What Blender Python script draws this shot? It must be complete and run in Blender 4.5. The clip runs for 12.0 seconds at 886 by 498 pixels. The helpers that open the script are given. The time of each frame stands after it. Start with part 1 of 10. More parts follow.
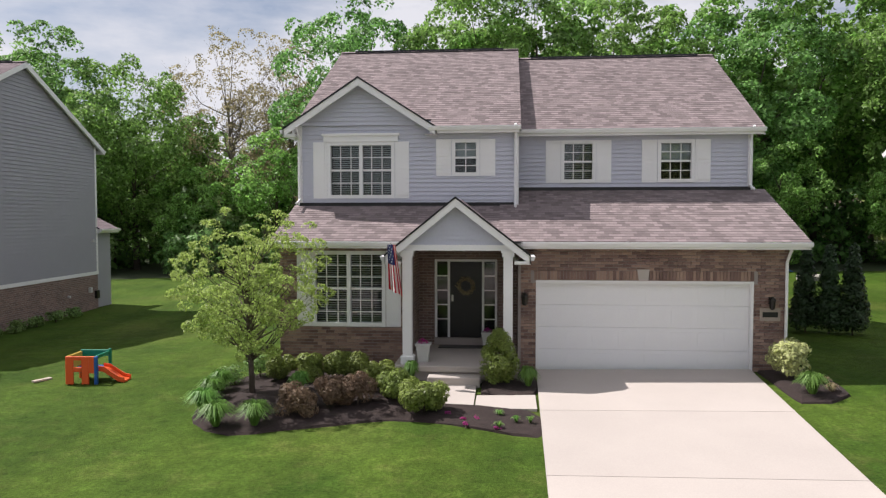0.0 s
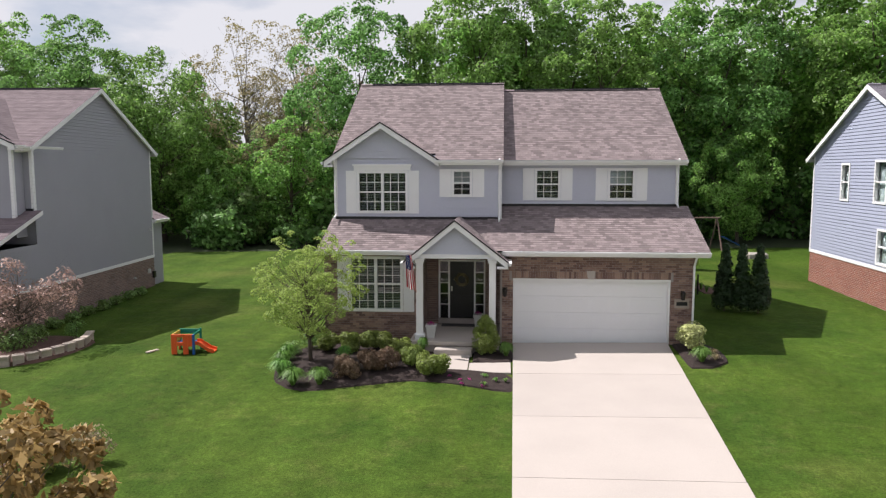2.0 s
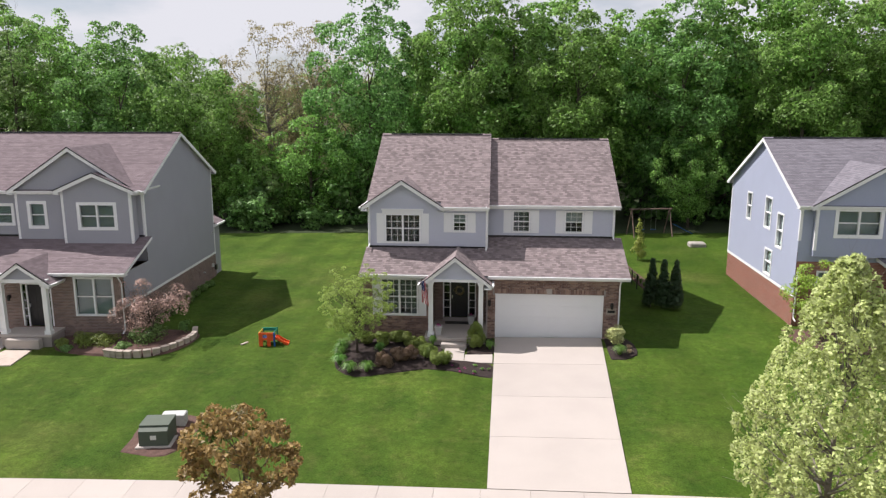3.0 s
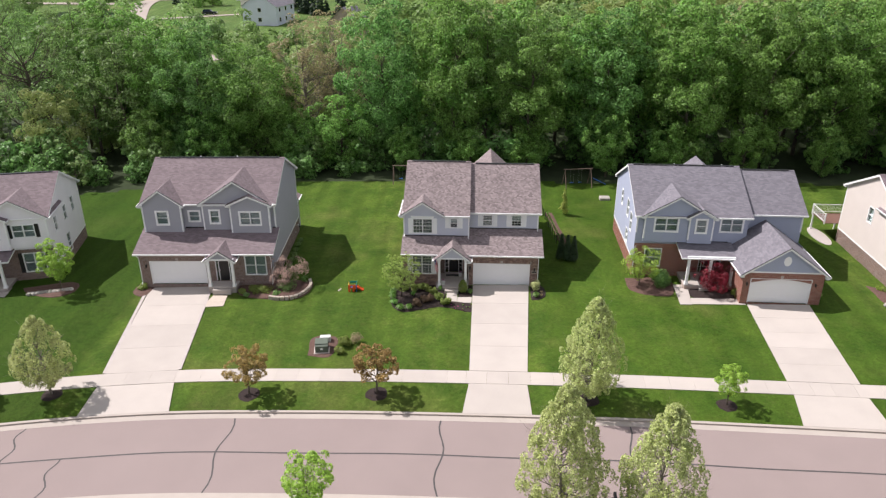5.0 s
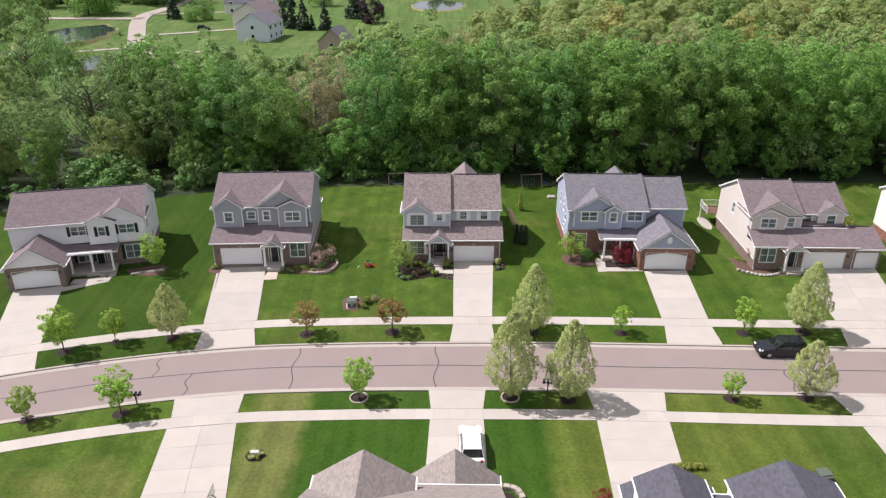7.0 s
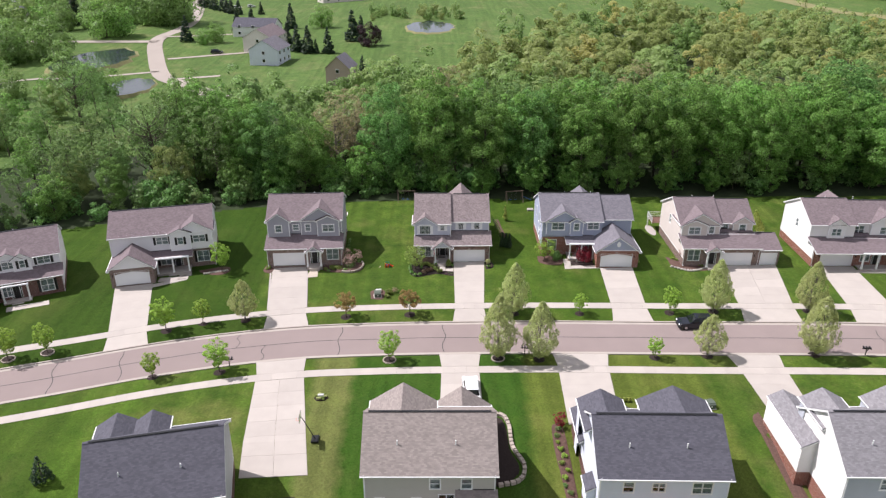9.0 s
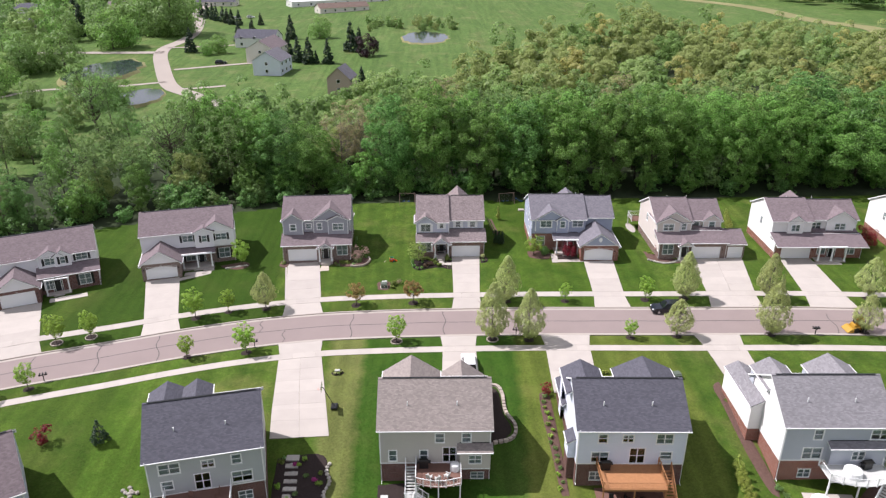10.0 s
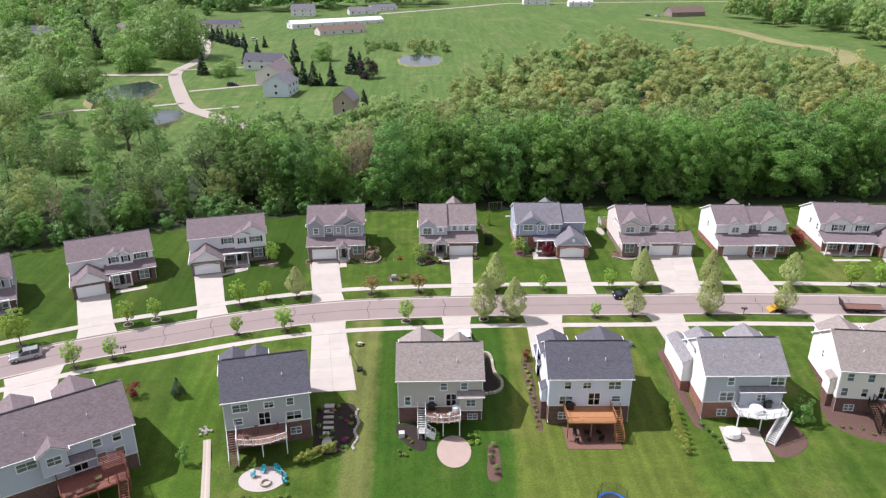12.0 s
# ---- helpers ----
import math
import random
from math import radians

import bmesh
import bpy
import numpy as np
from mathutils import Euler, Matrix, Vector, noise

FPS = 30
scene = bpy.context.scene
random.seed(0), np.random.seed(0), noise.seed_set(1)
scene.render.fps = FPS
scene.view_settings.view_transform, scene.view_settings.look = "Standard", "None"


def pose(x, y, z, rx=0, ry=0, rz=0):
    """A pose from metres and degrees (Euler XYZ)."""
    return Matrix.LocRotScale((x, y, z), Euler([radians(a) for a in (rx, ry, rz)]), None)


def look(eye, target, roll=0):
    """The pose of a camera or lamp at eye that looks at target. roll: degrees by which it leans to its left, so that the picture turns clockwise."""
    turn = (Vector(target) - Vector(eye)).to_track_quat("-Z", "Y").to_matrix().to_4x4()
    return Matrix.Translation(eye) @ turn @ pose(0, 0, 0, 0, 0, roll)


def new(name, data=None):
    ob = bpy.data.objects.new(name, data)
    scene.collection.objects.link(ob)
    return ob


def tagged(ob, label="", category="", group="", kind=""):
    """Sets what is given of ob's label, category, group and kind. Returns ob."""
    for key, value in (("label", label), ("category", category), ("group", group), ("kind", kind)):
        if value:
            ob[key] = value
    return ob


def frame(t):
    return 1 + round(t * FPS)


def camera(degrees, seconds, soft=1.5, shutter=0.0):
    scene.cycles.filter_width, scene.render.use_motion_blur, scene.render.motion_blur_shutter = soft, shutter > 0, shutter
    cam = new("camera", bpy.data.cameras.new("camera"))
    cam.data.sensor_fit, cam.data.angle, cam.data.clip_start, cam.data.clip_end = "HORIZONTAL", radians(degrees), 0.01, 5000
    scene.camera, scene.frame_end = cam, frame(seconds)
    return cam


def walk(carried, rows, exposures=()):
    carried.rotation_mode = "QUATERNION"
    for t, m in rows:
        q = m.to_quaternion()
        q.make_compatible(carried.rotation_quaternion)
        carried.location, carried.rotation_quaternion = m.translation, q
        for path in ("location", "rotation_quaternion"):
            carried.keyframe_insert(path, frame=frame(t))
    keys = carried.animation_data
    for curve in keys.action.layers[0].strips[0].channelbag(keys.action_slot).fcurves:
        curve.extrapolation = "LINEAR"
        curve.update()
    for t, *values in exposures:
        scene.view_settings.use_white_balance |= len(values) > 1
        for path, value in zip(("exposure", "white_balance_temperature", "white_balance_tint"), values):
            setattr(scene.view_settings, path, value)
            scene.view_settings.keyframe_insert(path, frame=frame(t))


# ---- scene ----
cam = camera(63.27, 12.0, 1.3)
PATH = [
    (0, (1.266, -0.767, 3.724), (1.087, 1.223, 3.631), -0.04),
    (0.5, (1.341, -2.004, 4.114), (1.162, -0.016, 3.992), -0.03),
    (1, (1.452, -3.452, 4.561), (1.274, -1.466, 4.407), 0.03),
    (1.5, (1.527, -5.128, 5.121), (1.356, -3.145, 4.931), -0.02),
    (2, (1.587, -6.844, 5.685), (1.422, -4.863, 5.467), -0.06),
    (2.5, (1.674, -10.388, 7.261), (1.522, -8.413, 6.983), -0.01),
    (3, (1.904, -16.245, 10.904), (1.759, -14.290, 10.507), 0.01),
    (5, (1.729, -40.929, 29.324), (1.651, -39.107, 28.503), 0.07),
    (5.5, (1.703, -46.993, 32.291), (1.634, -45.177, 31.455), -0.00),
    (6, (1.529, -52.944, 35.117), (1.469, -51.133, 34.271), 0.00),
    (6.5, (1.215, -58.772, 36.881), (1.176, -56.961, 36.034), 0.00),
    (7, (0.753, -64.728, 39.037), (0.750, -62.911, 38.202), 0.09),
    (9, (-1.484, -88.229, 50.012), (-1.454, -86.409, 49.183), 0.07),
    (9.5, (-2.045, -93.992, 51.315), (-2.008, -92.169, 50.493), 0.03),
    (10, (-2.654, -99.929, 53.453), (-2.606, -98.103, 52.639), 0.01),
    (10.5, (-3.286, -105.901, 55.457), (-3.230, -104.073, 54.649), -0.00),
    (11, (-3.804, -111.836, 57.155), (-3.742, -110.002, 56.360), 0.01),
    (11.5, (-4.341, -117.633, 58.891), (-4.271, -115.796, 58.105), 0.06),
    (12, (-4.863, -123.333, 60.848), (-4.791, -121.493, 60.067), 0.06),
]
walk(cam, [(t, look(eye, target, roll)) for t, eye, target, roll in PATH], [(0, 0.38, 6400, 15), (5, 0.36, 6350, 15), (7, 0.3, 6300, 15), (9, 0.32, 6200, 16), (12, 0.42, 6050, 17)])

# ---- world, sun ----
SUN_DIR = Vector((-0.71, 0.24, 1.0)).normalized()
world = bpy.data.worlds.new("sky")
scene.world = world
world.use_nodes = True
wt = world.node_tree
wt.nodes.clear()
sky = wt.nodes.new("ShaderNodeTexSky")
sky.sky_type = "NISHITA"
sky.sun_disc = False
sky.sun_elevation = math.asin(SUN_DIR.z)
sky.sun_rotation = math.atan2(SUN_DIR.x, SUN_DIR.y)
sky.air_density, sky.dust_density, sky.ozone_density = 1.0, 0.9, 1.3
geo_n = wt.nodes.new("ShaderNodeTexCoord")
map_n = wt.nodes.new("ShaderNodeMapping")
map_n.inputs["Scale"].default_value = (1.2, 1.2, 3.6)
cl = wt.nodes.new("ShaderNodeTexNoise")
cl.inputs["Scale"].default_value, cl.inputs["Detail"].default_value, cl.inputs["Roughness"].default_value = 1.7, 8.0, 0.55
ramp = wt.nodes.new("ShaderNodeValToRGB")
ramp.color_ramp.elements[0].position, ramp.color_ramp.elements[1].position = 0.34, 0.53
mix = wt.nodes.new("ShaderNodeMix")
mix.data_type = "RGBA"
mix.inputs["B"].default_value = (9.8, 9.95, 10.3, 1)
bg = wt.nodes.new("ShaderNodeBackground")
bg.inputs["Strength"].default_value = 0.062
out = wt.nodes.new("ShaderNodeOutputWorld")
wt.links.new(geo_n.outputs["Generated"], map_n.inputs["Vector"])
wt.links.new(map_n.outputs["Vector"], cl.inputs["Vector"])
wt.links.new(cl.outputs["Fac"], ramp.inputs["Fac"])
wt.links.new(ramp.outputs["Color"], mix.inputs["Factor"])
wt.links.new(sky.outputs["Color"], mix.inputs["A"])
wt.links.new(mix.outputs["Result"], bg.inputs["Color"])
wt.links.new(bg.outputs["Background"], out.inputs["Surface"])

sun_data = bpy.data.lights.new("sun", "SUN")
sun_data.energy, sun_data.angle, sun_data.color = 5.0, radians(0.53), (1.0, 0.95, 0.89)
sun_ob = new("sun", sun_data)
sun_ob.matrix_world = look(SUN_DIR * 100, (0, 0, 0))

# ---- materials ----
def material(name, color, rough=0.8, metal=0.0, vary=0.12, scale=3.0, fine=60.0, bump=0.0, rand=0.0, island=0.0, spec=0.4, hue=0.0):
    """Plain surface: base colour varied at two scales, by object and by island, with fine relief."""
    m = bpy.data.materials.new(name)
    m.use_nodes = True
    t = m.node_tree
    b = t.nodes["Principled BSDF"]
    b.inputs["Roughness"].default_value, b.inputs["Metallic"].default_value = rough, metal
    b.inputs["Specular IOR Level"].default_value = spec
    tc = t.nodes.new("ShaderNodeTexCoord")
    n1, n2 = t.nodes.new("ShaderNodeTexNoise"), t.nodes.new("ShaderNodeTexNoise")
    n1.inputs["Scale"].default_value, n1.inputs["Detail"].default_value = scale, 4
    n2.inputs["Scale"].default_value, n2.inputs["Detail"].default_value = fine, 3
    for n in (n1, n2):
        t.links.new(tc.outputs["Object"], n.inputs["Vector"])
    add = t.nodes.new("ShaderNodeMath")
    add.operation = "ADD"
    t.links.new(n1.outputs["Fac"], add.inputs[0])
    t.links.new(n2.outputs["Fac"], add.inputs[1])
    val = t.nodes.new("ShaderNodeMapRange")
    val.inputs["From Min"].default_value, val.inputs["From Max"].default_value = 0.5, 1.5
    val.inputs["To Min"].default_value, val.inputs["To Max"].default_value = 1 - vary, 1 + vary
    t.links.new(add.outputs[0], val.inputs["Value"])
    src = val.outputs["Result"]
    hsv = t.nodes.new("ShaderNodeHueSaturation")
    hsv.inputs["Color"].default_value = (*color, 1)
    if rand or island:
        info = t.nodes.new("ShaderNodeObjectInfo" if rand else "ShaderNodeNewGeometry")
        r = t.nodes.new("ShaderNodeMapRange")
        k = rand or island
        r.inputs["To Min"].default_value, r.inputs["To Max"].default_value = 1 - k, 1 + k
        t.links.new(info.outputs["Random" if rand else "Random Per Island"], r.inputs["Value"])
        mul = t.nodes.new("ShaderNodeMath")
        mul.operation = "MULTIPLY"
        t.links.new(src, mul.inputs[0])
        t.links.new(r.outputs["Result"], mul.inputs[1])
        src = mul.outputs[0]
        if hue:
            h = t.nodes.new("ShaderNodeMapRange")
            h.inputs["To Min"].default_value, h.inputs["To Max"].default_value = 0.5 - hue, 0.5 + hue
            t.links.new(info.outputs["Random" if rand else "Random Per Island"], h.inputs["Value"])
            t.links.new(h.outputs["Result"], hsv.inputs["Hue"])
    t.links.new(src, hsv.inputs["Value"])
    t.links.new(hsv.outputs["Color"], b.inputs["Base Color"])
    if bump:
        bp = t.nodes.new("ShaderNodeBump")
        bp.inputs["Strength"].default_value, bp.inputs["Distance"].default_value = bump, 0.02
        t.links.new(n2.outputs["Fac"], bp.inputs["Height"])
        t.links.new(bp.outputs["Normal"], b.inputs["Normal"])
    return m


def tiled_material(name, c1, c2, mortar, w, h, gap, rough=0.85, bias=0.0, bump=0.4, vary=0.2, sq=1.0):
    """Courses laid out in the surface's own metres (UV): bricks, shingle tabs."""
    m = bpy.data.materials.new(name)
    m.use_nodes = True
    t = m.node_tree
    b = t.nodes["Principled BSDF"]
    b.inputs["Roughness"].default_value = rough
    b.inputs["Specular IOR Level"].default_value = 0.25
    uv = t.nodes.new("ShaderNodeUVMap")
    br = t.nodes.new("ShaderNodeTexBrick")
    br.inputs["Scale"].default_value = 1.0
    br.inputs["Brick Width"].default_value, br.inputs["Row Height"].default_value, br.inputs["Mortar Size"].default_value = w, h, gap
    br.inputs["Color1"].default_value, br.inputs["Color2"].default_value, br.inputs["Mortar"].default_value = (*c1, 1), (*c2, 1), (*mortar, 1)
    br.inputs["Bias"].default_value = bias
    br.offset, br.squash = 0.5, sq
    n1, n2 = t.nodes.new("ShaderNodeTexNoise"), t.nodes.new("ShaderNodeTexNoise")
    n1.inputs["Scale"].default_value, n1.inputs["Detail"].default_value = 0.9, 5
    n2.inputs["Scale"].default_value, n2.inputs["Detail"].default_value = 35, 2
    for n in (br, n1, n2):
        t.links.new(uv.outputs["UV"], n.inputs["Vector"])
    add = t.nodes.new("ShaderNodeMath")
    add.operation = "ADD"
    t.links.new(n1.outputs["Fac"], add.inputs[0])
    t.links.new(n2.outputs["Fac"], add.inputs[1])
    val = t.nodes.new("ShaderNodeMapRange")
    val.inputs["From Min"].default_value, val.inputs["From Max"].default_value = 0.5, 1.5
    val.inputs["To Min"].default_value, val.inputs["To Max"].default_value = 1 - vary, 1 + vary
    t.links.new(add.outputs[0], val.inputs["Value"])
    hsv = t.nodes.new("ShaderNodeHueSaturation")
    t.links.new(br.outputs["Color"], hsv.inputs["Color"])
    t.links.new(val.outputs["Result"], hsv.inputs["Value"])
    t.links.new(hsv.outputs["Color"], b.inputs["Base Color"])
    bp = t.nodes.new("ShaderNodeBump")
    bp.inputs["Strength"].default_value, bp.inputs["Distance"].default_value, bp.invert = bump, 0.012, True
    t.links.new(br.outputs["Fac"], bp.inputs["Height"])
    t.links.new(bp.outputs["Normal"], b.inputs["Normal"])
    return m


def leaf_material(name, color, vary=0.35, hue=0.03, through_light=0.35):
    m = bpy.data.materials.new(name)
    m.use_nodes = True
    t = m.node_tree
    b = t.nodes["Principled BSDF"]
    b.inputs["Roughness"].default_value = 0.5
    b.inputs["Specular IOR Level"].default_value = 0.35
    g = t.nodes.new("ShaderNodeNewGeometry")
    o = t.nodes.new("ShaderNodeObjectInfo")
    v1, v2, h = (t.nodes.new("ShaderNodeMapRange") for _ in range(3))
    v1.inputs["To Min"].default_value, v1.inputs["To Max"].default_value = 1 - vary, 1 + vary
    v2.inputs["To Min"].default_value, v2.inputs["To Max"].default_value = 0.86, 1.14
    h.inputs["To Min"].default_value, h.inputs["To Max"].default_value = 0.5 - hue, 0.5 + hue
    t.links.new(g.outputs["Random Per Island"], v1.inputs["Value"])
    t.links.new(o.outputs["Random"], v2.inputs["Value"])
    t.links.new(o.outputs["Random"], h.inputs["Value"])
    mul = t.nodes.new("ShaderNodeMath")
    mul.operation = "MULTIPLY"
    t.links.new(v1.outputs["Result"], mul.inputs[0])
    t.links.new(v2.outputs["Result"], mul.inputs[1])
    hsv = t.nodes.new("ShaderNodeHueSaturation")
    hsv.inputs["Color"].default_value = (*color, 1)
    t.links.new(mul.outputs[0], hsv.inputs["Value"])
    t.links.new(h.outputs["Result"], hsv.inputs["Hue"])
    t.links.new(hsv.outputs["Color"], b.inputs["Base Color"])
    tr = t.nodes.new("ShaderNodeBsdfTranslucent")
    t.links.new(hsv.outputs["Color"], tr.inputs["Color"])
    mx = t.nodes.new("ShaderNodeMixShader")
    mx.inputs["Fac"].default_value = through_light
    t.links.new(b.outputs["BSDF"], mx.inputs[1])
    t.links.new(tr.outputs["BSDF"], mx.inputs[2])
    t.links.new(mx.outputs["Shader"], t.nodes["Material Output"].inputs["Surface"])
    return m


def lawn_material(name, dark, light, dry, plots=0.0, lots=()):
    """Mown grass: blade grain, patches, mowing stripes and dry spots at real size."""
    m = bpy.data.materials.new(name)
    m.use_nodes = True
    t = m.node_tree
    b = t.nodes["Principled BSDF"]
    b.inputs["Roughness"].default_value = 0.8
    b.inputs["Specular IOR Level"].default_value = 0.05
    tc = t.nodes.new("ShaderNodeTexCoord")

    def noise_tex(scale, detail=4, rough=0.6, stretch=None):
        n = t.nodes.new("ShaderNodeTexNoise")
        n.inputs["Scale"].default_value, n.inputs["Detail"].default_value, n.inputs["Roughness"].default_value = scale, detail, rough
        if stretch:
            mp = t.nodes.new("ShaderNodeMapping")
            mp.inputs["Scale"].default_value, mp.inputs["Rotation"].default_value = stretch[:3], (0, 0, stretch[3])
            t.links.new(tc.outputs["Object"], mp.inputs["Vector"])
            t.links.new(mp.outputs["Vector"], n.inputs["Vector"])
        else:
            t.links.new(tc.outputs["Object"], n.inputs["Vector"])
        return n.outputs["Fac"]

    def ramped(fac, lo, hi, a, z):
        r = t.nodes.new("ShaderNodeMapRange")
        for k, v in zip(("From Min", "From Max", "To Min", "To Max"), (lo, hi, a, z)):
            r.inputs[k].default_value = v
        t.links.new(fac, r.inputs["Value"])
        return r.outputs["Result"]

    def mixed(fac, a, z):
        x = t.nodes.new("ShaderNodeMix")
        x.data_type = "RGBA"
        t.links.new(fac, x.inputs["Factor"])
        for k, v in (("A", a), ("B", z)):
            if isinstance(v, tuple):
                x.inputs[k].default_value = (*v, 1)
            else:
                t.links.new(v, x.inputs[k])
        return x.outputs["Result"]

    col = mixed(ramped(noise_tex(0.35, 6, 0.62), 0.35, 0.68, 0, 1), dark, light)
    col = mixed(ramped(noise_tex(0.11, 3), 0.56, 0.72, 0, 0.55), col, dry)
    col = mixed(ramped(noise_tex(1.6, 5, 0.7), 0.52, 0.78, 0, 0.4), col, dry)
    # big uneven areas, drawn out along the mowing
    col = mixed(ramped(noise_tex(0.05, 4, 0.6, (1.0, 0.35, 1.0, 0.1)), 0.42, 0.64, 0, plots), col, dark)
    col = mixed(ramped(noise_tex(0.07, 5, 0.65, (1.0, 0.5, 1.0, 0.9)), 0.54, 0.7, 0, plots), col, dry)
    # gardens kept differently from their neighbours: lines across x (leaning with y) and the street side
    if lots:
        sp = t.nodes.new("ShaderNodeSeparateXYZ")
        t.links.new(tc.outputs["Object"], sp.inputs[0])

        def math_node(op, a, z):
            n = t.nodes.new("ShaderNodeMath")
            n.operation = op
            for k, v in enumerate((a, z)):
                if isinstance(v, float):
                    n.inputs[k].default_value = v
                else:
                    t.links.new(v, n.inputs[k])
            return n.outputs[0]
        wob = math_node("MULTIPLY", noise_tex(0.5, 5, 0.7), 2.4)
        for x0, lean0, x1, lean1, tint, amount, far_side in lots:
            ya = math_node("ADD", sp.outputs["Y"], 40.0)
            e0 = math_node("SUBTRACT", math_node("ADD", sp.outputs["X"], wob), math_node("ADD", math_node("MULTIPLY", ya, lean0), x0))
            e1 = math_node("SUBTRACT", math_node("ADD", math_node("MULTIPLY", ya, lean1), x1), math_node("ADD", sp.outputs["X"], wob))
            f = math_node("MULTIPLY", ramped(e0, 0.6, 1.8, 0.0, 1.0), ramped(e1, -1.8, -0.6, 0.0, 1.0))
            south = ramped(sp.outputs["Y"], -9.5, -9.0, *((0.0, amount) if far_side else (amount, 0.0)))
            f = math_node("MULTIPLY", f, ramped(sp.outputs["Y"], -70.0, -59.0, 0.0, 1.0))
            col = mixed(math_node("MULTIPLY", f, south), col, tint)
    stripe = ramped(noise_tex(1.0, 1, 0.4, (0.75, 0.03, 0.1, 0.12)), 0.38, 0.62, 0.9, 1.1)
    blades = ramped(noise_tex(18, 5, 0.75), 0.28, 0.72, 0.5, 1.5)
    mid = ramped(noise_tex(3.5, 4, 0.65), 0.3, 0.7, 0.78, 1.22)
    v = stripe
    for k in (blades, mid):
        mu = t.nodes.new("ShaderNodeMath")
        mu.operation = "MULTIPLY"
        t.links.new(v, mu.inputs[0])
        t.links.new(k, mu.inputs[1])
        v = mu.outputs[0]
    hsv = t.nodes.new("ShaderNodeHueSaturation")
    t.links.new(col, hsv.inputs["Color"])
    t.links.new(v, hsv.inputs["Value"])
    t.links.new(hsv.outputs["Color"], b.inputs["Base Color"])
    bp = t.nodes.new("ShaderNodeBump")
    bp.inputs["Strength"].default_value, bp.inputs["Distance"].default_value = 0.6, 0.06
    t.links.new(noise_tex(30, 4, 0.75), bp.inputs["Height"])
    t.links.new(bp.outputs["Normal"], b.inputs["Normal"])
    return m


def glass_material():
    m = bpy.data.materials.new("window_glass")
    m.use_nodes = True
    b = m.node_tree.nodes["Principled BSDF"]
    b.inputs["Base Color"].default_value = (0.82, 0.9, 0.9, 1)
    b.inputs["Transmission Weight"].default_value = 1.0
    b.inputs["Roughness"].default_value = 0.02
    b.inputs["IOR"].default_value = 1.45
    return m


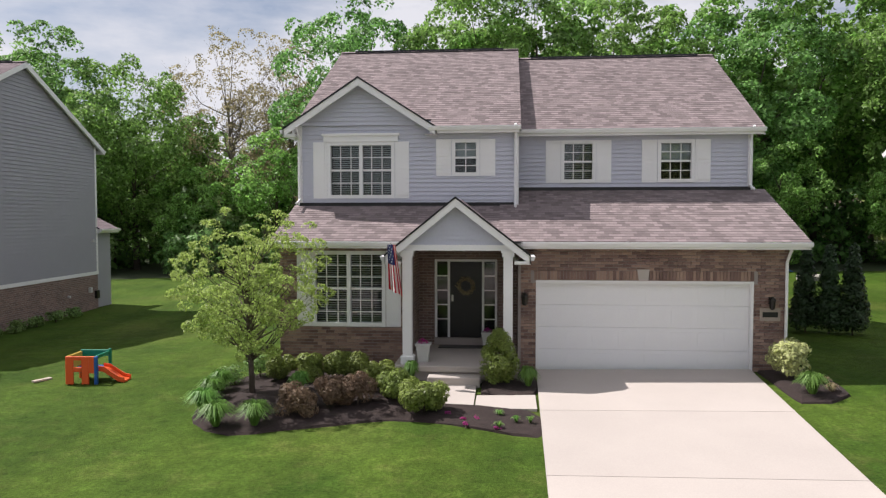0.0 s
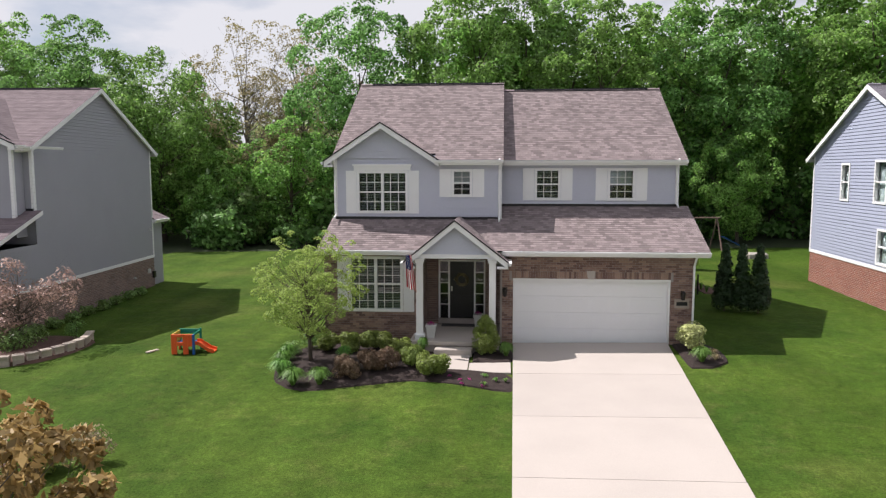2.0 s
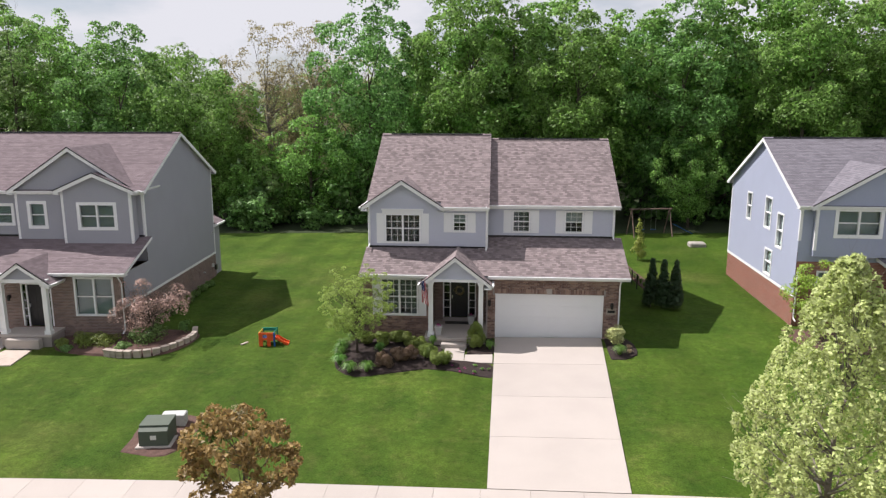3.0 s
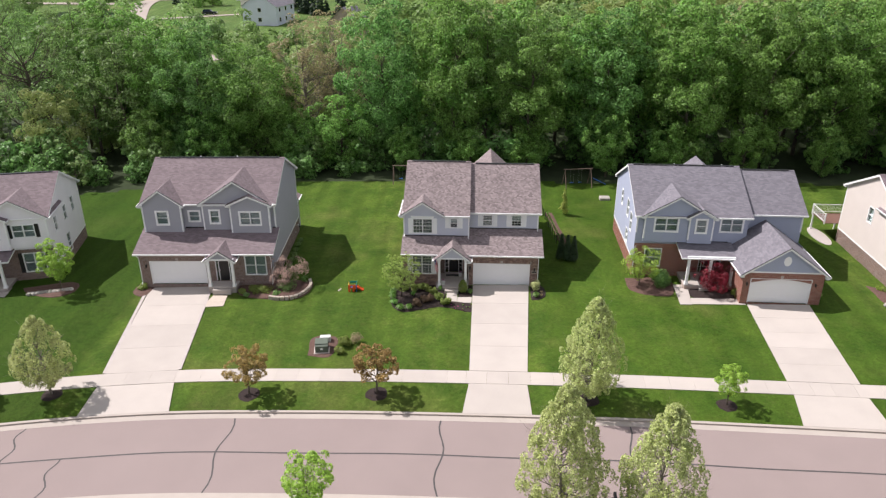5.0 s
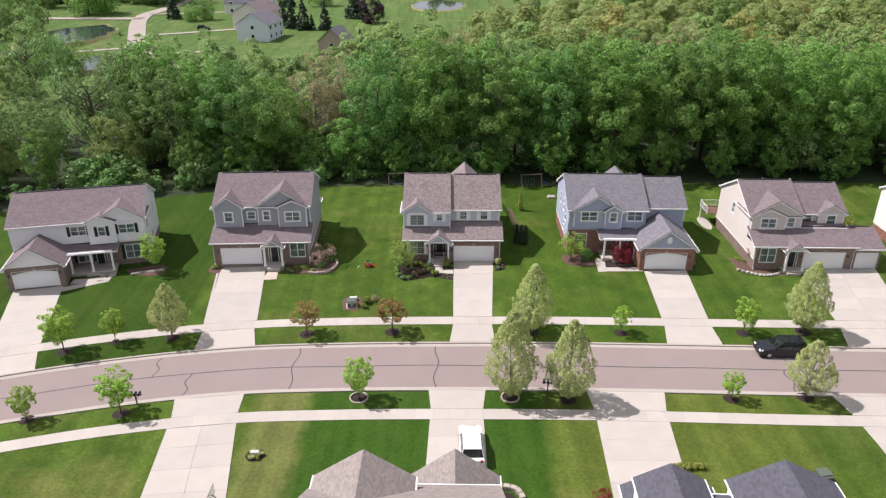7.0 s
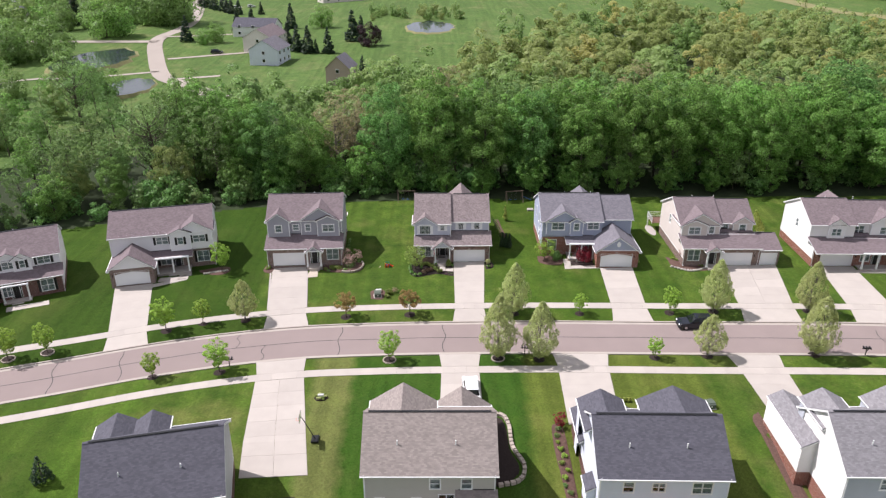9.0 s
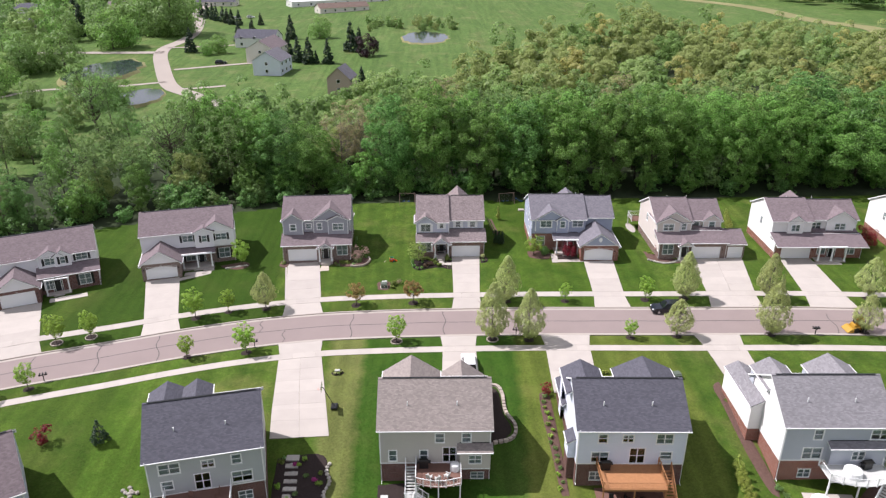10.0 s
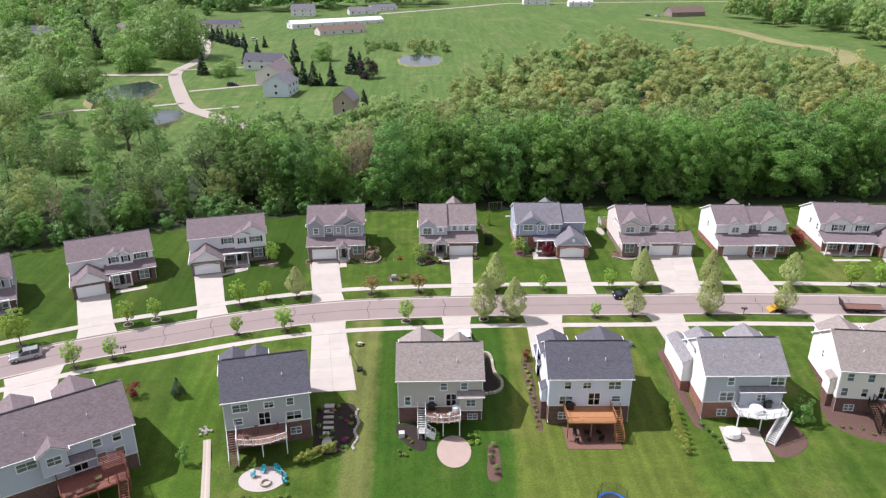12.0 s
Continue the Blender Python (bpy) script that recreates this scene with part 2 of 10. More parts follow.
M = {
    "white": material("white_vinyl", (0.78, 0.78, 0.78), 0.55, vary=0.05, scale=1.5),
    "door_white": material("garage_door_paint", (0.8, 0.8, 0.81), 0.5, vary=0.04, scale=1.2),
    "glass": glass_material(),
    "black": material("black_paint", (0.012, 0.012, 0.014), 0.35, vary=0.2),
    "dark_metal": material("dark_metal", (0.03, 0.028, 0.026), 0.4, metal=0.6),
    "blind": material("blind_slats", (0.4, 0.42, 0.42), 0.6, vary=0.05),
    # curtain panels whose grey-teal stands in for sky reflected in the panes
    "shade": material("window_curtain", (0.26, 0.29, 0.3), 0.9, vary=0.1),
    "mortar": material("mortar", (0.33, 0.3, 0.28), 0.95, fine=120, bump=0.3),
    "brick": material("brown_brick", (0.25, 0.165, 0.135), 0.9, vary=0.22, scale=4, fine=90, bump=0.4, rand=0.42, hue=0.012),
    "brick_rest": material("brown_brick_rest", (0.25, 0.165, 0.135), 0.9, vary=0.22, scale=4, fine=90, bump=0.4, island=0.42, hue=0.012),
    "brick_brown": tiled_material("brick_brown", (0.25, 0.17, 0.14), (0.15, 0.105, 0.09), (0.34, 0.3, 0.28), 0.21, 0.075, 0.006),
    "brick_red": tiled_material("brick_red", (0.28, 0.11, 0.08), (0.2, 0.08, 0.06), (0.42, 0.33, 0.28), 0.21, 0.075, 0.006),
    "brick_dark": tiled_material("brick_dark", (0.16, 0.075, 0.06), (0.11, 0.055, 0.05), (0.25, 0.2, 0.18), 0.21, 0.075, 0.006),
    "concrete": material("concrete", (0.41, 0.368, 0.335), 0.9, vary=0.1, scale=0.6, fine=40, bump=0.15, rand=0.05),
    "kerb": material("kerb_concrete", (0.37, 0.325, 0.29), 0.9, vary=0.12, scale=0.8, fine=40, bump=0.15),
    "road": material("worn_asphalt", (0.245, 0.195, 0.185), 0.95, vary=0.1, scale=0.25, fine=50, bump=0.3),
    "dry_track": material("dry_field_track", (0.2, 0.19, 0.08), 1.0, vary=0.3, scale=0.06, fine=2),
    "patio_pink": material("pink_concrete", (0.35, 0.265, 0.23), 0.9, vary=0.12, scale=1.2, fine=20),
    "patio_pale": material("pale_pavers", (0.4, 0.355, 0.335), 0.9, vary=0.15, scale=3, fine=20),
    "wood_red": material("red_brown_stain", (0.2, 0.075, 0.055), 0.8, vary=0.25, scale=3, fine=30),
    "net_black": material("black_netting", (0.03, 0.03, 0.032), 0.9),
    # near-black colour that stands in for the darkness inside the rooms
    "dark_backing": material("dim_room_wall", (0.05, 0.05, 0.052), 0.95, vary=0.1),
    "far_road": material("gravel_road", (0.33, 0.285, 0.25), 0.95, vary=0.1, scale=0.1, fine=5),
    "tar": material("tar_seal", (0.06, 0.055, 0.055), 0.7),
    "mulch": material("dark_mulch", (0.028, 0.018, 0.016), 0.95, vary=0.6, scale=6, fine=45, bump=1.0),
    "mulch_brown": material("brown_mulch", (0.105, 0.06, 0.048), 0.95, vary=0.5, scale=5, fine=40, bump=1.0),
    "bark": material("bark", (0.1, 0.08, 0.062), 0.95, vary=0.35, scale=6, fine=30, bump=0.8),
    "bark_grey": material("grey_bark", (0.2, 0.175, 0.15), 0.95, vary=0.3, scale=6, fine=30, bump=0.6),
    "stone": material("retaining_block", (0.4, 0.34, 0.29), 0.9, vary=0.2, scale=5, fine=50, bump=0.5, rand=0.15),
    "boulder": material("boulder", (0.4, 0.37, 0.33), 0.9, vary=0.3, scale=4, fine=40, bump=0.5, rand=0.2),
    "wood_deck": material("stained_deck", (0.36, 0.17, 0.075), 0.7, vary=0.2, scale=3, fine=50),
    "wood_brown": material("brown_deck", (0.16, 0.085, 0.065), 0.75, vary=0.2, scale=3, fine=50),
    "water": material("pond_water", (0.03, 0.04, 0.045), 0.08, vary=0.05, spec=0.6),
    "rubber": material("tyre_rubber", (0.015, 0.015, 0.016), 0.85),
    "bed_stone": material("pale_edging", (0.4, 0.34, 0.29), 0.9, vary=0.2, scale=5, fine=40, bump=0.4, rand=0.15),
    "toy_red": material("toy_red_plastic", (0.72, 0.1, 0.025), 0.4, vary=0.04),
    "toy_green": material("toy_green_plastic", (0.0, 0.2, 0.12), 0.4, vary=0.04),
    "toy_yellow": material("toy_yellow_plastic", (0.6, 0.4, 0.06), 0.4, vary=0.04),
    "toy_blue": material("toy_blue_plastic", (0.02, 0.1, 0.35), 0.4, vary=0.04),
    "box_green": material("utility_green", (0.09, 0.11, 0.085), 0.6, vary=0.1),
    "grey_pale": material("pale_grey_plastic", (0.5, 0.5, 0.48), 0.6, vary=0.1),
    "car_black": material("black_car_paint", (0.008, 0.01, 0.016), 0.15, vary=0.1, spec=0.6),
    "car_silver": material("silver_car_paint", (0.42, 0.43, 0.45), 0.25, metal=0.5, vary=0.05),
    "car_white": material("white_car_paint", (0.75, 0.75, 0.75), 0.2, vary=0.03, spec=0.5),
    "car_glass": material("tinted_glass", (0.01, 0.012, 0.014), 0.05, vary=0.02, spec=0.8),
    "machine_yellow": material("machine_yellow", (0.42, 0.24, 0.03), 0.45, vary=0.1),
    "flag_red": material("flag_red", (0.45, 0.015, 0.03), 0.8),
    "flag_white": material("flag_white", (0.75, 0.73, 0.72), 0.8),
    "flag_blue": material("flag_blue", (0.02, 0.03, 0.12), 0.8),
    "cushion_teal": material("teal_plastic", (0.02, 0.25, 0.3), 0.6),
    "barn_white": material("white_sheet_roof", (0.7, 0.7, 0.7), 0.5, vary=0.08, scale=0.3),
    "barn_brown": material("brown_wood", (0.16, 0.11, 0.09), 0.8, vary=0.2, scale=0.5),
    "steel": material("steel", (0.5, 0.5, 0.5), 0.3, metal=1.0),
}
LAWN = lawn_material("lawn", (0.038, 0.075, 0.011), (0.081, 0.127, 0.019), (0.158, 0.15, 0.05), 0.4,
                     [(-11.4, 0.0, 8.4, 0.055, (0.024, 0.07, 0.008), 0.62, False), (-15.6, -0.02, -11.4, 0.0, (0.19, 0.17, 0.07), 0.4, False), (8.4, 0.055, 31.0, 0.0, (0.13, 0.14, 0.03), 0.4, False), (-41.0, -0.1, -33.8, -0.1, (0.06, 0.12, 0.012), 0.4, False), (-62.0, 0.1, -27.5, 0.0, (0.026, 0.056, 0.007), 0.75, True), (-110.0, -0.3, -62.0, 0.1, (0.028, 0.06, 0.007), 0.6, True), (-90.0, 0.0, -41.0, -0.1, (0.042, 0.078, 0.01), 0.45, False), (8.0, 0.0, 35.0, 0.0, (0.03, 0.068, 0.006), 0.35, True)])
MEADOW = lawn_material("meadow", (0.062, 0.112, 0.03), (0.105, 0.16, 0.045), (0.18, 0.18, 0.08), 0.45)
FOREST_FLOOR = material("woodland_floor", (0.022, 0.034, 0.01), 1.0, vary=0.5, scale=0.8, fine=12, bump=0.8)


def siding(name, c):
    return material(name, c, 0.55, vary=0.06, scale=0.8, fine=20)


def shingles(name, c, mixed=0.17, vary=0.13, tab=0.3):
    a, b = tuple(k * (1 + mixed) for k in c), tuple(k * (1 - mixed * 0.9) for k in c)
    return tiled_material(name, a, b, tuple(k * 0.86 for k in c), tab, 0.145, 0.004, 0.95, bump=0.3, vary=vary)

# ---- shape of the land and the street ----
STREET = [(-154.96, -75.72), (-115.92, -46.82), (-86.51, -28.27), (-70.97, -20.67), (-60.25, -16.12), (-47.43, -12.25), (-38.38, -9.42), (-28.84, -7.12), (-19.01, -5.7), (-9, -5.35), (0.02, -5.4), (12.04, -5.72), (22.08, -6.25), (32.08, -6.84), (52.09, -7.86), (63.14, -8.82), (78.16, -10.41), (110.18, -14.11), (190.18, -24.61)]


def spline(pts, step):
    """Points about a step apart on a smooth curve through pts."""
    p = [Vector((*q, 0)) for q in pts]
    p = [2 * p[0] - p[1], *p, 2 * p[-1] - p[-2]]
    res = []
    for a, b, c, d in zip(p, p[1:], p[2:], p[3:]):
        n = max(1, int((c - b).length / step))
        for i in range(n):
            k = i / n
            res.append(0.5 * (2 * b + (c - a) * k + (2 * a - 5 * b + 4 * c - d) * k * k + (3 * b - a - 3 * c + d) * k ** 3))
    return res + [p[-2]]


CENTRE = spline(STREET, 1.5)
CEN = np.array([(p.x, p.y) for p in CENTRE])
TAN = np.gradient(CEN, axis=0)
TAN /= np.linalg.norm(TAN, axis=1)[:, None]
NOR = np.stack((-TAN[:, 1], TAN[:, 0]), 1)


def street_offset(x, y):
    """Signed distance from the street's middle, positive to the north (arrays)."""
    x, y = np.atleast_1d(np.asarray(x, float)), np.atleast_1d(np.asarray(y, float))
    res = np.empty(x.shape)
    for i in range(0, len(x), 20000):
        d = (x[i:i + 20000, None] - CEN[None, :, 0]) ** 2 + (y[i:i + 20000, None] - CEN[None, :, 1]) ** 2
        k = d.argmin(1)
        res[i:i + 20000] = (x[i:i + 20000] - CEN[k, 0]) * NOR[k, 0] + (y[i:i + 20000] - CEN[k, 1]) * NOR[k, 1]
    return res


def land(x, y, under=False):
    """Height of the ground at arrays x, y."""
    x, y = np.atleast_1d(np.asarray(x, float)), np.atleast_1d(np.asarray(y, float))
    d = street_offset(x, y)
    prof = np.interp(d, [-300, -60, -33, -29, -20, -9, -4.4, -3.2, 3.2, 4.4, 9, 22, 60, 300],
                     [-6, -3.6, -3.0, -2.2, -0.5, -0.62, -0.73, -1.1 if under else -0.83, -1.1 if under else -0.83, -0.72, -0.45, -0.02, 0.0, 0.0])
    far = np.interp(y, [90, 240, 600, 2500], [0, 4.5, 6, 10])
    return prof + 0.018 * np.clip(x, -90, 90) + far


def zg(x, y):
    return float(land(x, y)[0])


# ---- mesh helpers ----
class Geo:
    def __init__(self):
        self.v, self.f, self.uv = [], [], []

    def add(self, vs, fs, uvs=None):
        n = len(self.v)
        self.v += [tuple(p) for p in vs]
        for i, f in enumerate(fs):
            self.f.append(tuple(n + k for k in f))
            self.uv.append(uvs[i] if uvs else None)
        return self

    def hexa(self, b, t):
        return self.add([*b, *t], [(3, 2, 1, 0), (4, 5, 6, 7), (0, 1, 5, 4), (1, 2, 6, 5), (2, 3, 7, 6), (3, 0, 4, 7)])

    def box(self, x0, x1, y0, y1, z0, z1):
        r = [(x0, y0), (x1, y0), (x1, y1), (x0, y1)]
        return self.hexa([(*p, z0) for p in r], [(*p, z1) for p in r])

    def rbox(self, x0, x1, y0, y1, z0, z1, e):
        """A box with chamfered upright and top edges."""
        def ring(k, z):
            return [(x0 + k, y0, z), (x1 - k, y0, z), (x1, y0 + k, z), (x1, y1 - k, z), (x1 - k, y1, z), (x0 + k, y1, z), (x0, y1 - k, z), (x0, y0 + k, z)]
        def inner(z):
            return [(x0 + e, y0 + e, z), (x1 - e, y0 + e, z), (x1 - e, y0 + e, z), (x1 - e, y1 - e, z), (x1 - e, y1 - e, z), (x0 + e, y1 - e, z), (x0 + e, y1 - e, z), (x0 + e, y0 + e, z)]
        n = 8
        self.add(ring(e, z0) + ring(e, z1 - e), [tuple(reversed(range(n)))] + [(i, (i + 1) % n, n + (i + 1) % n, n + i) for i in range(n)])
        top = [(x0 + 1.4 * e, y0 + e, z1), (x1 - 1.4 * e, y0 + e, z1), (x1 - e, y0 + 1.4 * e, z1), (x1 - e, y1 - 1.4 * e, z1),
               (x1 - 1.4 * e, y1 - e, z1), (x0 + 1.4 * e, y1 - e, z1), (x0 + e, y1 - 1.4 * e, z1), (x0 + e, y0 + 1.4 * e, z1)]
        return self.add(ring(e, z1 - e) + top, [(i, (i + 1) % n, n + (i + 1) % n, n + i) for i in range(n)] + [tuple(range(n, 2 * n))])

    def tube(self, p, q, r0, r1, n=8, caps=True):
        p, q = Vector(p), Vector(q)
        w = (q - p).normalized()
        u = w.orthogonal().normalized()
        s = w.cross(u)
        ring = [(math.cos(2 * math.pi * i / n), math.sin(2 * math.pi * i / n)) for i in range(n)]
        vs = [p + r0 * (c * u + k * s) for c, k in ring] + [q + r1 * (c * u + k * s) for c, k in ring]
        fs = [(i, (i + 1) % n, n + (i + 1) % n, n + i) for i in range(n)]
        if caps:
            fs += [tuple(reversed(range(n))), tuple(range(n, 2 * n))]
        return self.add(vs, fs)

    def lathe(self, x, y, prof, n=12):
        """prof: (radius, z) from the bottom up."""
        vs = [(x + r * math.cos(2 * math.pi * i / n), y + r * math.sin(2 * math.pi * i / n), z) for r, z in prof for i in range(n)]
        fs = [(k * n + i, k * n + (i + 1) % n, (k + 1) * n + (i + 1) % n, (k + 1) * n + i) for k in range(len(prof) - 1) for i in range(n)]
        fs += [tuple(reversed(range(n))), tuple((len(prof) - 1) * n + i for i in range(n))]
        return self.add(vs, fs)

    def prism(self, poly, axis, a, b):
        """A closed polygon given in two axes, drawn out from a to b along axis (0, 1, 2)."""
        def put(p, k):
            q = list(p)
            q.insert(axis, k)
            return tuple(q)
        n = len(poly)
        return self.add([put(p, a) for p in poly] + [put(p, b) for p in poly],
                        [tuple(reversed(range(n))), tuple(range(n, 2 * n))] + [(i, (i + 1) % n, n + (i + 1) % n, n + i) for i in range(n)])


def build(name, geo, mat, smooth=False, weld=False):
    me = bpy.data.meshes.new(name)
    me.from_pydata(geo.v, [], geo.f)
    for m in (mat if isinstance(mat, (list, tuple)) else [mat]):
        me.materials.append(m)
    if any(geo.uv):
        layer = me.uv_layers.new(name="UVMap")
        flat = []
        for f, uv in zip(geo.f, geo.uv):
            for k in range(len(f)):
                flat += uv[k] if uv else (0.0, 0.0)
        layer.data.foreach_set("uv", flat)
    if weld:
        bm = bmesh.new()
        bm.from_mesh(me)
        bmesh.ops.remove_doubles(bm, verts=bm.verts, dist=0.0005)
        bm.to_mesh(me)
        bm.free()
    if smooth:
        me.polygons.foreach_set("use_smooth", [True] * len(me.polygons))
    me.update()
    return me


def part(name, geo, mat, parent, label="", smooth=False):
    ob = new(name, build(name, geo, mat, smooth, any(geo.uv)))
    ob.parent = parent
    return tagged(ob, label)


def thing(name, label, category, x=0.0, y=0.0, z=0.0, rz=0.0, group="", kind=""):
    ob = new(name)
    ob.matrix_basis = pose(x, y, z, 0, 0, rz)
    return tagged(ob, label, category, group, kind)


def solo(name, geo, mat, label, category, x=0.0, y=0.0, z=0.0, rz=0.0, group="", kind="", smooth=False):
    ob = new(name, build(name, geo, mat, smooth))
    ob.matrix_basis = pose(x, y, z, 0, 0, rz)
    return tagged(ob, label, category, group, kind)


def shared(name, me, parent, loc, rot=(0, 0, 0)):
    ob = new(name, me)
    ob.parent = parent
    ob.location, ob.rotation_euler = loc, rot
    return ob


# ---- ground: one sheet to the horizon ----
def ground_sheet():
    def axis(lo, hi, step, far):
        a = list(np.arange(lo, hi + 0.01, step))
        k, d = hi, step
        while k < far:
            d *= 1.35
            k += d
            a.append(k)
        k, d = lo, step
        while k > -far:
            d *= 1.35
            k -= d
            a.insert(0, k)
        return np.array(a)
    xs, ys = axis(-112, 118, 1.0, 3800), axis(-92, 60, 1.0, 3800)
    X, Y = np.meshgrid(xs, ys)
    Z = land(X.ravel(), Y.ravel(), True).reshape(X.shape)
    rng = np.random.default_rng(3)
    Z += np.where(np.abs(street_offset(X.ravel(), Y.ravel()).reshape(X.shape)) > 10, rng.normal(0, 0.012, X.shape), 0)
    nx, ny = len(xs), len(ys)
    me = bpy.data.meshes.new("ground")
    i = np.arange((ny - 1) * (nx - 1))
    r, c = i // (nx - 1), i % (nx - 1)
    F = np.stack((r * nx + c, r * nx + c + 1, (r + 1) * nx + c + 1, (r + 1) * nx + c), 1)
    me.from_pydata(np.stack((X.ravel(), Y.ravel(), Z.ravel()), 1).tolist(), [], F.tolist())
    for m in (LAWN, FOREST_FLOOR, MEADOW):
        me.materials.append(m)
    cx, cy = (xs[c] + xs[c + 1]) / 2, (ys[r] + ys[r + 1]) / 2
    idx = np.zeros(len(i), int)
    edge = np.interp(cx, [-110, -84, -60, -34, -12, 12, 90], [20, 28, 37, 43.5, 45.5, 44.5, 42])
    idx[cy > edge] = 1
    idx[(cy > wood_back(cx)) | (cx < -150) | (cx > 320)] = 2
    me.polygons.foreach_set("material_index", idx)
    me.polygons.foreach_set("use_smooth", [True] * len(idx))
    me.update()
    return tagged(new("ground", me), "mown green lawns with dry patches and mowing stripes, woods and meadow behind", "ground", kind="structure")


def wood_back(x):
    return np.interp(x, [-150, -110, -70, -50, -10, 15, 60, 95, 145, 185], [62, 66, 84, 110, 118, 150, 212, 238, 205, 118])


ground_sheet()


def ribbon(geo, d0, d1, z0, z1, s0=0, s1=None, under=0.25, step=1):
    """A strip along the street from offset d0 to d1, with heights over the street's base line, and skirts."""
    s1 = len(CEN) - 1 if s1 is None else s1
    ks = list(range(s0, s1, step)) + [s1]
    vs, fs = [], []
    for k in ks:
        for d, z, dz in ((d0, z0, -under), (d0, z0, 0), (d1, z1, 0), (d1, z1, -under)):
            p = CEN[k] + NOR[k] * d
            vs.append((p[0], p[1], z + dz + 0.018 * max(-90, min(90, CEN[k][0]))))
    for i in range(len(ks) - 1):
        for j in range(3):
            a = i * 4 + j
            fs.append((a, a + 4, a + 5, a + 1) if d1 < d0 else (a, a + 1, a + 5, a + 4))
    n = len(vs)
    fs += [(0, 1, 2, 3), (n - 1, n - 2, n - 3, n - 4)]
    return geo.add(vs, fs)


def street_index(x):
    return int(np.abs(CEN[:, 0] - x).argmin())


g = Geo()
ribbon(g, 0.0, 3.55, -0.79, -0.85)
ribbon(g, -3.55, 0.0, -0.85, -0.79)
road = solo("road", g, M["road"], "worn pinkish grey asphalt street with sealed cracks", "road", kind="structure")
for side, nm in ((1, "kerb_north"), (-1, "kerb_south")):
    g = Geo()
    ribbon(g, side * 3.5, side * 4.0, -0.845, -0.82)
    ribbon(g, side * 4.0, side * 4.2, -0.71, -0.69)
    solo(nm, g, M["kerb"], "pale concrete kerb and gutter along the street", "kerb", kind="structure")
# tar seams
rng = random.Random(5)
def seam(pts, w):
    q = Geo()
    for a, b in zip(pts, pts[1:]):
        a, b = Vector(a), Vector(b)
        n = Vector((-(b - a).y, (b - a).x, 0)).normalized() * w
        q.add([a - n, b - n, b + n, a + n], [(0, 1, 2, 3)])
    part("tar_seam", q, M["tar"], road)
def on_street(k, d, dz):
    k = min(max(k, 0), len(CEN) - 1)
    p = CEN[k] + NOR[k] * d
    return (p[0], p[1], -0.79 - 0.06 * abs(d) / 3.55 + dz + 0.018 * max(-90, min(90, CEN[k][0])))
seam([on_street(k, 0.05 * math.sin(k * 0.7), 0.006) for k in range(20, len(CEN) - 20)], 0.06)
for x, half in ((-62.7, 0), (-56.5, 0), (-49.3, 0), (-41.9, 0), (-27.4, 1), (-23.6, 2), (-14.6, 0), (-0.3, 0), (12.4, 0), (33.2, 2), (57, 0), (74, 0)):
    k = street_index(x)
    d0, d1 = (-3.5, 3.5) if half == 0 else ((0, 3.5) if half == 1 else (-3.5, 0))
    ph = rng.random() * 6
    pts = [Vector(on_street(k, d0 + (d1 - d0) * i / 10, 0.008)) for i in range(11)]
    tg = Vector((*TAN[k], 0))
    pts = [p + tg * (0.22 * math.sin(ph + i * 0.9) + (0.5 * i / 10 if x == 57 else 0)) for i, p in enumerate(pts)]
    seam(pts, 0.05)


def slab_quad(geo, c, nu=2, nv=2, lift=0.05, under=0.2):
    """A paving panel with corners c (x, y), counter-clockwise, that lies on the land."""
    c = [Vector((*p, 0)) for p in c]
    pts = []
    for j in range(nv + 1):
        for i in range(nu + 1):
            a, b = i / nu, j / nv
            pts.append((c[0] * (1 - a) + c[1] * a) * (1 - b) + (c[3] * (1 - a) + c[2] * a) * b)
    z = land([p.x for p in pts], [p.y for p in pts])
    top = [(p.x, p.y, h + lift) for p, h in zip(pts, z)]
    n = nu + 1
    fs = [(j * n + i, j * n + i + 1, (j + 1) * n + i + 1, (j + 1) * n + i) for j in range(nv) for i in range(nu)]
    geo.add(top, fs)
    rim = [i for i in range(nu + 1)] + [j * n + nu for j in range(1, nv + 1)] + [nv * n + i for i in range(nu - 1, -1, -1)] + [j * n for j in range(nv - 1, 0, -1)]
    k = len(rim)
    return geo.add([top[i] for i in rim] + [(top[i][0], top[i][1], top[i][2] - under) for i in rim], [(i, k + i, k + (i + 1) % k, (i + 1) % k) for i in range(k)])


def paved(name, label, category, a, b, count, across=1, gap=0.012, lift=0.05, mat="concrete"):
    """Panels between the line a (left edge, near to far) and the line b (right edge)."""
    ob = thing(name, label, category, kind="structure")
    a0, a1, b0, b1 = (Vector(p) for p in (*a, *b))
    for i in range(count):
        for j in range(across):
            t0, t1 = i / count, (i + 1) / count
            l0, l1, r0, r1 = a0.lerp(a1, t0), a0.lerp(a1, t1), b0.lerp(b1, t0), b0.lerp(b1, t1)
            k0, k1 = j / across, (j + 1) / across
            c = [l0.lerp(r0, k0), l0.lerp(r0, k1), l1.lerp(r1, k1), l1.lerp(r1, k0)]
            m = sum(c, Vector((0, 0))) / 4
            c = [p + (m - p).normalized() * gap for p in c]
            q = Geo()
            slab_quad(q, c, 3, 3, lift)
            part("panel", q, M[mat], ob)
    return ob

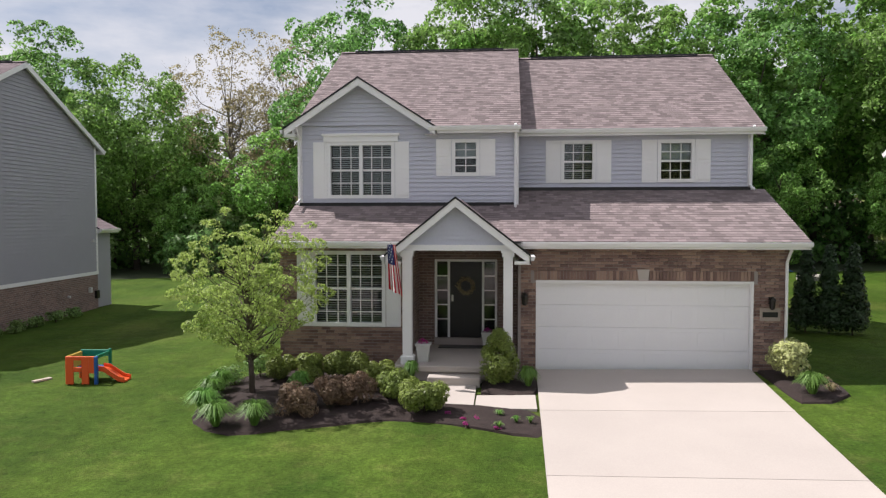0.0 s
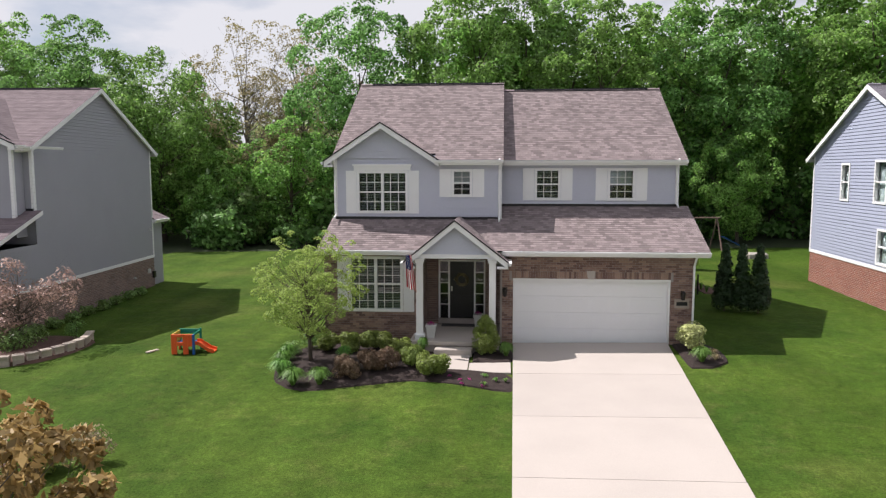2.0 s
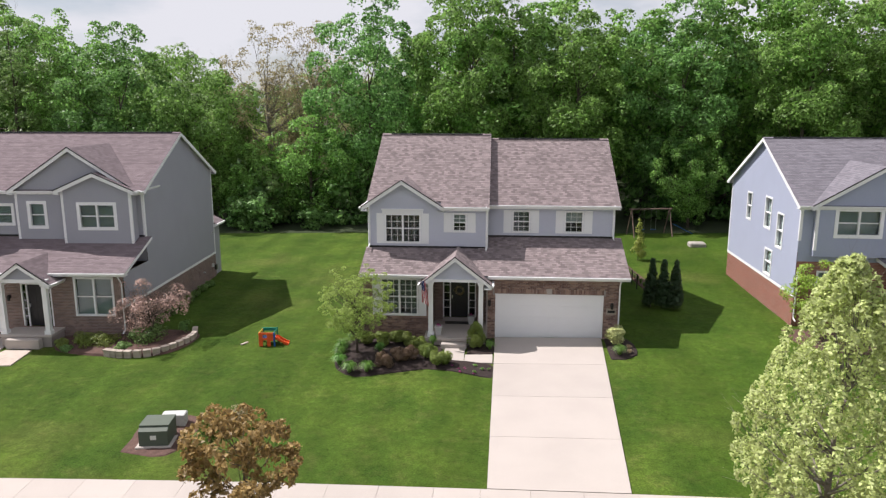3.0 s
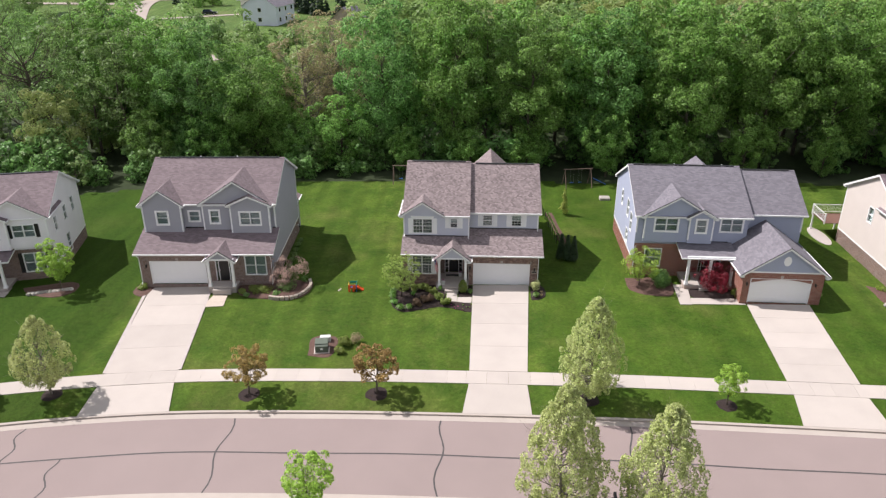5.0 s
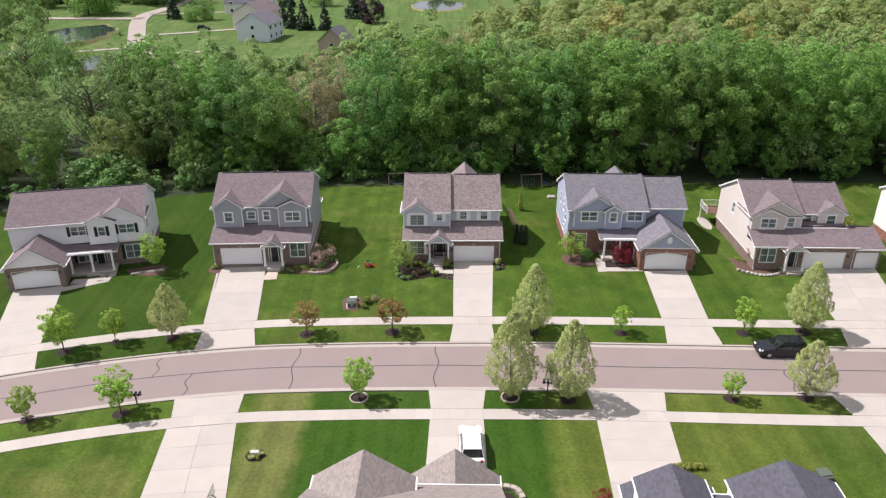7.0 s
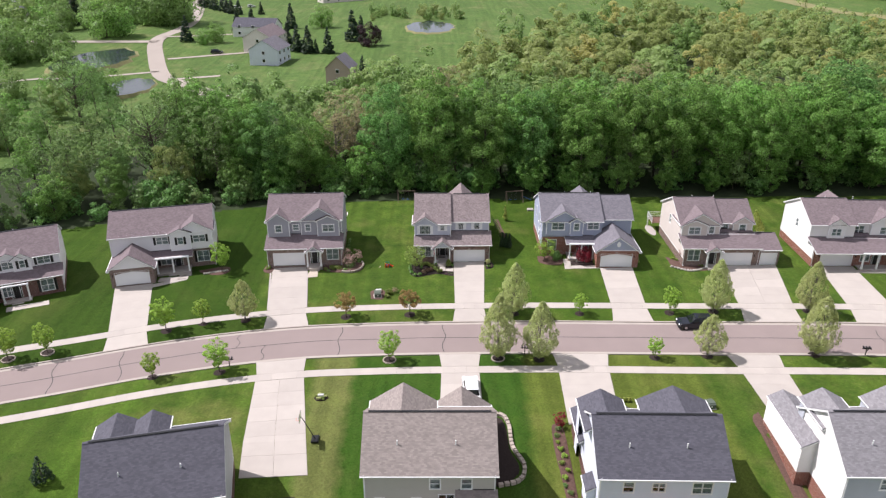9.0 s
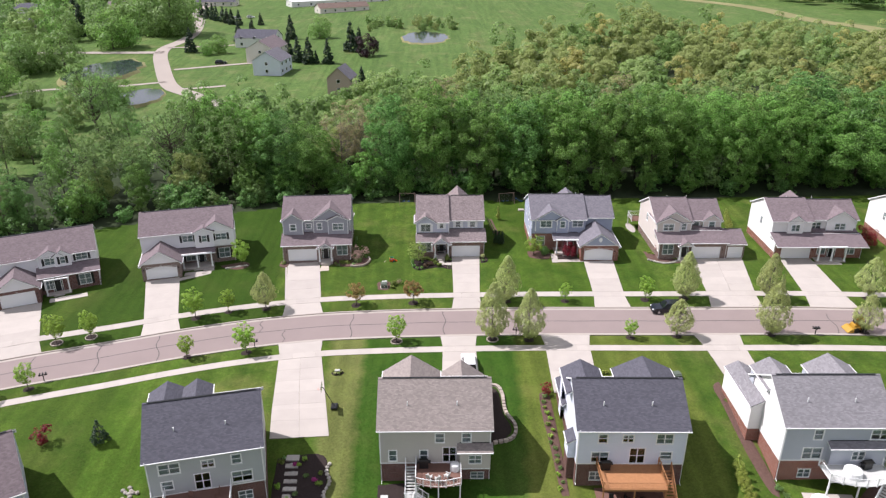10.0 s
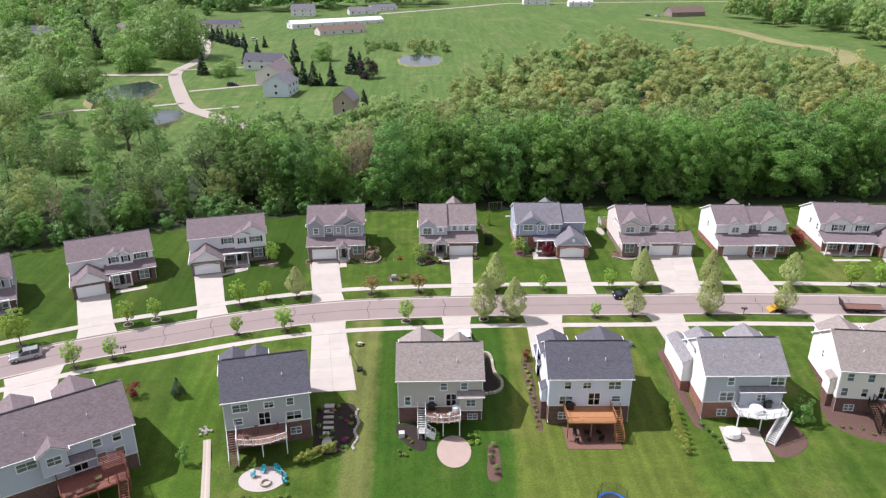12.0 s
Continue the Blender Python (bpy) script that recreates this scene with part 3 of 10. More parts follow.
# ---- houses ----
class Block:
    """A walled box of a house, in the house's own metres: x along the front, y away from the street, z up."""

    def __init__(self, house, x0, x1, y0, y1, z0, z1, mat, faces="fblr", course=0.115, gable=None, name="wall"):
        self.h, self.b, self.mat, self.faces, self.course, self.gable, self.name = house, (x0, x1, y0, y1, z0, z1), mat, faces, course, gable or {}, name
        self.holes = {k: [] for k in "fblr"}

    def at(self, face, s, w, d):
        x0, x1, y0, y1, _, _ = self.b
        return {"f": (s, y0 - d, w), "b": (s, y1 + d, w), "l": (x0 - d, s, w), "r": (x1 + d, s, w)}[face]

    def obox(self, geo, face, s0, s1, w0, w1, d0, d1):
        p = [self.at(face, s0, w0, d0), self.at(face, s1, w1, d1)]
        lo, hi = [min(a, b) for a, b in zip(*p)], [max(a, b) for a, b in zip(*p)]
        return geo.box(lo[0], hi[0], lo[1], hi[1], lo[2], hi[2])

    def ring(self, geo, face, s0, s1, w0, w1, e, d0, d1):
        """A rectangular frame in one piece, e wide."""
        vs = []
        for d in (d0, d1):
            for k in (0, e):
                vs += [self.at(face, s0 + k, w0 + k, d), self.at(face, s1 - k, w0 + k, d), self.at(face, s1 - k, w1 - k, d), self.at(face, s0 + k, w1 - k, d)]
        fs = []
        for i in range(4):
            j = (i + 1) % 4
            fs += [(8 + i, 8 + j, 12 + j, 12 + i), (i, 4 + i, 4 + j, j), (i, j, 8 + j, 8 + i), (4 + i, 12 + i, 12 + j, 4 + j)]
        if face in "bl":
            fs = [f[::-1] for f in fs]
        return geo.add(vs, fs)

    def hole(self, face, s0, s1, w0, w1):
        self.holes[face].append((s0, s1, w0, w1))

    def window(self, face, s0, s1, w0, w1, sashes=1, grid=(3, 2), shutters=0.0, header=False, blind="shade", wide=0.07, shutter_mat="white", frame_mat="white"):
        self.hole(face, s0, s1, w0, w1)
        fr = Geo()
        e = wide
        self.ring(fr, face, s0 - e, s1 + e, w0 - e, w1 + e, e + 0.02, -0.09, 0.045)
        win = part("window", fr, M[frame_mat], self.h.root)
        wd = (s1 - s0) / sashes
        for k in range(1, sashes):
            q = Geo()
            self.obox(q, face, s0 + k * wd - 0.045, s0 + k * wd + 0.045, w0 + 0.01, w1 - 0.01, -0.09, 0.038)
            part("mullion", q, M[frame_mat], win)
        mid = (w0 + w1) / 2
        q = Geo()
        self.obox(q, face, s0 + 0.01, s1 - 0.01, mid - 0.025, mid + 0.025, -0.07, 0.012)
        part("meeting_rail", q, M[frame_mat], win)
        for k in range(sashes):
            for lo, hi in ((w0, mid), (mid, w1)):
                for i in range(1, grid[0]):
                    x = s0 + k * wd + wd * i / grid[0]
                    part("muntin", self.obox(Geo(), face, x - 0.011, x + 0.011, lo, hi, -0.052, -0.036), M[frame_mat], win)
                for j in range(1, grid[1]):
                    z = lo + (hi - lo) * j / grid[1]
                    part("muntin", self.obox(Geo(), face, s0 + k * wd, s0 + (k + 1) * wd, z - 0.011, z + 0.011, -0.05, -0.038), M[frame_mat], win)
        for k in range(sashes):
            pn = Geo()
            self.obox(pn, face, s0 + k * wd, s0 + (k + 1) * wd, w0, w1, -0.065, -0.059)
            part("pane", pn, M["glass"], win).visible_shadow = False
        bl = Geo()
        if blind == "slats":
            n = int((w1 - w0) / 0.055)
            for i in range(n):
                z = w0 + (w1 - w0) * (i + 0.5) / n
                self.obox(bl, face, s0 + 0.03, s1 - 0.03, z - 0.008, z + 0.008, -0.2, -0.175)
            tagged(part("blind", bl, M["blind"], win, "white slatted blind"), kind="stuff")
        elif blind:
            self.obox(bl, face, s0 + 0.02, s1 - 0.02, mid if blind == "half" else w0, w1, -0.17, -0.16)
            part("blind", bl, M["blind" if blind == "half" else "shade"], win)
        if header:
            hd = Geo()
            self.obox(hd, face, s0 - 0.16, s1 + 0.16, w1 + e + 0.003, w1 + e + 0.16, 0.0, 0.07)
            self.obox(hd, face, s0 - 0.2, s1 + 0.2, w1 + e + 0.16, w1 + e + 0.22, 0.0, 0.11)
            part("header", hd, M["white"], win)
        if shutters:
            for a in (s0 - e - 0.01 - shutters, s1 + e + 0.01):
                sh = Geo()
                b = a + shutters
                z0, z1 = w0 - e, w1 + e
                self.obox(sh, face, a, b, z0, z1, 0.0, 0.03)
                for p, q in ((z0 + 0.07, mid - 0.035), (mid + 0.035, z1 - 0.07)):
                    self.obox(sh, face, a + 0.06, b - 0.06, p, q, 0.03, 0.042)
                part("shutter", sh, M[shutter_mat], self.h.root)
        return win

    def done(self):
        x0, x1, y0, y1, z0, z1 = self.b
        for face in self.faces:
            g = Geo()
            lo, hi = (x0, x1) if face in "fb" else (y0, y1)
            poly = [(lo, z0), (hi, z0), (hi, z1), (lo, z1)]
            if face in self.gable:
                poly.insert(3, self.gable[face])
            wall_face(g, self, face, poly, self.course)
            part(self.name, g, self.mat, self.h.root)
        return self


def span(poly, w):
    xs = []
    n = len(poly)
    for (s0, w0), (s1, w1) in zip(poly, poly[1:] + poly[:1]):
        if (w0 - w) * (w1 - w) <= 0 and w0 != w1:
            xs.append(s0 + (s1 - s0) * (w - w0) / (w1 - w0))
    return (min(xs), max(xs)) if xs else None


def wall_face(g, blk, face, poly, course):
    """A wall of lap boards (or one flat sheet with course 0) with its openings left out."""
    holes = blk.holes[face]
    base, top = min(p[1] for p in poly), max(p[1] for p in poly)
    lip = 0.026 if course else 0.0
    lv = {round(p[1], 4) for p in poly} | {round(k, 4) for h in holes for k in h[2:] if base < k < top}
    if course:
        lv |= {round(base + i * course, 4) for i in range(int((top - base) / course) + 1)}
    lv = sorted(lv)

    def off(w, up):
        if not course:
            return 0.0
        k = ((w - base) / course) % 1.0
        if up and (k < 0.02):
            k = 1.0
        if k > 0.98 and not up:
            k = 0.0
        return lip * (1 - k)
    flip = face in "bl"
    for wa, wb in zip(lv, lv[1:]):
        if wb - wa < 1e-3:
            continue
        a, b = span(poly, wa + 1e-4), span(poly, wb - 1e-4)
        if not a or not b:
            continue
        mid = (wa + wb) / 2
        cuts = sorted((h[0], h[1]) for h in holes if h[2] < mid < h[3])
        pieces, la, lb = [], a[0], b[0]
        for c0, c1 in cuts:
            pieces.append((la, c0, lb, c0))
            la = lb = c1
        pieces.append((la, a[1], lb, b[1]))
        da, db = off(wa, False), off(wb, True)
        for p0, p1, q0, q1 in pieces:
            if p1 - p0 < 1e-3 and q1 - q0 < 1e-3:
                continue
            vs = [blk.at(face, p0, wa, da), blk.at(face, p1, wa, da), blk.at(face, q1, wb, db), blk.at(face, q0, wb, db)]
            uv = [(p0, wa), (p1, wa), (q1, wb), (q0, wb)]
            if flip:
                vs, uv = vs[::-1], uv[::-1]
            g.add(vs, [(0, 1, 2, 3)], [uv])
            if da > 0.012:
                e = [blk.at(face, p0, wa, 0), blk.at(face, p1, wa, 0), blk.at(face, p1, wa, da), blk.at(face, p0, wa, da)]
                g.add(e[::-1] if flip else e, [(0, 1, 2, 3)])


def roof_plane(g, e0, e1, r1, r0, course=0.145):
    """Shingle courses from the eave e0-e1 up to the ridge r0-r1, each lapping the one below."""
    e0, e1, r0, r1 = (Vector(p) for p in (e0, e1, r0, r1))
    up = ((r0 + r1) - (e0 + e1)) / 2
    along = (e1 - e0).normalized()
    up = up - along * up.dot(along)
    length = up.length
    nrm = along.cross(up).normalized()
    if nrm.z < 0:
        nrm = -nrm
    n = max(2, int(length / course))
    for i in range(n):
        a, b = i / n, (i + 1) / n
        l0, l1, h0, h1 = e0.lerp(r0, a), e1.lerp(r1, a), e0.lerp(r0, b), e1.lerp(r1, b)
        lift = nrm * 0.007
        uv = [((p - e0).dot(along), b2 * length * 0.145 / (length / n)) for p, b2 in ((l0, a), (l1, a), (h1, b), (h0, b))]
        q = [l0 + lift, l1 + lift, h1, h0]
        f = (0, 1, 2, 3) if (q[1] - q[0]).cross(q[3] - q[0]).z > 0 else (3, 2, 1, 0)
        g.add(q, [f], [[uv[k] for k in f]])
        if i:
            g.add([l0, l1, l1 + lift, l0 + lift], [(0, 1, 2, 3)], [[uv[0], uv[1], uv[1], uv[0]]])


def board(g, p, q, drop, thick, out):
    """A plank under the line p-q: drop metres deep, thick along the horizontal vector out."""
    p, q, out = Vector(p), Vector(q), Vector(out).normalized() * thick
    d = Vector((0, 0, -drop))
    return g.hexa([p + d, q + d, q + d + out, p + d + out], [p, q, q + out, p + out])


class House:
    def __init__(self, label, x, y, rz, roof, trim="white", z=None):
        self.root = thing("house", label, "house", x, y, zg(x, y) if z is None else z, rz, group="houses along the street")
        self.roof_mat, self.roof, self.trim, self.gutter = roof, Geo(), Geo(), Geo()
        self.runs, self.edge = [], Geo()
        self.trim_mat = trim

    def gable_along(self, x0, x1, yf, yb, ze, zr, ov=0.3, oe=0.4, yr=None, left=True, right=True, open_to=None):
        """Gable roof whose ridge runs along the front: walls from x0 to x1, yf to yb; ze at the wall's top."""
        self.close_roof()
        yr = (yf + yb) / 2 if yr is None else yr
        kf, kb = (zr - ze) / (yr - yf), (zr - ze) / (yb - yr)
        a, b = x0 - ov * left, x1 + ov * right
        F, B = (yf - oe, ze - kf * oe), (yb + oe, ze - kb * oe)
        f0 = a
        if open_to is not None:  # no eave where a gable rises flush with the wall
            roof_plane(self.roof, (a, yf + 0.1, ze + kf * 0.1), (open_to, yf + 0.1, ze + kf * 0.1), (open_to, yr, zr), (a, yr, zr))
            f0 = open_to
        roof_plane(self.roof, (f0, *F), (b, *F), (b, yr, zr), (f0, yr, zr))
        roof_plane(self.roof, (b, *B), (a, *B), (a, yr, zr), (b, yr, zr))
        t = 0.03
        for x, o, on in ((a, 1, left), (b, -1, right)):
            if on:
                for E in (F, B):
                    board(self.trim, (x, *E), (x, yr, zr), 0.2, 0.04, (o, 0, 0))
                    w = Vector((x + o * ov, E[0], E[1] - t)), Vector((x + o * ov, yr, zr - t))
                    q = [Vector((x, E[0], E[1] - t)), w[0], w[1], Vector((x, yr, zr - t))]
                    self.trim.add(q, [(0, 1, 2, 3)])
        full = a
        for E, wy in ((F, yf), (B, yb)):
            a = f0 if E is F else full
            self.trim.add([(a, E[0], E[1] - 0.16), (b, E[0], E[1] - 0.16), (b, wy, E[1] - 0.16), (a, wy, E[1] - 0.16)], [(0, 1, 2, 3)])
            s = -1 if E is F else 1
            board(self.trim, (a, E[0], E[1] - 0.01), (b, E[0], E[1] - 0.01), 0.17, 0.03, (0, -s, 0))
            gutter_run(self, (a, E[0], E[1] - 0.01), (b, E[0], E[1] - 0.01), (0, s, 0))
        a = full
        # ridge vent and cap
        self.edge.hexa([(a + 0.5, yr - 0.14, zr - 0.05), (b - 0.5, yr - 0.14, zr - 0.05), (b - 0.5, yr + 0.14, zr - 0.05), (a + 0.5, yr + 0.14, zr - 0.05)],
                       [(a + 0.5, yr - 0.12, zr + 0.035), (b - 0.5, yr - 0.12, zr + 0.035), (b - 0.5, yr + 0.12, zr + 0.035), (a + 0.5, yr + 0.12, zr + 0.035)])
        for d in (-1, 1):
            self.roof.add([(a, yr, zr + 0.03), (b, yr, zr + 0.03), (b, yr + d * 0.15, zr - 0.03), (a, yr + d * 0.15, zr - 0.03)], [(0, 1, 2, 3) if d < 0 else (3, 2, 1, 0)],
                          [[(0, 0), (b - a, 0), (b - a, 0.14), (0, 0.14)]])

    def gable_out(self, x0, x1, yf, yb, ze, zr, ov=0.25, oe=0.35, returns=True, xr=None, gutters="lr"):
        """Gable roof whose ridge runs away from the front, from yf back to yb."""
        self.close_roof()
        xr = (x0 + x1) / 2 if xr is None else xr
        kl, kr = (zr - ze) / (xr - x0), (zr - ze) / (x1 - xr)
        L, R = (x0 - oe, ze - kl * oe), (x1 + oe, ze - kr * oe)
        a = yf - ov
        roof_plane(self.roof, (L[0], yb, L[1]), (L[0], a, L[1]), (xr, a, zr), (xr, yb, zr))
        roof_plane(self.roof, (R[0], a, R[1]), (R[0], yb, R[1]), (xr, yb, zr), (xr, a, zr))
        for E in (L, R):
            board(self.trim, (E[0], a, E[1]), (xr, a, zr), 0.2, 0.04, (0, 1, 0))
            board(self.edge, (E[0], a - 0.02, E[1] + 0.035), (xr, a - 0.02, zr + 0.035), 0.05, 0.05, (0, 1, 0))
            self.trim.add([(E[0], a, E[1] - 0.05), (xr, a, zr - 0.05), (xr, yf, zr - 0.05), (E[0], yf, E[1] - 0.05)], [(0, 1, 2, 3)])
            s = -1 if E is L else 1
            board(self.trim, (E[0], a, E[1] - 0.01), (E[0], yb, E[1] - 0.01), 0.17, 0.03, (-s, 0, 0))
            if "lr"[E is R] in gutters:
                gutter_run(self, (E[0], a + 0.05, E[1] - 0.01), (E[0], yb, E[1] - 0.01), (s, 0, 0))
            self.trim.add([(E[0], a, E[1] - 0.16), (E[0], yb, E[1] - 0.16), (E[0] - s * oe, yb, E[1] - 0.16), (E[0] - s * oe, a, E[1] - 0.16)], [(0, 1, 2, 3)])
            if returns and "lr"[E is R] in gutters:
                self.trim.box(min(E[0], E[0] - s * oe), max(E[0], E[0] - s * oe), a + 0.01, yf, E[1] - 0.19, E[1] - 0.12)

    def shed(self, x0, x1, y_low, y_high, z_low, z_high, ov=0.35, lap=True, ends=True):
        """A lean-to roof falling towards the front."""
        self.close_roof()
        a, b = x0 - ov, x1 + ov
        roof_plane(self.roof, (a, y_low, z_low), (b, y_low, z_low), (b, y_high, z_high), (a, y_high, z_high))
        board(self.trim, (a, y_low, z_low - 0.01), (b, y_low, z_low - 0.01), 0.16, 0.03, (0, 1, 0))
        # black strip: dark flashing, and the shadow at the wall's foot put into its colour
        self.edge.box(x0 + 0.02, x1 - 0.02, y_high - 0.06, y_high - 0.005, z_high - 0.05, z_high + 0.07)
        gutter_run(self, (a, y_low, z_low - 0.01), (b, y_low, z_low - 0.01), (0, -1, 0))
        self.trim.add([(a, y_low, z_low - 0.15), (b, y_low, z_low - 0.15), (b, y_low + 0.45, z_low - 0.15), (a, y_low + 0.45, z_low - 0.15)], [(0, 1, 2, 3)])
        if ends:
            for x, o in ((a, 1), (b, -1)):
                board(self.trim, (x, y_low, z_low), (x, y_high, z_high), 0.16, 0.03, (o, 0, 0))
                self.trim.add([(x, y_low, z_low - 0.1), (x + o * ov, y_low, z_low - 0.1), (x + o * ov, y_high, z_high - 0.1), (x, y_high, z_high - 0.1)], [(0, 1, 2, 3)])

    def hip(self, x0, x1, y0, y1, ze, zr, oe=0.35, ridge=0.0):
        """A pyramid roof (or with a short ridge along x)."""
        self.close_roof()
        a, b, c, d = x0 - oe, x1 + oe, y0 - oe, y1 + oe
        xm, ym = (x0 + x1) / 2, (y0 + y1) / 2
        p, q = (xm - ridge / 2, ym, zr), (xm + ridge / 2, ym, zr)
        roof_plane(self.roof, (a, c, ze), (b, c, ze), q, p)
        roof_plane(self.roof, (b, c, ze), (b, d, ze), q, q)
        roof_plane(self.roof, (b, d, ze), (a, d, ze), p, q)
        roof_plane(self.roof, (a, d, ze), (a, c, ze), p, p)
        for e0, e1, o in (((a, c), (b, c), (0, -1, 0)), ((b, c), (b, d), (1, 0, 0)), ((b, d), (a, d), (0, 1, 0)), ((a, d), (a, c), (-1, 0, 0))):
            gutter_run(self, (*e0, ze - 0.01), (*e1, ze - 0.01), o)
        self.trim.add([(a, c, ze - 0.15), (b, c, ze - 0.15), (b, d, ze - 0.15), (a, d, ze - 0.15)], [(0, 1, 2, 3)])

    def corner(self, x, y, z0, z1, sx, sy):
        """A white corner board outside the corner x, y; sx, sy point into the house."""
        g = self.trim
        w, t = 0.1, 0.025
        g.box(min(x - sx * t, x + sx * w), max(x - sx * t, x + sx * w), min(y, y - sy * t), max(y, y - sy * t), z0, z1)
        g.box(min(x, x - sx * t), max(x, x - sx * t), min(y, y + sy * w), max(y, y + sy * w), z0, z1)

    def band(self, x0, x1, y0, y1, z, h=0.14, faces="fblr"):
        t = 0.03
        if "f" in faces:
            self.trim.box(x0 - t, x1 + t, y0 - t, y0 - 0.001, z, z + h)
        if "b" in faces:
            self.trim.box(x0 - t, x1 + t, y1 + 0.001, y1 + t, z, z + h)
        if "l" in faces:
            self.trim.box(x0 - t, x0 - 0.001, y0 - t, y1 + t, z, z + h)
        if "r" in faces:
            self.trim.box(x1 + 0.001, x1 + t, y0 - t, y1 + t, z, z + h)

    def downspout(self, x, y, z0, z1, out=(0, -1), kick=0.35):
        g = Geo()
        o = Vector((*out, 0))
        p = Vector((x, y, 0)) + o * 0.06
        g.tube(p + o * 0.3 + Vector((0, 0, z1)), p + Vector((0, 0, z1 - 0.35)), 0.035, 0.035, 6)
        g.tube(p + Vector((0, 0, z1 - 0.33)), p + Vector((0, 0, z0 + 0.15)), 0.035, 0.035, 6)
        g.tube(p + Vector((0, 0, z0 + 0.17)), p + o * kick + Vector((0, 0, z0 + 0.06)), 0.035, 0.035, 6)
        part("downspout", g, M["white"], self.root)

    def garage_door(self, blk, s0, s1, w0, w1, face="f", recess=0.12):
        blk.hole(face, s0, s1, w0, w1)
        n = 4
        door = part("garage_door", blk.obox(Geo(), face, s0, s1, w0, w1, -recess - 0.06, -recess - 0.042), M["door_white"], self.root, "white sectional garage door, closed")
        for i in range(n):
            a, b = w0 + (w1 - w0) * i / n, w0 + (w1 - w0) * (i + 1) / n
            part("door_section", blk.obox(Geo(), face, s0, s1, a + 0.002, b - 0.002, -recess - 0.04, -recess), M["door_white"], door)
        m = max(4, round((s1 - s0) / 0.6))
        pw, ph = (s1 - s0) / m, (w1 - w0) / n
        me = build("door_panel", Geo().box(0.07, pw - 0.07, -0.008, 0.004, 0.1, ph - 0.1), M["door_white"])
        for i in range(n):
            for j in range(m):
                shared("door_panel", me, door, blk.at(face, s0 + j * pw, w0 + i * ph, -recess))
        j = Geo()
        for a, b, c, d in ((s0 - 0.06, s0, w0, w1 + 0.06), (s1, s1 + 0.06, w0, w1 + 0.06), (s0, s1, w1, w1 + 0.06)):
            blk.obox(j, face, a, b, c, d, -recess - 0.05, 0.025)
        part("door_frame", j, M["white"], self.root)
        return door

    def front_door(self, blk, s0, s1, w0, w1, lights=0.4, face="f", mat="black", wreath=False):
        blk.hole(face, s0, s1, w0, w1)
        fr = Geo()
        e = 0.06
        a, b = s0 + lights, s1 - lights
        for p in ((s0, s0 + e), (s1 - e, s1)) + (((a - e, a), (b, b + e)) if lights else ()):
            blk.obox(fr, face, p[0], p[1], w0, w1, -0.1, 0.01)
        blk.obox(fr, face, s0, s1, w1 - e, w1, -0.1, 0.012)
        fd = part("door_frame", fr, M["white"], self.root)
        if lights:
            for p, q in ((s0 + e, a - e), (b + e, s1 - e)):
                pn = Geo()
                blk.obox(pn, face, p, q, w0 + 0.1, w1 - e, -0.06, -0.052)
                for i in range(1, 5):
                    z = w0 + 0.1 + (w1 - w0 - 0.16) * i / 5
                    part("muntin", blk.obox(Geo(), face, p, q, z - 0.015, z + 0.015, -0.05, -0.03), M["white"], fd)
                part("pane", pn, M["glass"], fd)
        g = Geo()
        blk.obox(g, face, a, b, w0 + 0.02, w1 - e, -0.09, -0.05)
        m = (a + b) / 2
        h = w1 - e - w0
        for p, q in ((a + 0.1, m - 0.04), (m + 0.04, b - 0.1)):
            for u, v in ((0.12, 0.4), (0.47, 0.93)):
                blk.obox(g, face, p, q, w0 + h * u, w0 + h * v, -0.05, -0.038)
        door = part("front_door", g, M[mat], self.root, "black panelled front door, closed")
        k = Geo()
        blk.obox(k, face, a + 0.04, a + 0.09, w0 + 0.95, w0 + 1.12, -0.05, 0.0)
        part("door_handle", k, M["steel"], door)
        return door

    def finish(self):
        self.close_roof()
        # roof edges, ridge vents and wall strips; the strips also carry painted shadow
        tagged(part("flashing", self.edge, M["black"], self.root), kind="stuff")
        part("trim", self.trim, M[self.trim_mat], self.root)
        for g in self.runs:
            part("gutter", g, M["white"], self.root)

    def close_roof(self):
        """Ends one roof of the house."""
        if self.roof.v:
            part("roof", self.roof, self.roof_mat, self.root)
            self.roof = Geo()


def gutter_run(h, p, q, out):
    g = Geo()
    h.runs.append(g)
    p, q, o = Vector(p), Vector(q), Vector(out).normalized()
    z = Vector((0, 0, 1))
    sec = [(0, 0), (0.1, 0), (0.1, -0.03), (0.085, -0.06), (0.07, -0.1), (0, -0.1)]
    vs = [c + o * a + z * b for c in (p, q) for a, b in sec]
    n = len(sec)
    g.add(vs, [(i, (i + 1) % n, n + (i + 1) % n, n + i) for i in range(n)] + [tuple(reversed(range(n))), tuple(range(n, 2 * n))])


def column(h, x, y, z0, z1, w=0.2, mat="white", base_brick=0.0):
    g = Geo()
    b = z0 + base_brick
    g.box(x - w / 2, x + w / 2, y - w / 2, y + w / 2, b + 0.16, z1 - 0.12)
    g.rbox(x - w * 0.72, x + w * 0.72, y - w * 0.72, y + w * 0.72, b, b + 0.18, 0.02)
    g.box(x - w * 0.65, x + w * 0.65, y - w * 0.65, y + w * 0.65, z1 - 0.14, z1 - 0.05)
    g.box(x - w * 0.75, x + w * 0.75, y - w * 0.75, y + w * 0.75, z1 - 0.05, z1)
    part("column", g, M[mat], h.root)


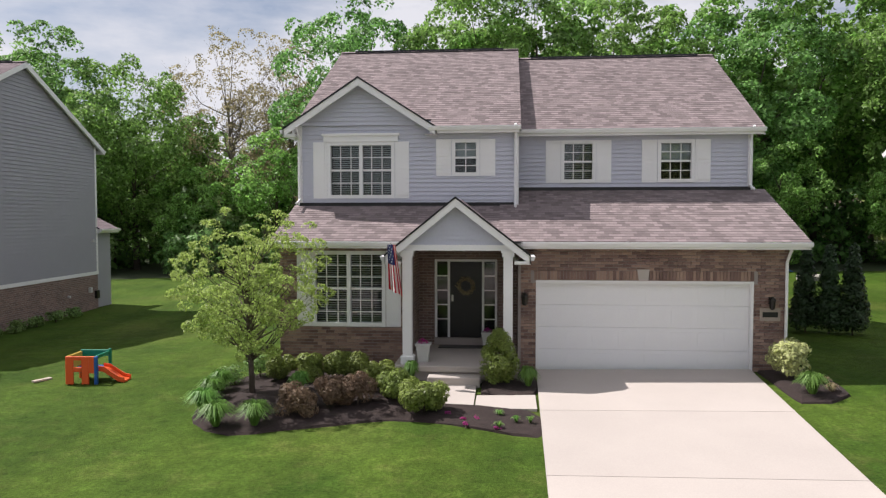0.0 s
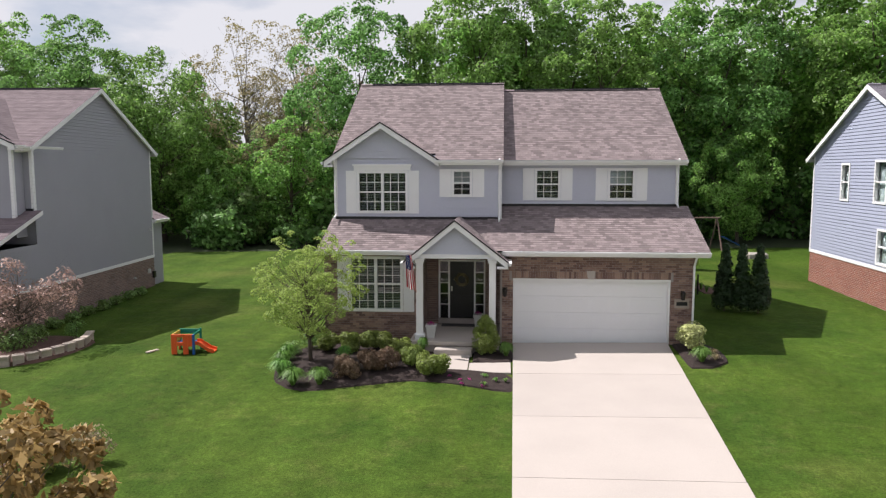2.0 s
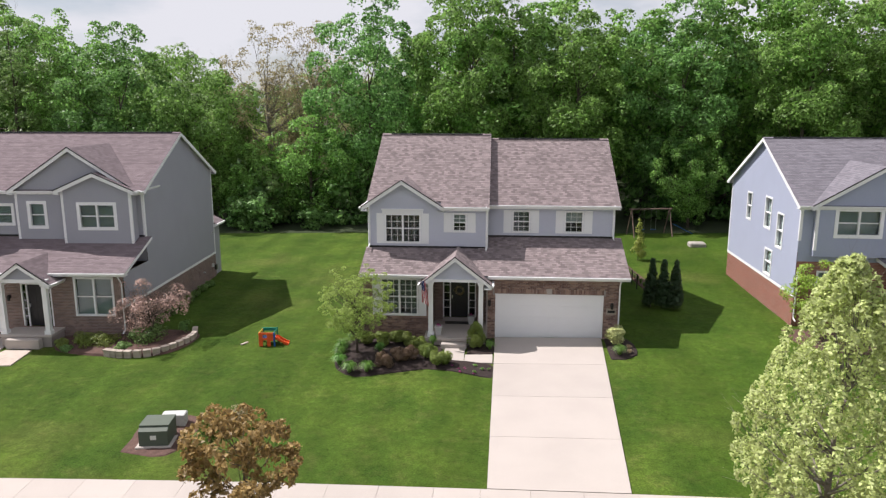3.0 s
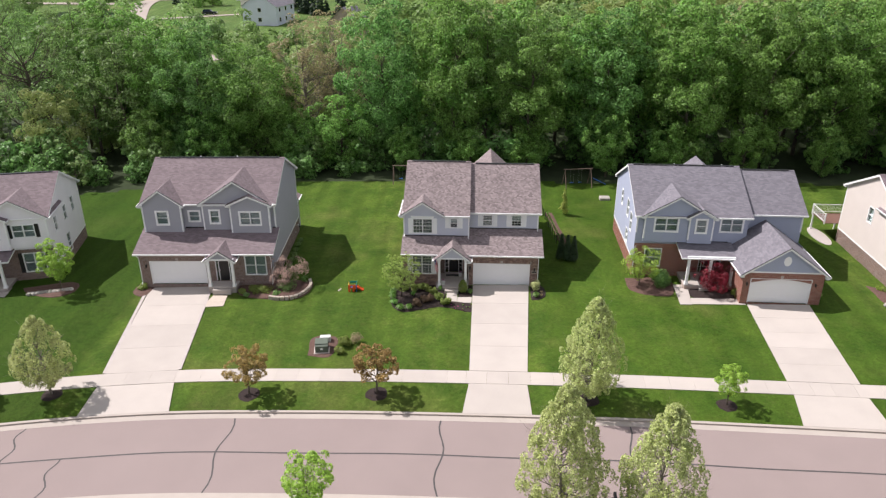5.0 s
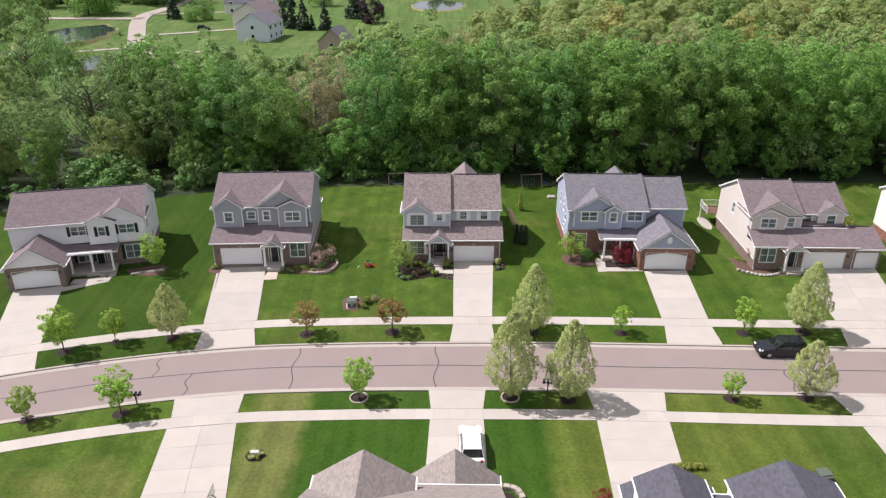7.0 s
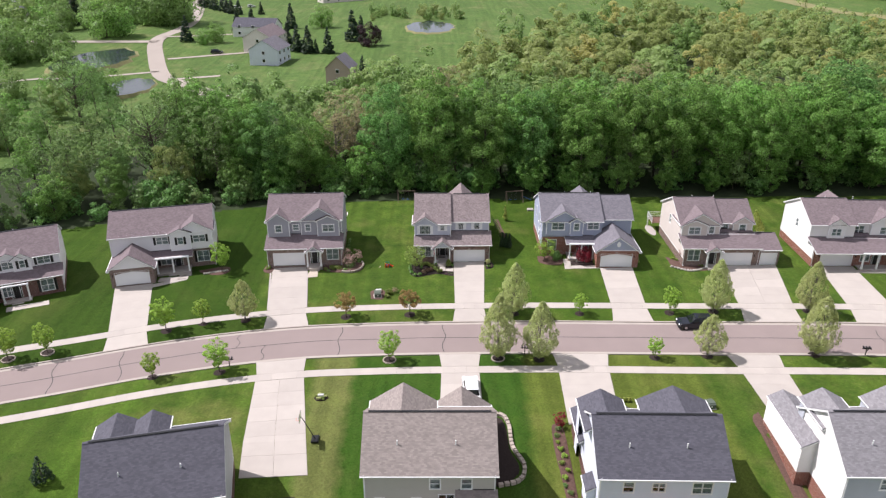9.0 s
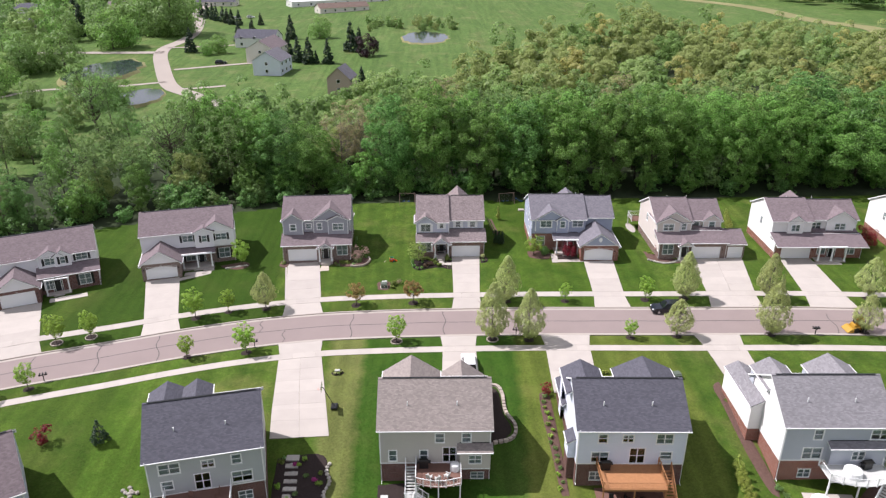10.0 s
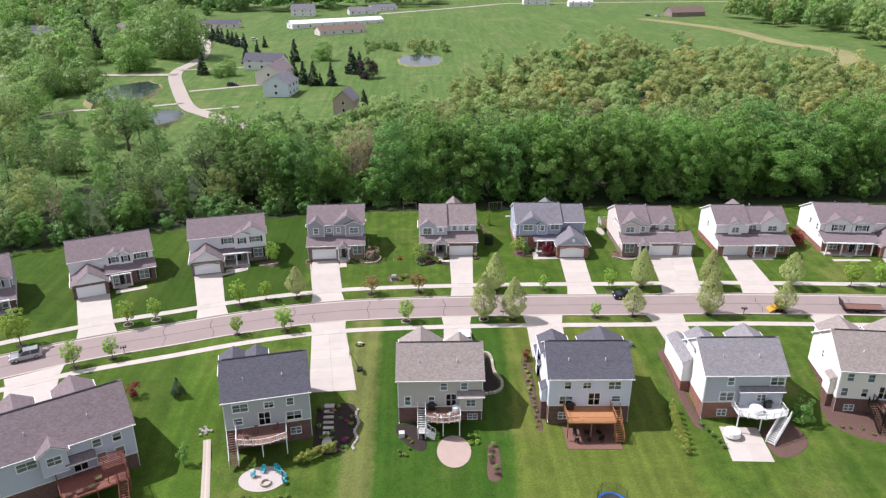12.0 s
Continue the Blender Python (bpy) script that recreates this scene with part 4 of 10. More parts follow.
def wall_lamp(h, blk, face, s, w):
    g = Geo()
    blk.obox(g, face, s - 0.05, s + 0.05, w - 0.05, w + 0.12, 0, 0.03)
    p = Vector(blk.at(face, s, w, 0.14))
    g.lathe(p.x, p.y, [(0.03, p.z - 0.16), (0.06, p.z - 0.13), (0.075, p.z + 0.05), (0.09, p.z + 0.06), (0.02, p.z + 0.14)], 8)
    g.tube(p + Vector((0, 0, 0.1)), blk.at(face, s, w + 0.1, 0.0), 0.012, 0.012, 5)
    part("wall_lamp", g, M["dark_metal"], h.root, "dark metal lantern")


# the house in front of which the flight begins
def main_house():
    X0, X1, XM = -4.3, 7.7, 1.52
    sid = siding("siding_lavender", (0.5, 0.51, 0.585))
    h = House("two-storey house, lavender-grey siding over brown brick, brown shingle roof", 0, 0, 0, shingles("shingles_mauve", (0.205, 0.168, 0.168), 0.33, 0.16, 0.19), z=0.0)
    # ground floor
    lo = Block(h, X0, X1, 16.4, 28.7, -0.5, 3.05, M["mortar"], "f", 0, name="brick_backing")
    lo.window("f", -3.42, -1.74, 1.1, 2.8, 2, (3, 3), 0.36, blind="slats")
    lo.hole("f", -1.05, 1.52, -0.5, 3.05)
    h.garage_door(lo, 2.0, 6.88, 0.0, 2.13)
    lo.done()
    side = Block(h, X0, X1, 16.4, 28.7, -0.5, 3.05, M["brick_brown"], "blr", 0)
    side.window("b", 0.5, 2.5, 0.2, 2.2, 2, (2, 2))
    side.done()
    # porch recess
    rec = Block(h, -1.05, 1.52, 18.0, 18.3, 0.3, 3.05, M["brick_brown"], "f", 0)
    h.front_door(rec, -0.64, 1.0, 0.52, 2.58, 0.4)
    rec.done()
    for x, s in ((-1.05, 1), (1.52, -1)):
        g = Geo()
        vs = [(x, 16.4, -0.5), (x, 18.0, -0.5), (x, 18.0, 3.05), (x, 16.4, 3.05)]
        g.add(vs, [(0, 1, 2, 3)], [[(p[1], p[2]) for p in vs]])
        part("porch_side", g, M["brick_brown"], h.root)
    g = Geo()
    g.add([(-1.05, 15.5, 2.95), (1.52, 15.5, 2.95), (1.52, 18.0, 2.95), (-1.05, 18.0, 2.95)], [(0, 1, 2, 3)])
    part("porch_ceiling", g, M["white"], h.root)
    g = Geo()
    g.rbox(-1.32, 1.52, 15.25, 18.0, 0.2, 0.33, 0.02)
    part("porch_slab", g, M["concrete"], h.root, "pale concrete porch slab")
    g = Geo()
    g.box(-1.28, 1.5, 15.3, 16.4, -0.4, 0.2)
    part("porch_base", g, M["brick_brown"], h.root)
    g = Geo()
    blk = Geo().box(-0.64, 1.0, 17.9, 18.0, 0.33, 0.52)
    part("door_sill", blk, M["brick_brown"], h.root)
    column(h, -1.02, 15.55, 0.33, 2.93, 0.21)
    column(h, 1.28, 15.55, 0.33, 2.93, 0.21)
    g = Geo()
    g.box(-1.16, 1.42, 15.44, 15.66, 2.93, 3.06)
    part("porch_beam", g, M["white"], h.root)
    gb = Block(h, -1.16, 1.42, 15.5, 16.6, 3.06, 3.1, sid, "f", 0.115, {"f": (0.1, 4.1)})
    gb.done()
    h.gable_out(-1.16, 1.42, 15.5, 17.9, 3.1, 4.12, 0.22, 0.36, True, 0.1)
    # upper floor: proud part and set-back part
    ul = Block(h, X0, XM, 18.12, 29.08, 3.1, 6.2, sid, "fl", 0.115, {"l": (23.6, 9.22)})
    ul.window("f", -3.45, -1.78, 4.25, 5.6, 2, (3, 2), 0.37, True, "slats")
    ul.window("f", -0.13, 0.46, 4.83, 5.65, 1, (2, 2), 0.4, blind="half")
    ul.done()
    ub = Block(h, X0, XM, 18.12, 29.08, 3.0, 6.2, sid, "b", 0.115)
    ub.window("b", -2.6, -1.0, 4.2, 5.5, 2, (2, 2))
    ub.done()
    ur = Block(h, XM - 0.05, X1, 19.05, 28.75, 3.1, 6.2, sid, "fbr", 0.115, {"r": (23.9, 8.98)})
    ur.window("f", 2.77, 3.56, 4.68, 5.68, 1, (3, 2), 0.4, blind="slats")
    ur.window("f", 5.33, 6.16, 4.68, 5.68, 1, (3, 2), 0.4, blind="half")
    ur.done()
    h.gable_along(X0, XM, 18.12, 29.08, 6.2, 9.25, 0.08, 0.3, 23.6, right=True, open_to=-0.75)
    h.gable_along(XM, X1, 19.05, 28.75, 6.2, 9.0, 0.25, 0.3, 23.9, left=False)
    # wall between the two roofs
    g = Geo()
    g.prism([(17.85, 6.02), (23.6, 9.22), (29.35, 6.02), (28.9, 5.95), (23.9, 8.7), (18.9, 5.95)], 0, XM - 0.02, XM + 0.06)
    part("roof_step", g, h.roof_mat, h.root)
    # front gable over the pair of windows
    fg = Block(h, X0, -0.85, 18.08, 20.5, 6.1, 6.2, sid, "f", 0.115, {"f": (-2.62, 7.2)})
    fg.done()
    h.gable_out(X0, -0.9, 18.08, 21.9, 6.2, 7.3, 0.3, 0.33, True, -2.62, "l")
    # added dark sheets close the view through; their colour stands in for unlit rooms
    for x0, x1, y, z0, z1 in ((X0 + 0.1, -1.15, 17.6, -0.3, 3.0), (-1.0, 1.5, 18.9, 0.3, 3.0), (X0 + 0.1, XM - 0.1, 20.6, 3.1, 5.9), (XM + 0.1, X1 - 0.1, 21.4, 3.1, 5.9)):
        part("room_wall", Geo().box(x0, x1, y, y + 0.1, z0, z1), M["dark_backing"], h.root)
    # lower roofs
    h.shed(X0, XM - 0.05, 16.0, 18.15, 3.12, 4.0, 0.12, ends=True)
    h.shed(XM - 0.1, X1, 16.0, 19.08, 3.12, 4.42, 0.36)
    # rear wing with pyramid roof
    rw = Block(h, 1.2, 6.0, 28.0, 32.4, -0.5, 5.6, sid, "blr", 0.115, {"b": (3.6, 7.8)})
    rw.done()
    h.gable_out(1.2, 6.0, 26.2, 32.6, 5.65, 7.9, 0.0, 0.3)
    for x, y, z0, z1, sx, sy in ((X0, 18.12, 4.0, 6.15, 1, 1), (XM, 18.12, 3.9, 6.15, -1, 1), (X1, 19.05, 4.4, 6.15, -1, 1), (X0, 29.08, 0, 6.15, 1, -1), (X1, 28.75, 0, 6.15, -1, -1)):
        h.corner(x, y, z0, z1, sx, sy)
    h.downspout(X0 + 0.05, 18.1, 3.98, 6.06)
    h.downspout(XM - 0.06, 18.1, 3.9, 6.06)
    h.downspout(X1 - 0.06, 19.03, 4.35, 6.06)
    h.downspout(X1 - 0.05, 16.38, 0.05, 3.0, (0, -1), 0.3)
    # soldier course and keystone over the garage door, lanterns, number plate
    g = Geo()
    n = 66
    for i in range(n):
        x = 1.9 + i * 0.0765
        if abs(x - 4.42) > 0.14:
            g.box(x, x + 0.068, 16.372, 16.41, 2.2, 2.42)
    tagged(part("soldier_course", g, M["brick_rest"], h.root, "upright brown bricks over the garage door"), kind="stuff")
    g = Geo()
    g.prism([(4.33, 2.19), (4.53, 2.19), (4.57, 2.46), (4.29, 2.46)], 1, 16.35, 16.41)
    part("keystone", g, M["concrete"], h.root)
    wall_lamp(h, lo, "f", 1.67, 1.76)
    wall_lamp(h, lo, "f", 7.32, 1.72)
    g = Geo().box(7.08, 7.54, 16.36, 16.39, 1.28, 1.58)
    plate = part("number_plate", g, M["stone"], h.root, "pale stone house plate")
    g = Geo().box(7.14, 7.48, 16.352, 16.36, 1.37, 1.49)
    part("plate_bar", g, M["black"], plate)
    # flag on a slanting pole
    g = Geo().tube((-1.15, 15.45, 2.75), (-1.32, 14.95, 3.12), 0.012, 0.012, 6)
    pole = part("flag_pole", g, M["blind"], h.root)
    h.finish()
    # bricks on the front, one by one near the porch and garage, the rest joined
    me = build("brick", Geo().rbox(0, 0.198, 0, 0.03, 0, 0.062, 0.004), M["brick"])
    joined = Geo()
    count = 0
    rows = int(3.4 / 0.0745)
    for r in range(rows):
        z = -0.4 + r * 0.0745
        x = X0 + 0.004 - (0.105 if r % 2 else 0)
        while x < X1 - 0.02:
            a, b = max(x, X0), min(x + 0.2, X1)
            x += 0.209
            spans = [(a, b)]
            cuts = [hl[:2] for hl in lo.holes["f"] if hl[2] - 0.07 < z + 0.03 < hl[3] + 0.07]
            if 2.13 < z + 0.05 and z < 2.42:
                cuts.append((1.88, 6.97))
            for c0, c1 in cuts:
                spans = [q for s, e in spans for q in ((s, min(e, c0 - 0.065)), (max(s, c1 + 0.065), e)) if q[1] - q[0] > 0.02]
            for s, e in spans:
                if e - s > 0.197 and count < 300 and s > 1.0 and z > 0.0:
                    shared("brick", me, h.root, (s, 16.375 + 0.004 * math.sin(s * 31 + z * 57), z))
                    count += 1
                else:
                    o = 0.004 * math.sin(s * 31 + z * 57)
                    joined.box(s, e, 16.375 + o, 16.41, z, z + 0.062)
    tagged(part("brick_work", joined, M["brick_rest"], h.root), kind="stuff")
    return h


MAIN = main_house()


def row_house(label, x, y, rz, W, sid, brick, roof, garage, garage_out=0.0, porch=None, gables=(), upper=(), lower=(), left=(), right=(), side_brick=1.3, depth=13.0,
              shutter=None, set_y=2.2, split=None, course=0.2, arch=False, rear=None, cut=None, z=None, eave=5.9, low_mat=None, porch_long=False, garage_span=None, grid=(1, 1), low_roof=None, porch_out=None, wing=0.0, gable_win=(4.35, 5.5), nook=None, arch_door=False):
    """A house of the row: garage and brick ground floor in front, siding upper floor set back, gables, porch, side windows."""
    h = House(label, x, y, rz, roof, z=z)
    low_mat = low_mat or brick
    yl = garage_out  # front of the living part
    yu = yl + set_y
    yb = yl + depth
    g0, g1 = garage_span or (garage[0] - 0.7, garage[1] + 0.7)
    lo = Block(h, 0, W, yl, yb, -0.6, 3.0, low_mat, "f", 0)
    for s0, s1, w0, w1, n in lower:
        lo.window("f", s0, s1, w0, w1, n, grid, 0.36 if shutter else 0.0, shutter_mat=shutter or "white")
    ga = lo
    if garage_out:
        ga = Block(h, g0, g1, 0, yl + 0.2, -0.6, 2.85, brick, "flr", 0)
        lo.hole("f", g0 + 0.05, g1 - 0.05, -0.6, 2.9)
    h.garage_door(ga, garage[0], garage[1], 0.0, 2.2)
    wg = Block(h, W + 0.002, W + wing, yl + 0.03, yl + 6.6, -0.6, 3.0, brick, "fbr", 0, {"r": (yl + 3.3, 4.25)}) if wing else None
    for s0, s1 in garage[2:]:
        h.garage_door(wg or ga, s0, s1, 0.0, 2.2)
    if wing:
        wg.done()
        h.gable_along(W, W + wing, yl + 0.03, yl + 6.6, 3.0, 4.3, 0.25, 0.4, left=False)
    if arch or arch_door:
        g = Geo()
        a, b = garage[0], garage[1]
        for i in range(14):
            p, q = a + (b - a) * i / 14, a + (b - a) * (i + 1) / 14
            u, v = (2.2 - 0.32 * (2 * (x - a) / (b - a) - 1) ** 2 for x in (p, q))
            front = [(p, -0.03, u), (q, -0.03, v), (q, -0.03, 2.22), (p, -0.03, 2.22)]
            g.add(front + [(x, 0.1, z) for x, _, z in front], [(0, 1, 2, 3), (0, 4, 5, 1)], [[(x, z) for x, _, z in front], [(p, 0), (p, 0.1), (q, 0.1), (q, 0)]])
        part("door_arch", g, brick, h.root)
    g = Geo().prism([((garage[0] + garage[1]) / 2 - 0.1, 2.28), ((garage[0] + garage[1]) / 2 + 0.1, 2.28), ((garage[0] + garage[1]) / 2 + 0.13, 2.52), ((garage[0] + garage[1]) / 2 - 0.13, 2.52)], 1, -0.04, 0.02)
    part("keystone", g, M["concrete"], h.root)
    wall_lamp(h, ga, "f", garage[0] - 0.35, 1.8)
    wall_lamp(h, ga, "f", garage[1] + 0.35, 1.8)
    if porch:
        p0, p1, style = porch
        dw = (p0 + p1) / 2 + (0.0 if not porch_long else (p1 - p0) * 0.12)
        h.front_door(lo, dw - 0.75, dw + 0.75, 0.35, 2.5, 0.32)
    lo.done()
    if garage_out:
        ga.done()
    sb = Block(h, 0, W, yl, yb, -0.6, side_brick, brick, "blr", 0)
    sb.done()
    ss = Block(h, 0, W, yl + 0.02, yb, side_brick, eave, sid, "b", course)
    ss.window("b", W * 0.3, W * 0.3 + 1.5, 3.9, 5.2, 2, (2, 2))
    ss.done()
    yr = (yu + yb) / 2
    zr = eave + (yr - yu) * 0.5
    split = split or W
    parts = [(0, split, yu, zr)] + ([(split, W, yu + 1.0, zr - 0.3)] if split < W else [])
    for i, (a, b, fy, top) in enumerate(parts):
        faces = "f" + ("l" if i == 0 else "") + ("r" if i == len(parts) - 1 else "")
        up = Block(h, a, b, fy, yb, 3.0, eave, sid, faces, course, {"l": (yr, top), "r": (yr, top)})
        for s0, s1, w0, w1, n in upper:
            if a <= s0 < b:
                up.window("f", s0, s1, w0, w1, n, grid, 0.36 if shutter else 0.0, shutter_mat=shutter or "white", wide=0.07 if shutter else 0.13)
        for face, wins in (("l", left), ("r", right)):
            if face in faces:
                for s0, s1, w0, w1 in wins:
                    if w0 > 3.0:
                        up.window(face, yl + s0, yl + s1, w0, w1, 1, (1, 1))
        up.done()
        h.gable_along(a, b, fy, yb, eave, top, 0.25, 0.36, yr, left=i == 0, right=True)
    mid = Block(h, 0, W, yl + 0.05, yb, side_brick, 3.0, sid, "lr", course)
    for face, wins in (("l", left), ("r", right)):
        for s0, s1, w0, w1 in wins:
            if w0 <= 3.0:
                mid.window(face, yl + s0, yl + s1, w0, w1, 1, (1, 1))
    mid.done()
    h.band(0, W, yl, yb, side_brick - 0.07, 0.14, "blr")
    for cx, cy, sx in ((0, yu, 1), (W, parts[-1][2], -1)):
        h.corner(cx, cy, 4.0, eave - 0.05, sx, 1)
        h.corner(cx, yb, side_brick, eave - 0.05, sx, -1)
        h.downspout(cx + sx * 0.05, yl - 0.02, 0.05, 2.9, (0, -1), 0.25)
    # lower roof in front of the upper floor
    segs = [(0, W)]
    if garage_out:
        segs = [(0, g0)] if g1 > W - 1 else [(g1, W)]
        top = 2.85 + (g1 - g0) * 0.35
        h.gable_out(g0, g1, 0, yu + 2.5, 2.85, top, 0.25, 0.35)
        gg = Block(h, g0, g1, 0, 0.4, 2.8, 2.85, sid, "f", course, {"f": ((g0 + g1) / 2, top - 0.05)})
        gg.done()
        h.band(g0, g1, 0, 0.4, 2.78, 0.12, "f")
        if arch:
            v = Geo()
            n = 20
            c = ((g0 + g1) / 2, 2.85 + (top - 2.85) * 0.45)
            v.prism([(c[0] + 0.3 * math.cos(6.2832 * i / n), c[1] + 0.42 * math.sin(6.2832 * i / n)) for i in range(n)], 1, -0.06, 0.0)
            part("gable_vent", v, M["white"], h.root)
    for a, b in segs:
        out = porch_out or (1.6 if porch_long else 0.4)
        if low_roof:
            a, b = low_roof
        h.shed(a, b, yl - out, yu + 0.03, 3.1 - (0.25 if porch_long else 0.0), 3.1 + (yu - yl + 0.4) * 0.36, 0.3)
        if split < W and b > split:
            h.shed(split, b, yu - 0.2, yu + 1.05, 3.1 + (set_y + 0.2) * 0.36, 3.1 + (set_y + 1.4) * 0.36, 0.02)
    if porch:
        pz = 0.3
        dep = (porch_out or 1.6) + 0.1 if porch_long else 1.2
        g = Geo().rbox(p0 - 0.15, p1 + 0.15, yl - dep, yl + 0.02, pz - 0.13, pz, 0.02)
        part("porch_slab", g, M["concrete"], h.root)
        g = Geo().box(p0 - 0.1, p1 + 0.1, yl - dep + 0.05, yl, -0.6, pz - 0.13)
        part("porch_base", g, brick, h.root)
        g = Geo().rbox((p0 + p1) / 2 - 0.8, (p0 + p1) / 2 + 0.8, yl - dep - 0.35, yl - dep, -0.3, pz - 0.15, 0.02)
        part("step", g, M["concrete"], h.root)
        n = 4 if porch_long and p1 - p0 > 6 else (3 if porch_long else 2)
        for i in range(n):
            column(h, p0 + 0.05 + (p1 - p0 - 0.1) * i / (n - 1), yl - dep + 0.2, pz, 2.78, 0.22, base_brick=0.0)
        g = Geo().box(p0 - 0.12, p1 + 0.12, yl - dep + 0.1, yl - dep + 0.32, 2.78, 2.95)
        part("porch_beam", g, M["white"], h.root)
        if style == "gable":
            pk = 2.95 + (p1 - p0) * 0.36
            gb = Block(h, p0, p1, yl - dep + 0.15, yl, 2.95, 3.0, sid, "f", course, {"f": ((p0 + p1) / 2, pk - 0.03)})
            gb.done()
            h.gable_out(p0, p1, yl - dep + 0.15, yl + 2.0, 2.97, pk, 0.2, 0.32)
    for a, b, out, rise, win in gables:
        fy = (yu if a < split else yu + 1.0) - out
        m = (a + b) / 2
        top = eave + (b - a) * rise
        gb = Block(h, a, b, fy, yu + 1.5, 3.3 if out > 0.05 else eave - 0.1, eave, sid, "flr" if out > 0.05 else "f", course, {"f": (m, top - 0.08)})
        if win:
            o = win[2] if len(win) > 2 else 0.0
            gb.window("f", m + o - win[0] / 2, m + o + win[0] / 2, *gable_win, win[1], grid, 0.36 if shutter else 0.0, shutter_mat=shutter or "white", wide=0.07 if shutter else 0.14)
        gb.done()
        h.gable_out(a, b, fy, fy + (top - eave) / 0.5 + out + 0.6, eave, top, 0.22, 0.3)
        if out > 0.05:
            h.corner(a, fy, 3.6, eave - 0.05, 1, 1)
            h.corner(b, fy, 3.6, eave - 0.05, -1, 1)
    if rear:
        a, b, pk = rear
        rb = Block(h, a, b, yb - 0.5, yb + 1.3, -0.6, eave, sid, "blr", course, {"b": ((a + b) / 2, pk - 0.1)})
        rb.done()
        h.gable_out(a, b, yb - 3.0, yb + 1.4, eave, pk, 0.0, 0.3)
    if nook:
        a, b, out, low = nook
        nb = Block(h, a, b, yb - 0.1, yb + out, -0.6, low, sid, "lrb", course, {"b": ((a + b) / 2, low + 0.75)})
        nb.done()
        h.gable_out(a, b, yb - 0.05, yb + out + 0.25, low, low + 0.85, 0.0, 0.3)
    for i in range(2):
        g = Geo().tube((W * (0.3 + 0.3 * i), yr + 1.6, zr - 1.0), (W * (0.3 + 0.3 * i), yr + 1.6, zr - 0.35), 0.05, 0.05, 8)
        part("vent_pipe", g, M["white"], h.root)
    h.finish()
    return h


R_MAUVE = shingles("shingles_brown_mauve", (0.178, 0.142, 0.15))
R_GREY = shingles("shingles_grey", (0.165, 0.155, 0.176))
R_SLATE = shingles("shingles_slate", (0.09, 0.088, 0.107))
R_TAN = shingles("shingles_weathered_tan", (0.25, 0.215, 0.2))
R_ASH = shingles("shingles_ash", (0.215, 0.205, 0.217))
S_GREY = siding("siding_grey", (0.335, 0.335, 0.37))
S_BLUE = siding("siding_steel_blue", (0.34, 0.37, 0.47))
S_BEIGE = siding("siding_beige", (0.7, 0.64, 0.59))
S_WHITE = siding("siding_off_white", (0.75, 0.73, 0.72))
S_PEARL = siding("siding_pearl", (0.74, 0.72, 0.735))

# west neighbour, mirrored plan
h3 = row_house("two-storey grey-sided house with brown brick front and twin gables", -27.65, 15.5, 2.8, 11.75, S_GREY, M["brick_brown"], R_MAUVE, (0.95, 5.8), porch=(6.35, 8.55, "gable"),
          gables=((0.02, 3.5, 0.55, 0.36, (0.95, 1)), (5.3, 11.35, 0.25, 0.33, (0.75, 1, -1.95)), (7.9, 11.4, 0.65, 0.22, (1.75, 2))), upper=((4.0, 4.9, 4.95, 5.85, 1),), set_y=2.9, gable_win=(4.85, 6.0), nook=(8.2, 11.6, 1.4, 3.4),
          lower=((9.4, 11.2, 0.95, 2.75, 2),), side_brick=1.35, course=0.14, z=-0.1, grid=(1, 1), eave=6.85)
for name, y, z, w, h in (("meter_box", 12.2, 0.55, 0.16, 0.22), ("wall_vent", 12.5, 2.7, 0.1, 0.12), ("gas_meter", 12.7, 0.25, 0.24, 0.34), ("wall_vent", 10.6, 0.5, 0.08, 0.08)):
    part(name, Geo().rbox(11.75, 11.87, y, y + w, z, z + h, 0.01), M["grey_pale"] if name != "gas_meter" else M["dark_metal"], h3.root)
# east neighbour, blue with garage gable
row_house("two-storey steel-blue house with red brick base and garage gable", 16.2, 13.5, -1.2, 14.6, S_BLUE, M["brick_red"], R_GREY, (8.75, 13.6), 5.0, low_roof=(3.9, 8.1), porch_out=2.6, set_y=0.05, depth=10.9, porch=(4.2, 8.0, "shed"), porch_long=True,
          gables=((0.6, 6.2, 0.3, 0.3, (1.9, 2, -0.9)), (4.4, 6.5, 0.5, 0.3, (0.8, 1))), upper=((7.3, 9.1, 4.3, 5.6, 2),),
          lower=((1.0, 2.4, 0.8, 2.5, 1), (6.3, 7.7, 0.9, 2.4, 2)), left=((7.1, 7.8, 3.9, 5.4), (3.9, 4.8, 3.9, 5.5), (2.1, 2.9, 3.2, 4.9), (3.3, 4.3, 1.5, 2.8)), split=9.6, arch=True, rear=(5.8, 9.8, 7.5),
          course=0.14, side_brick=1.3, garage_span=(8.1, 14.6), z=0.5, grid=(1, 1))
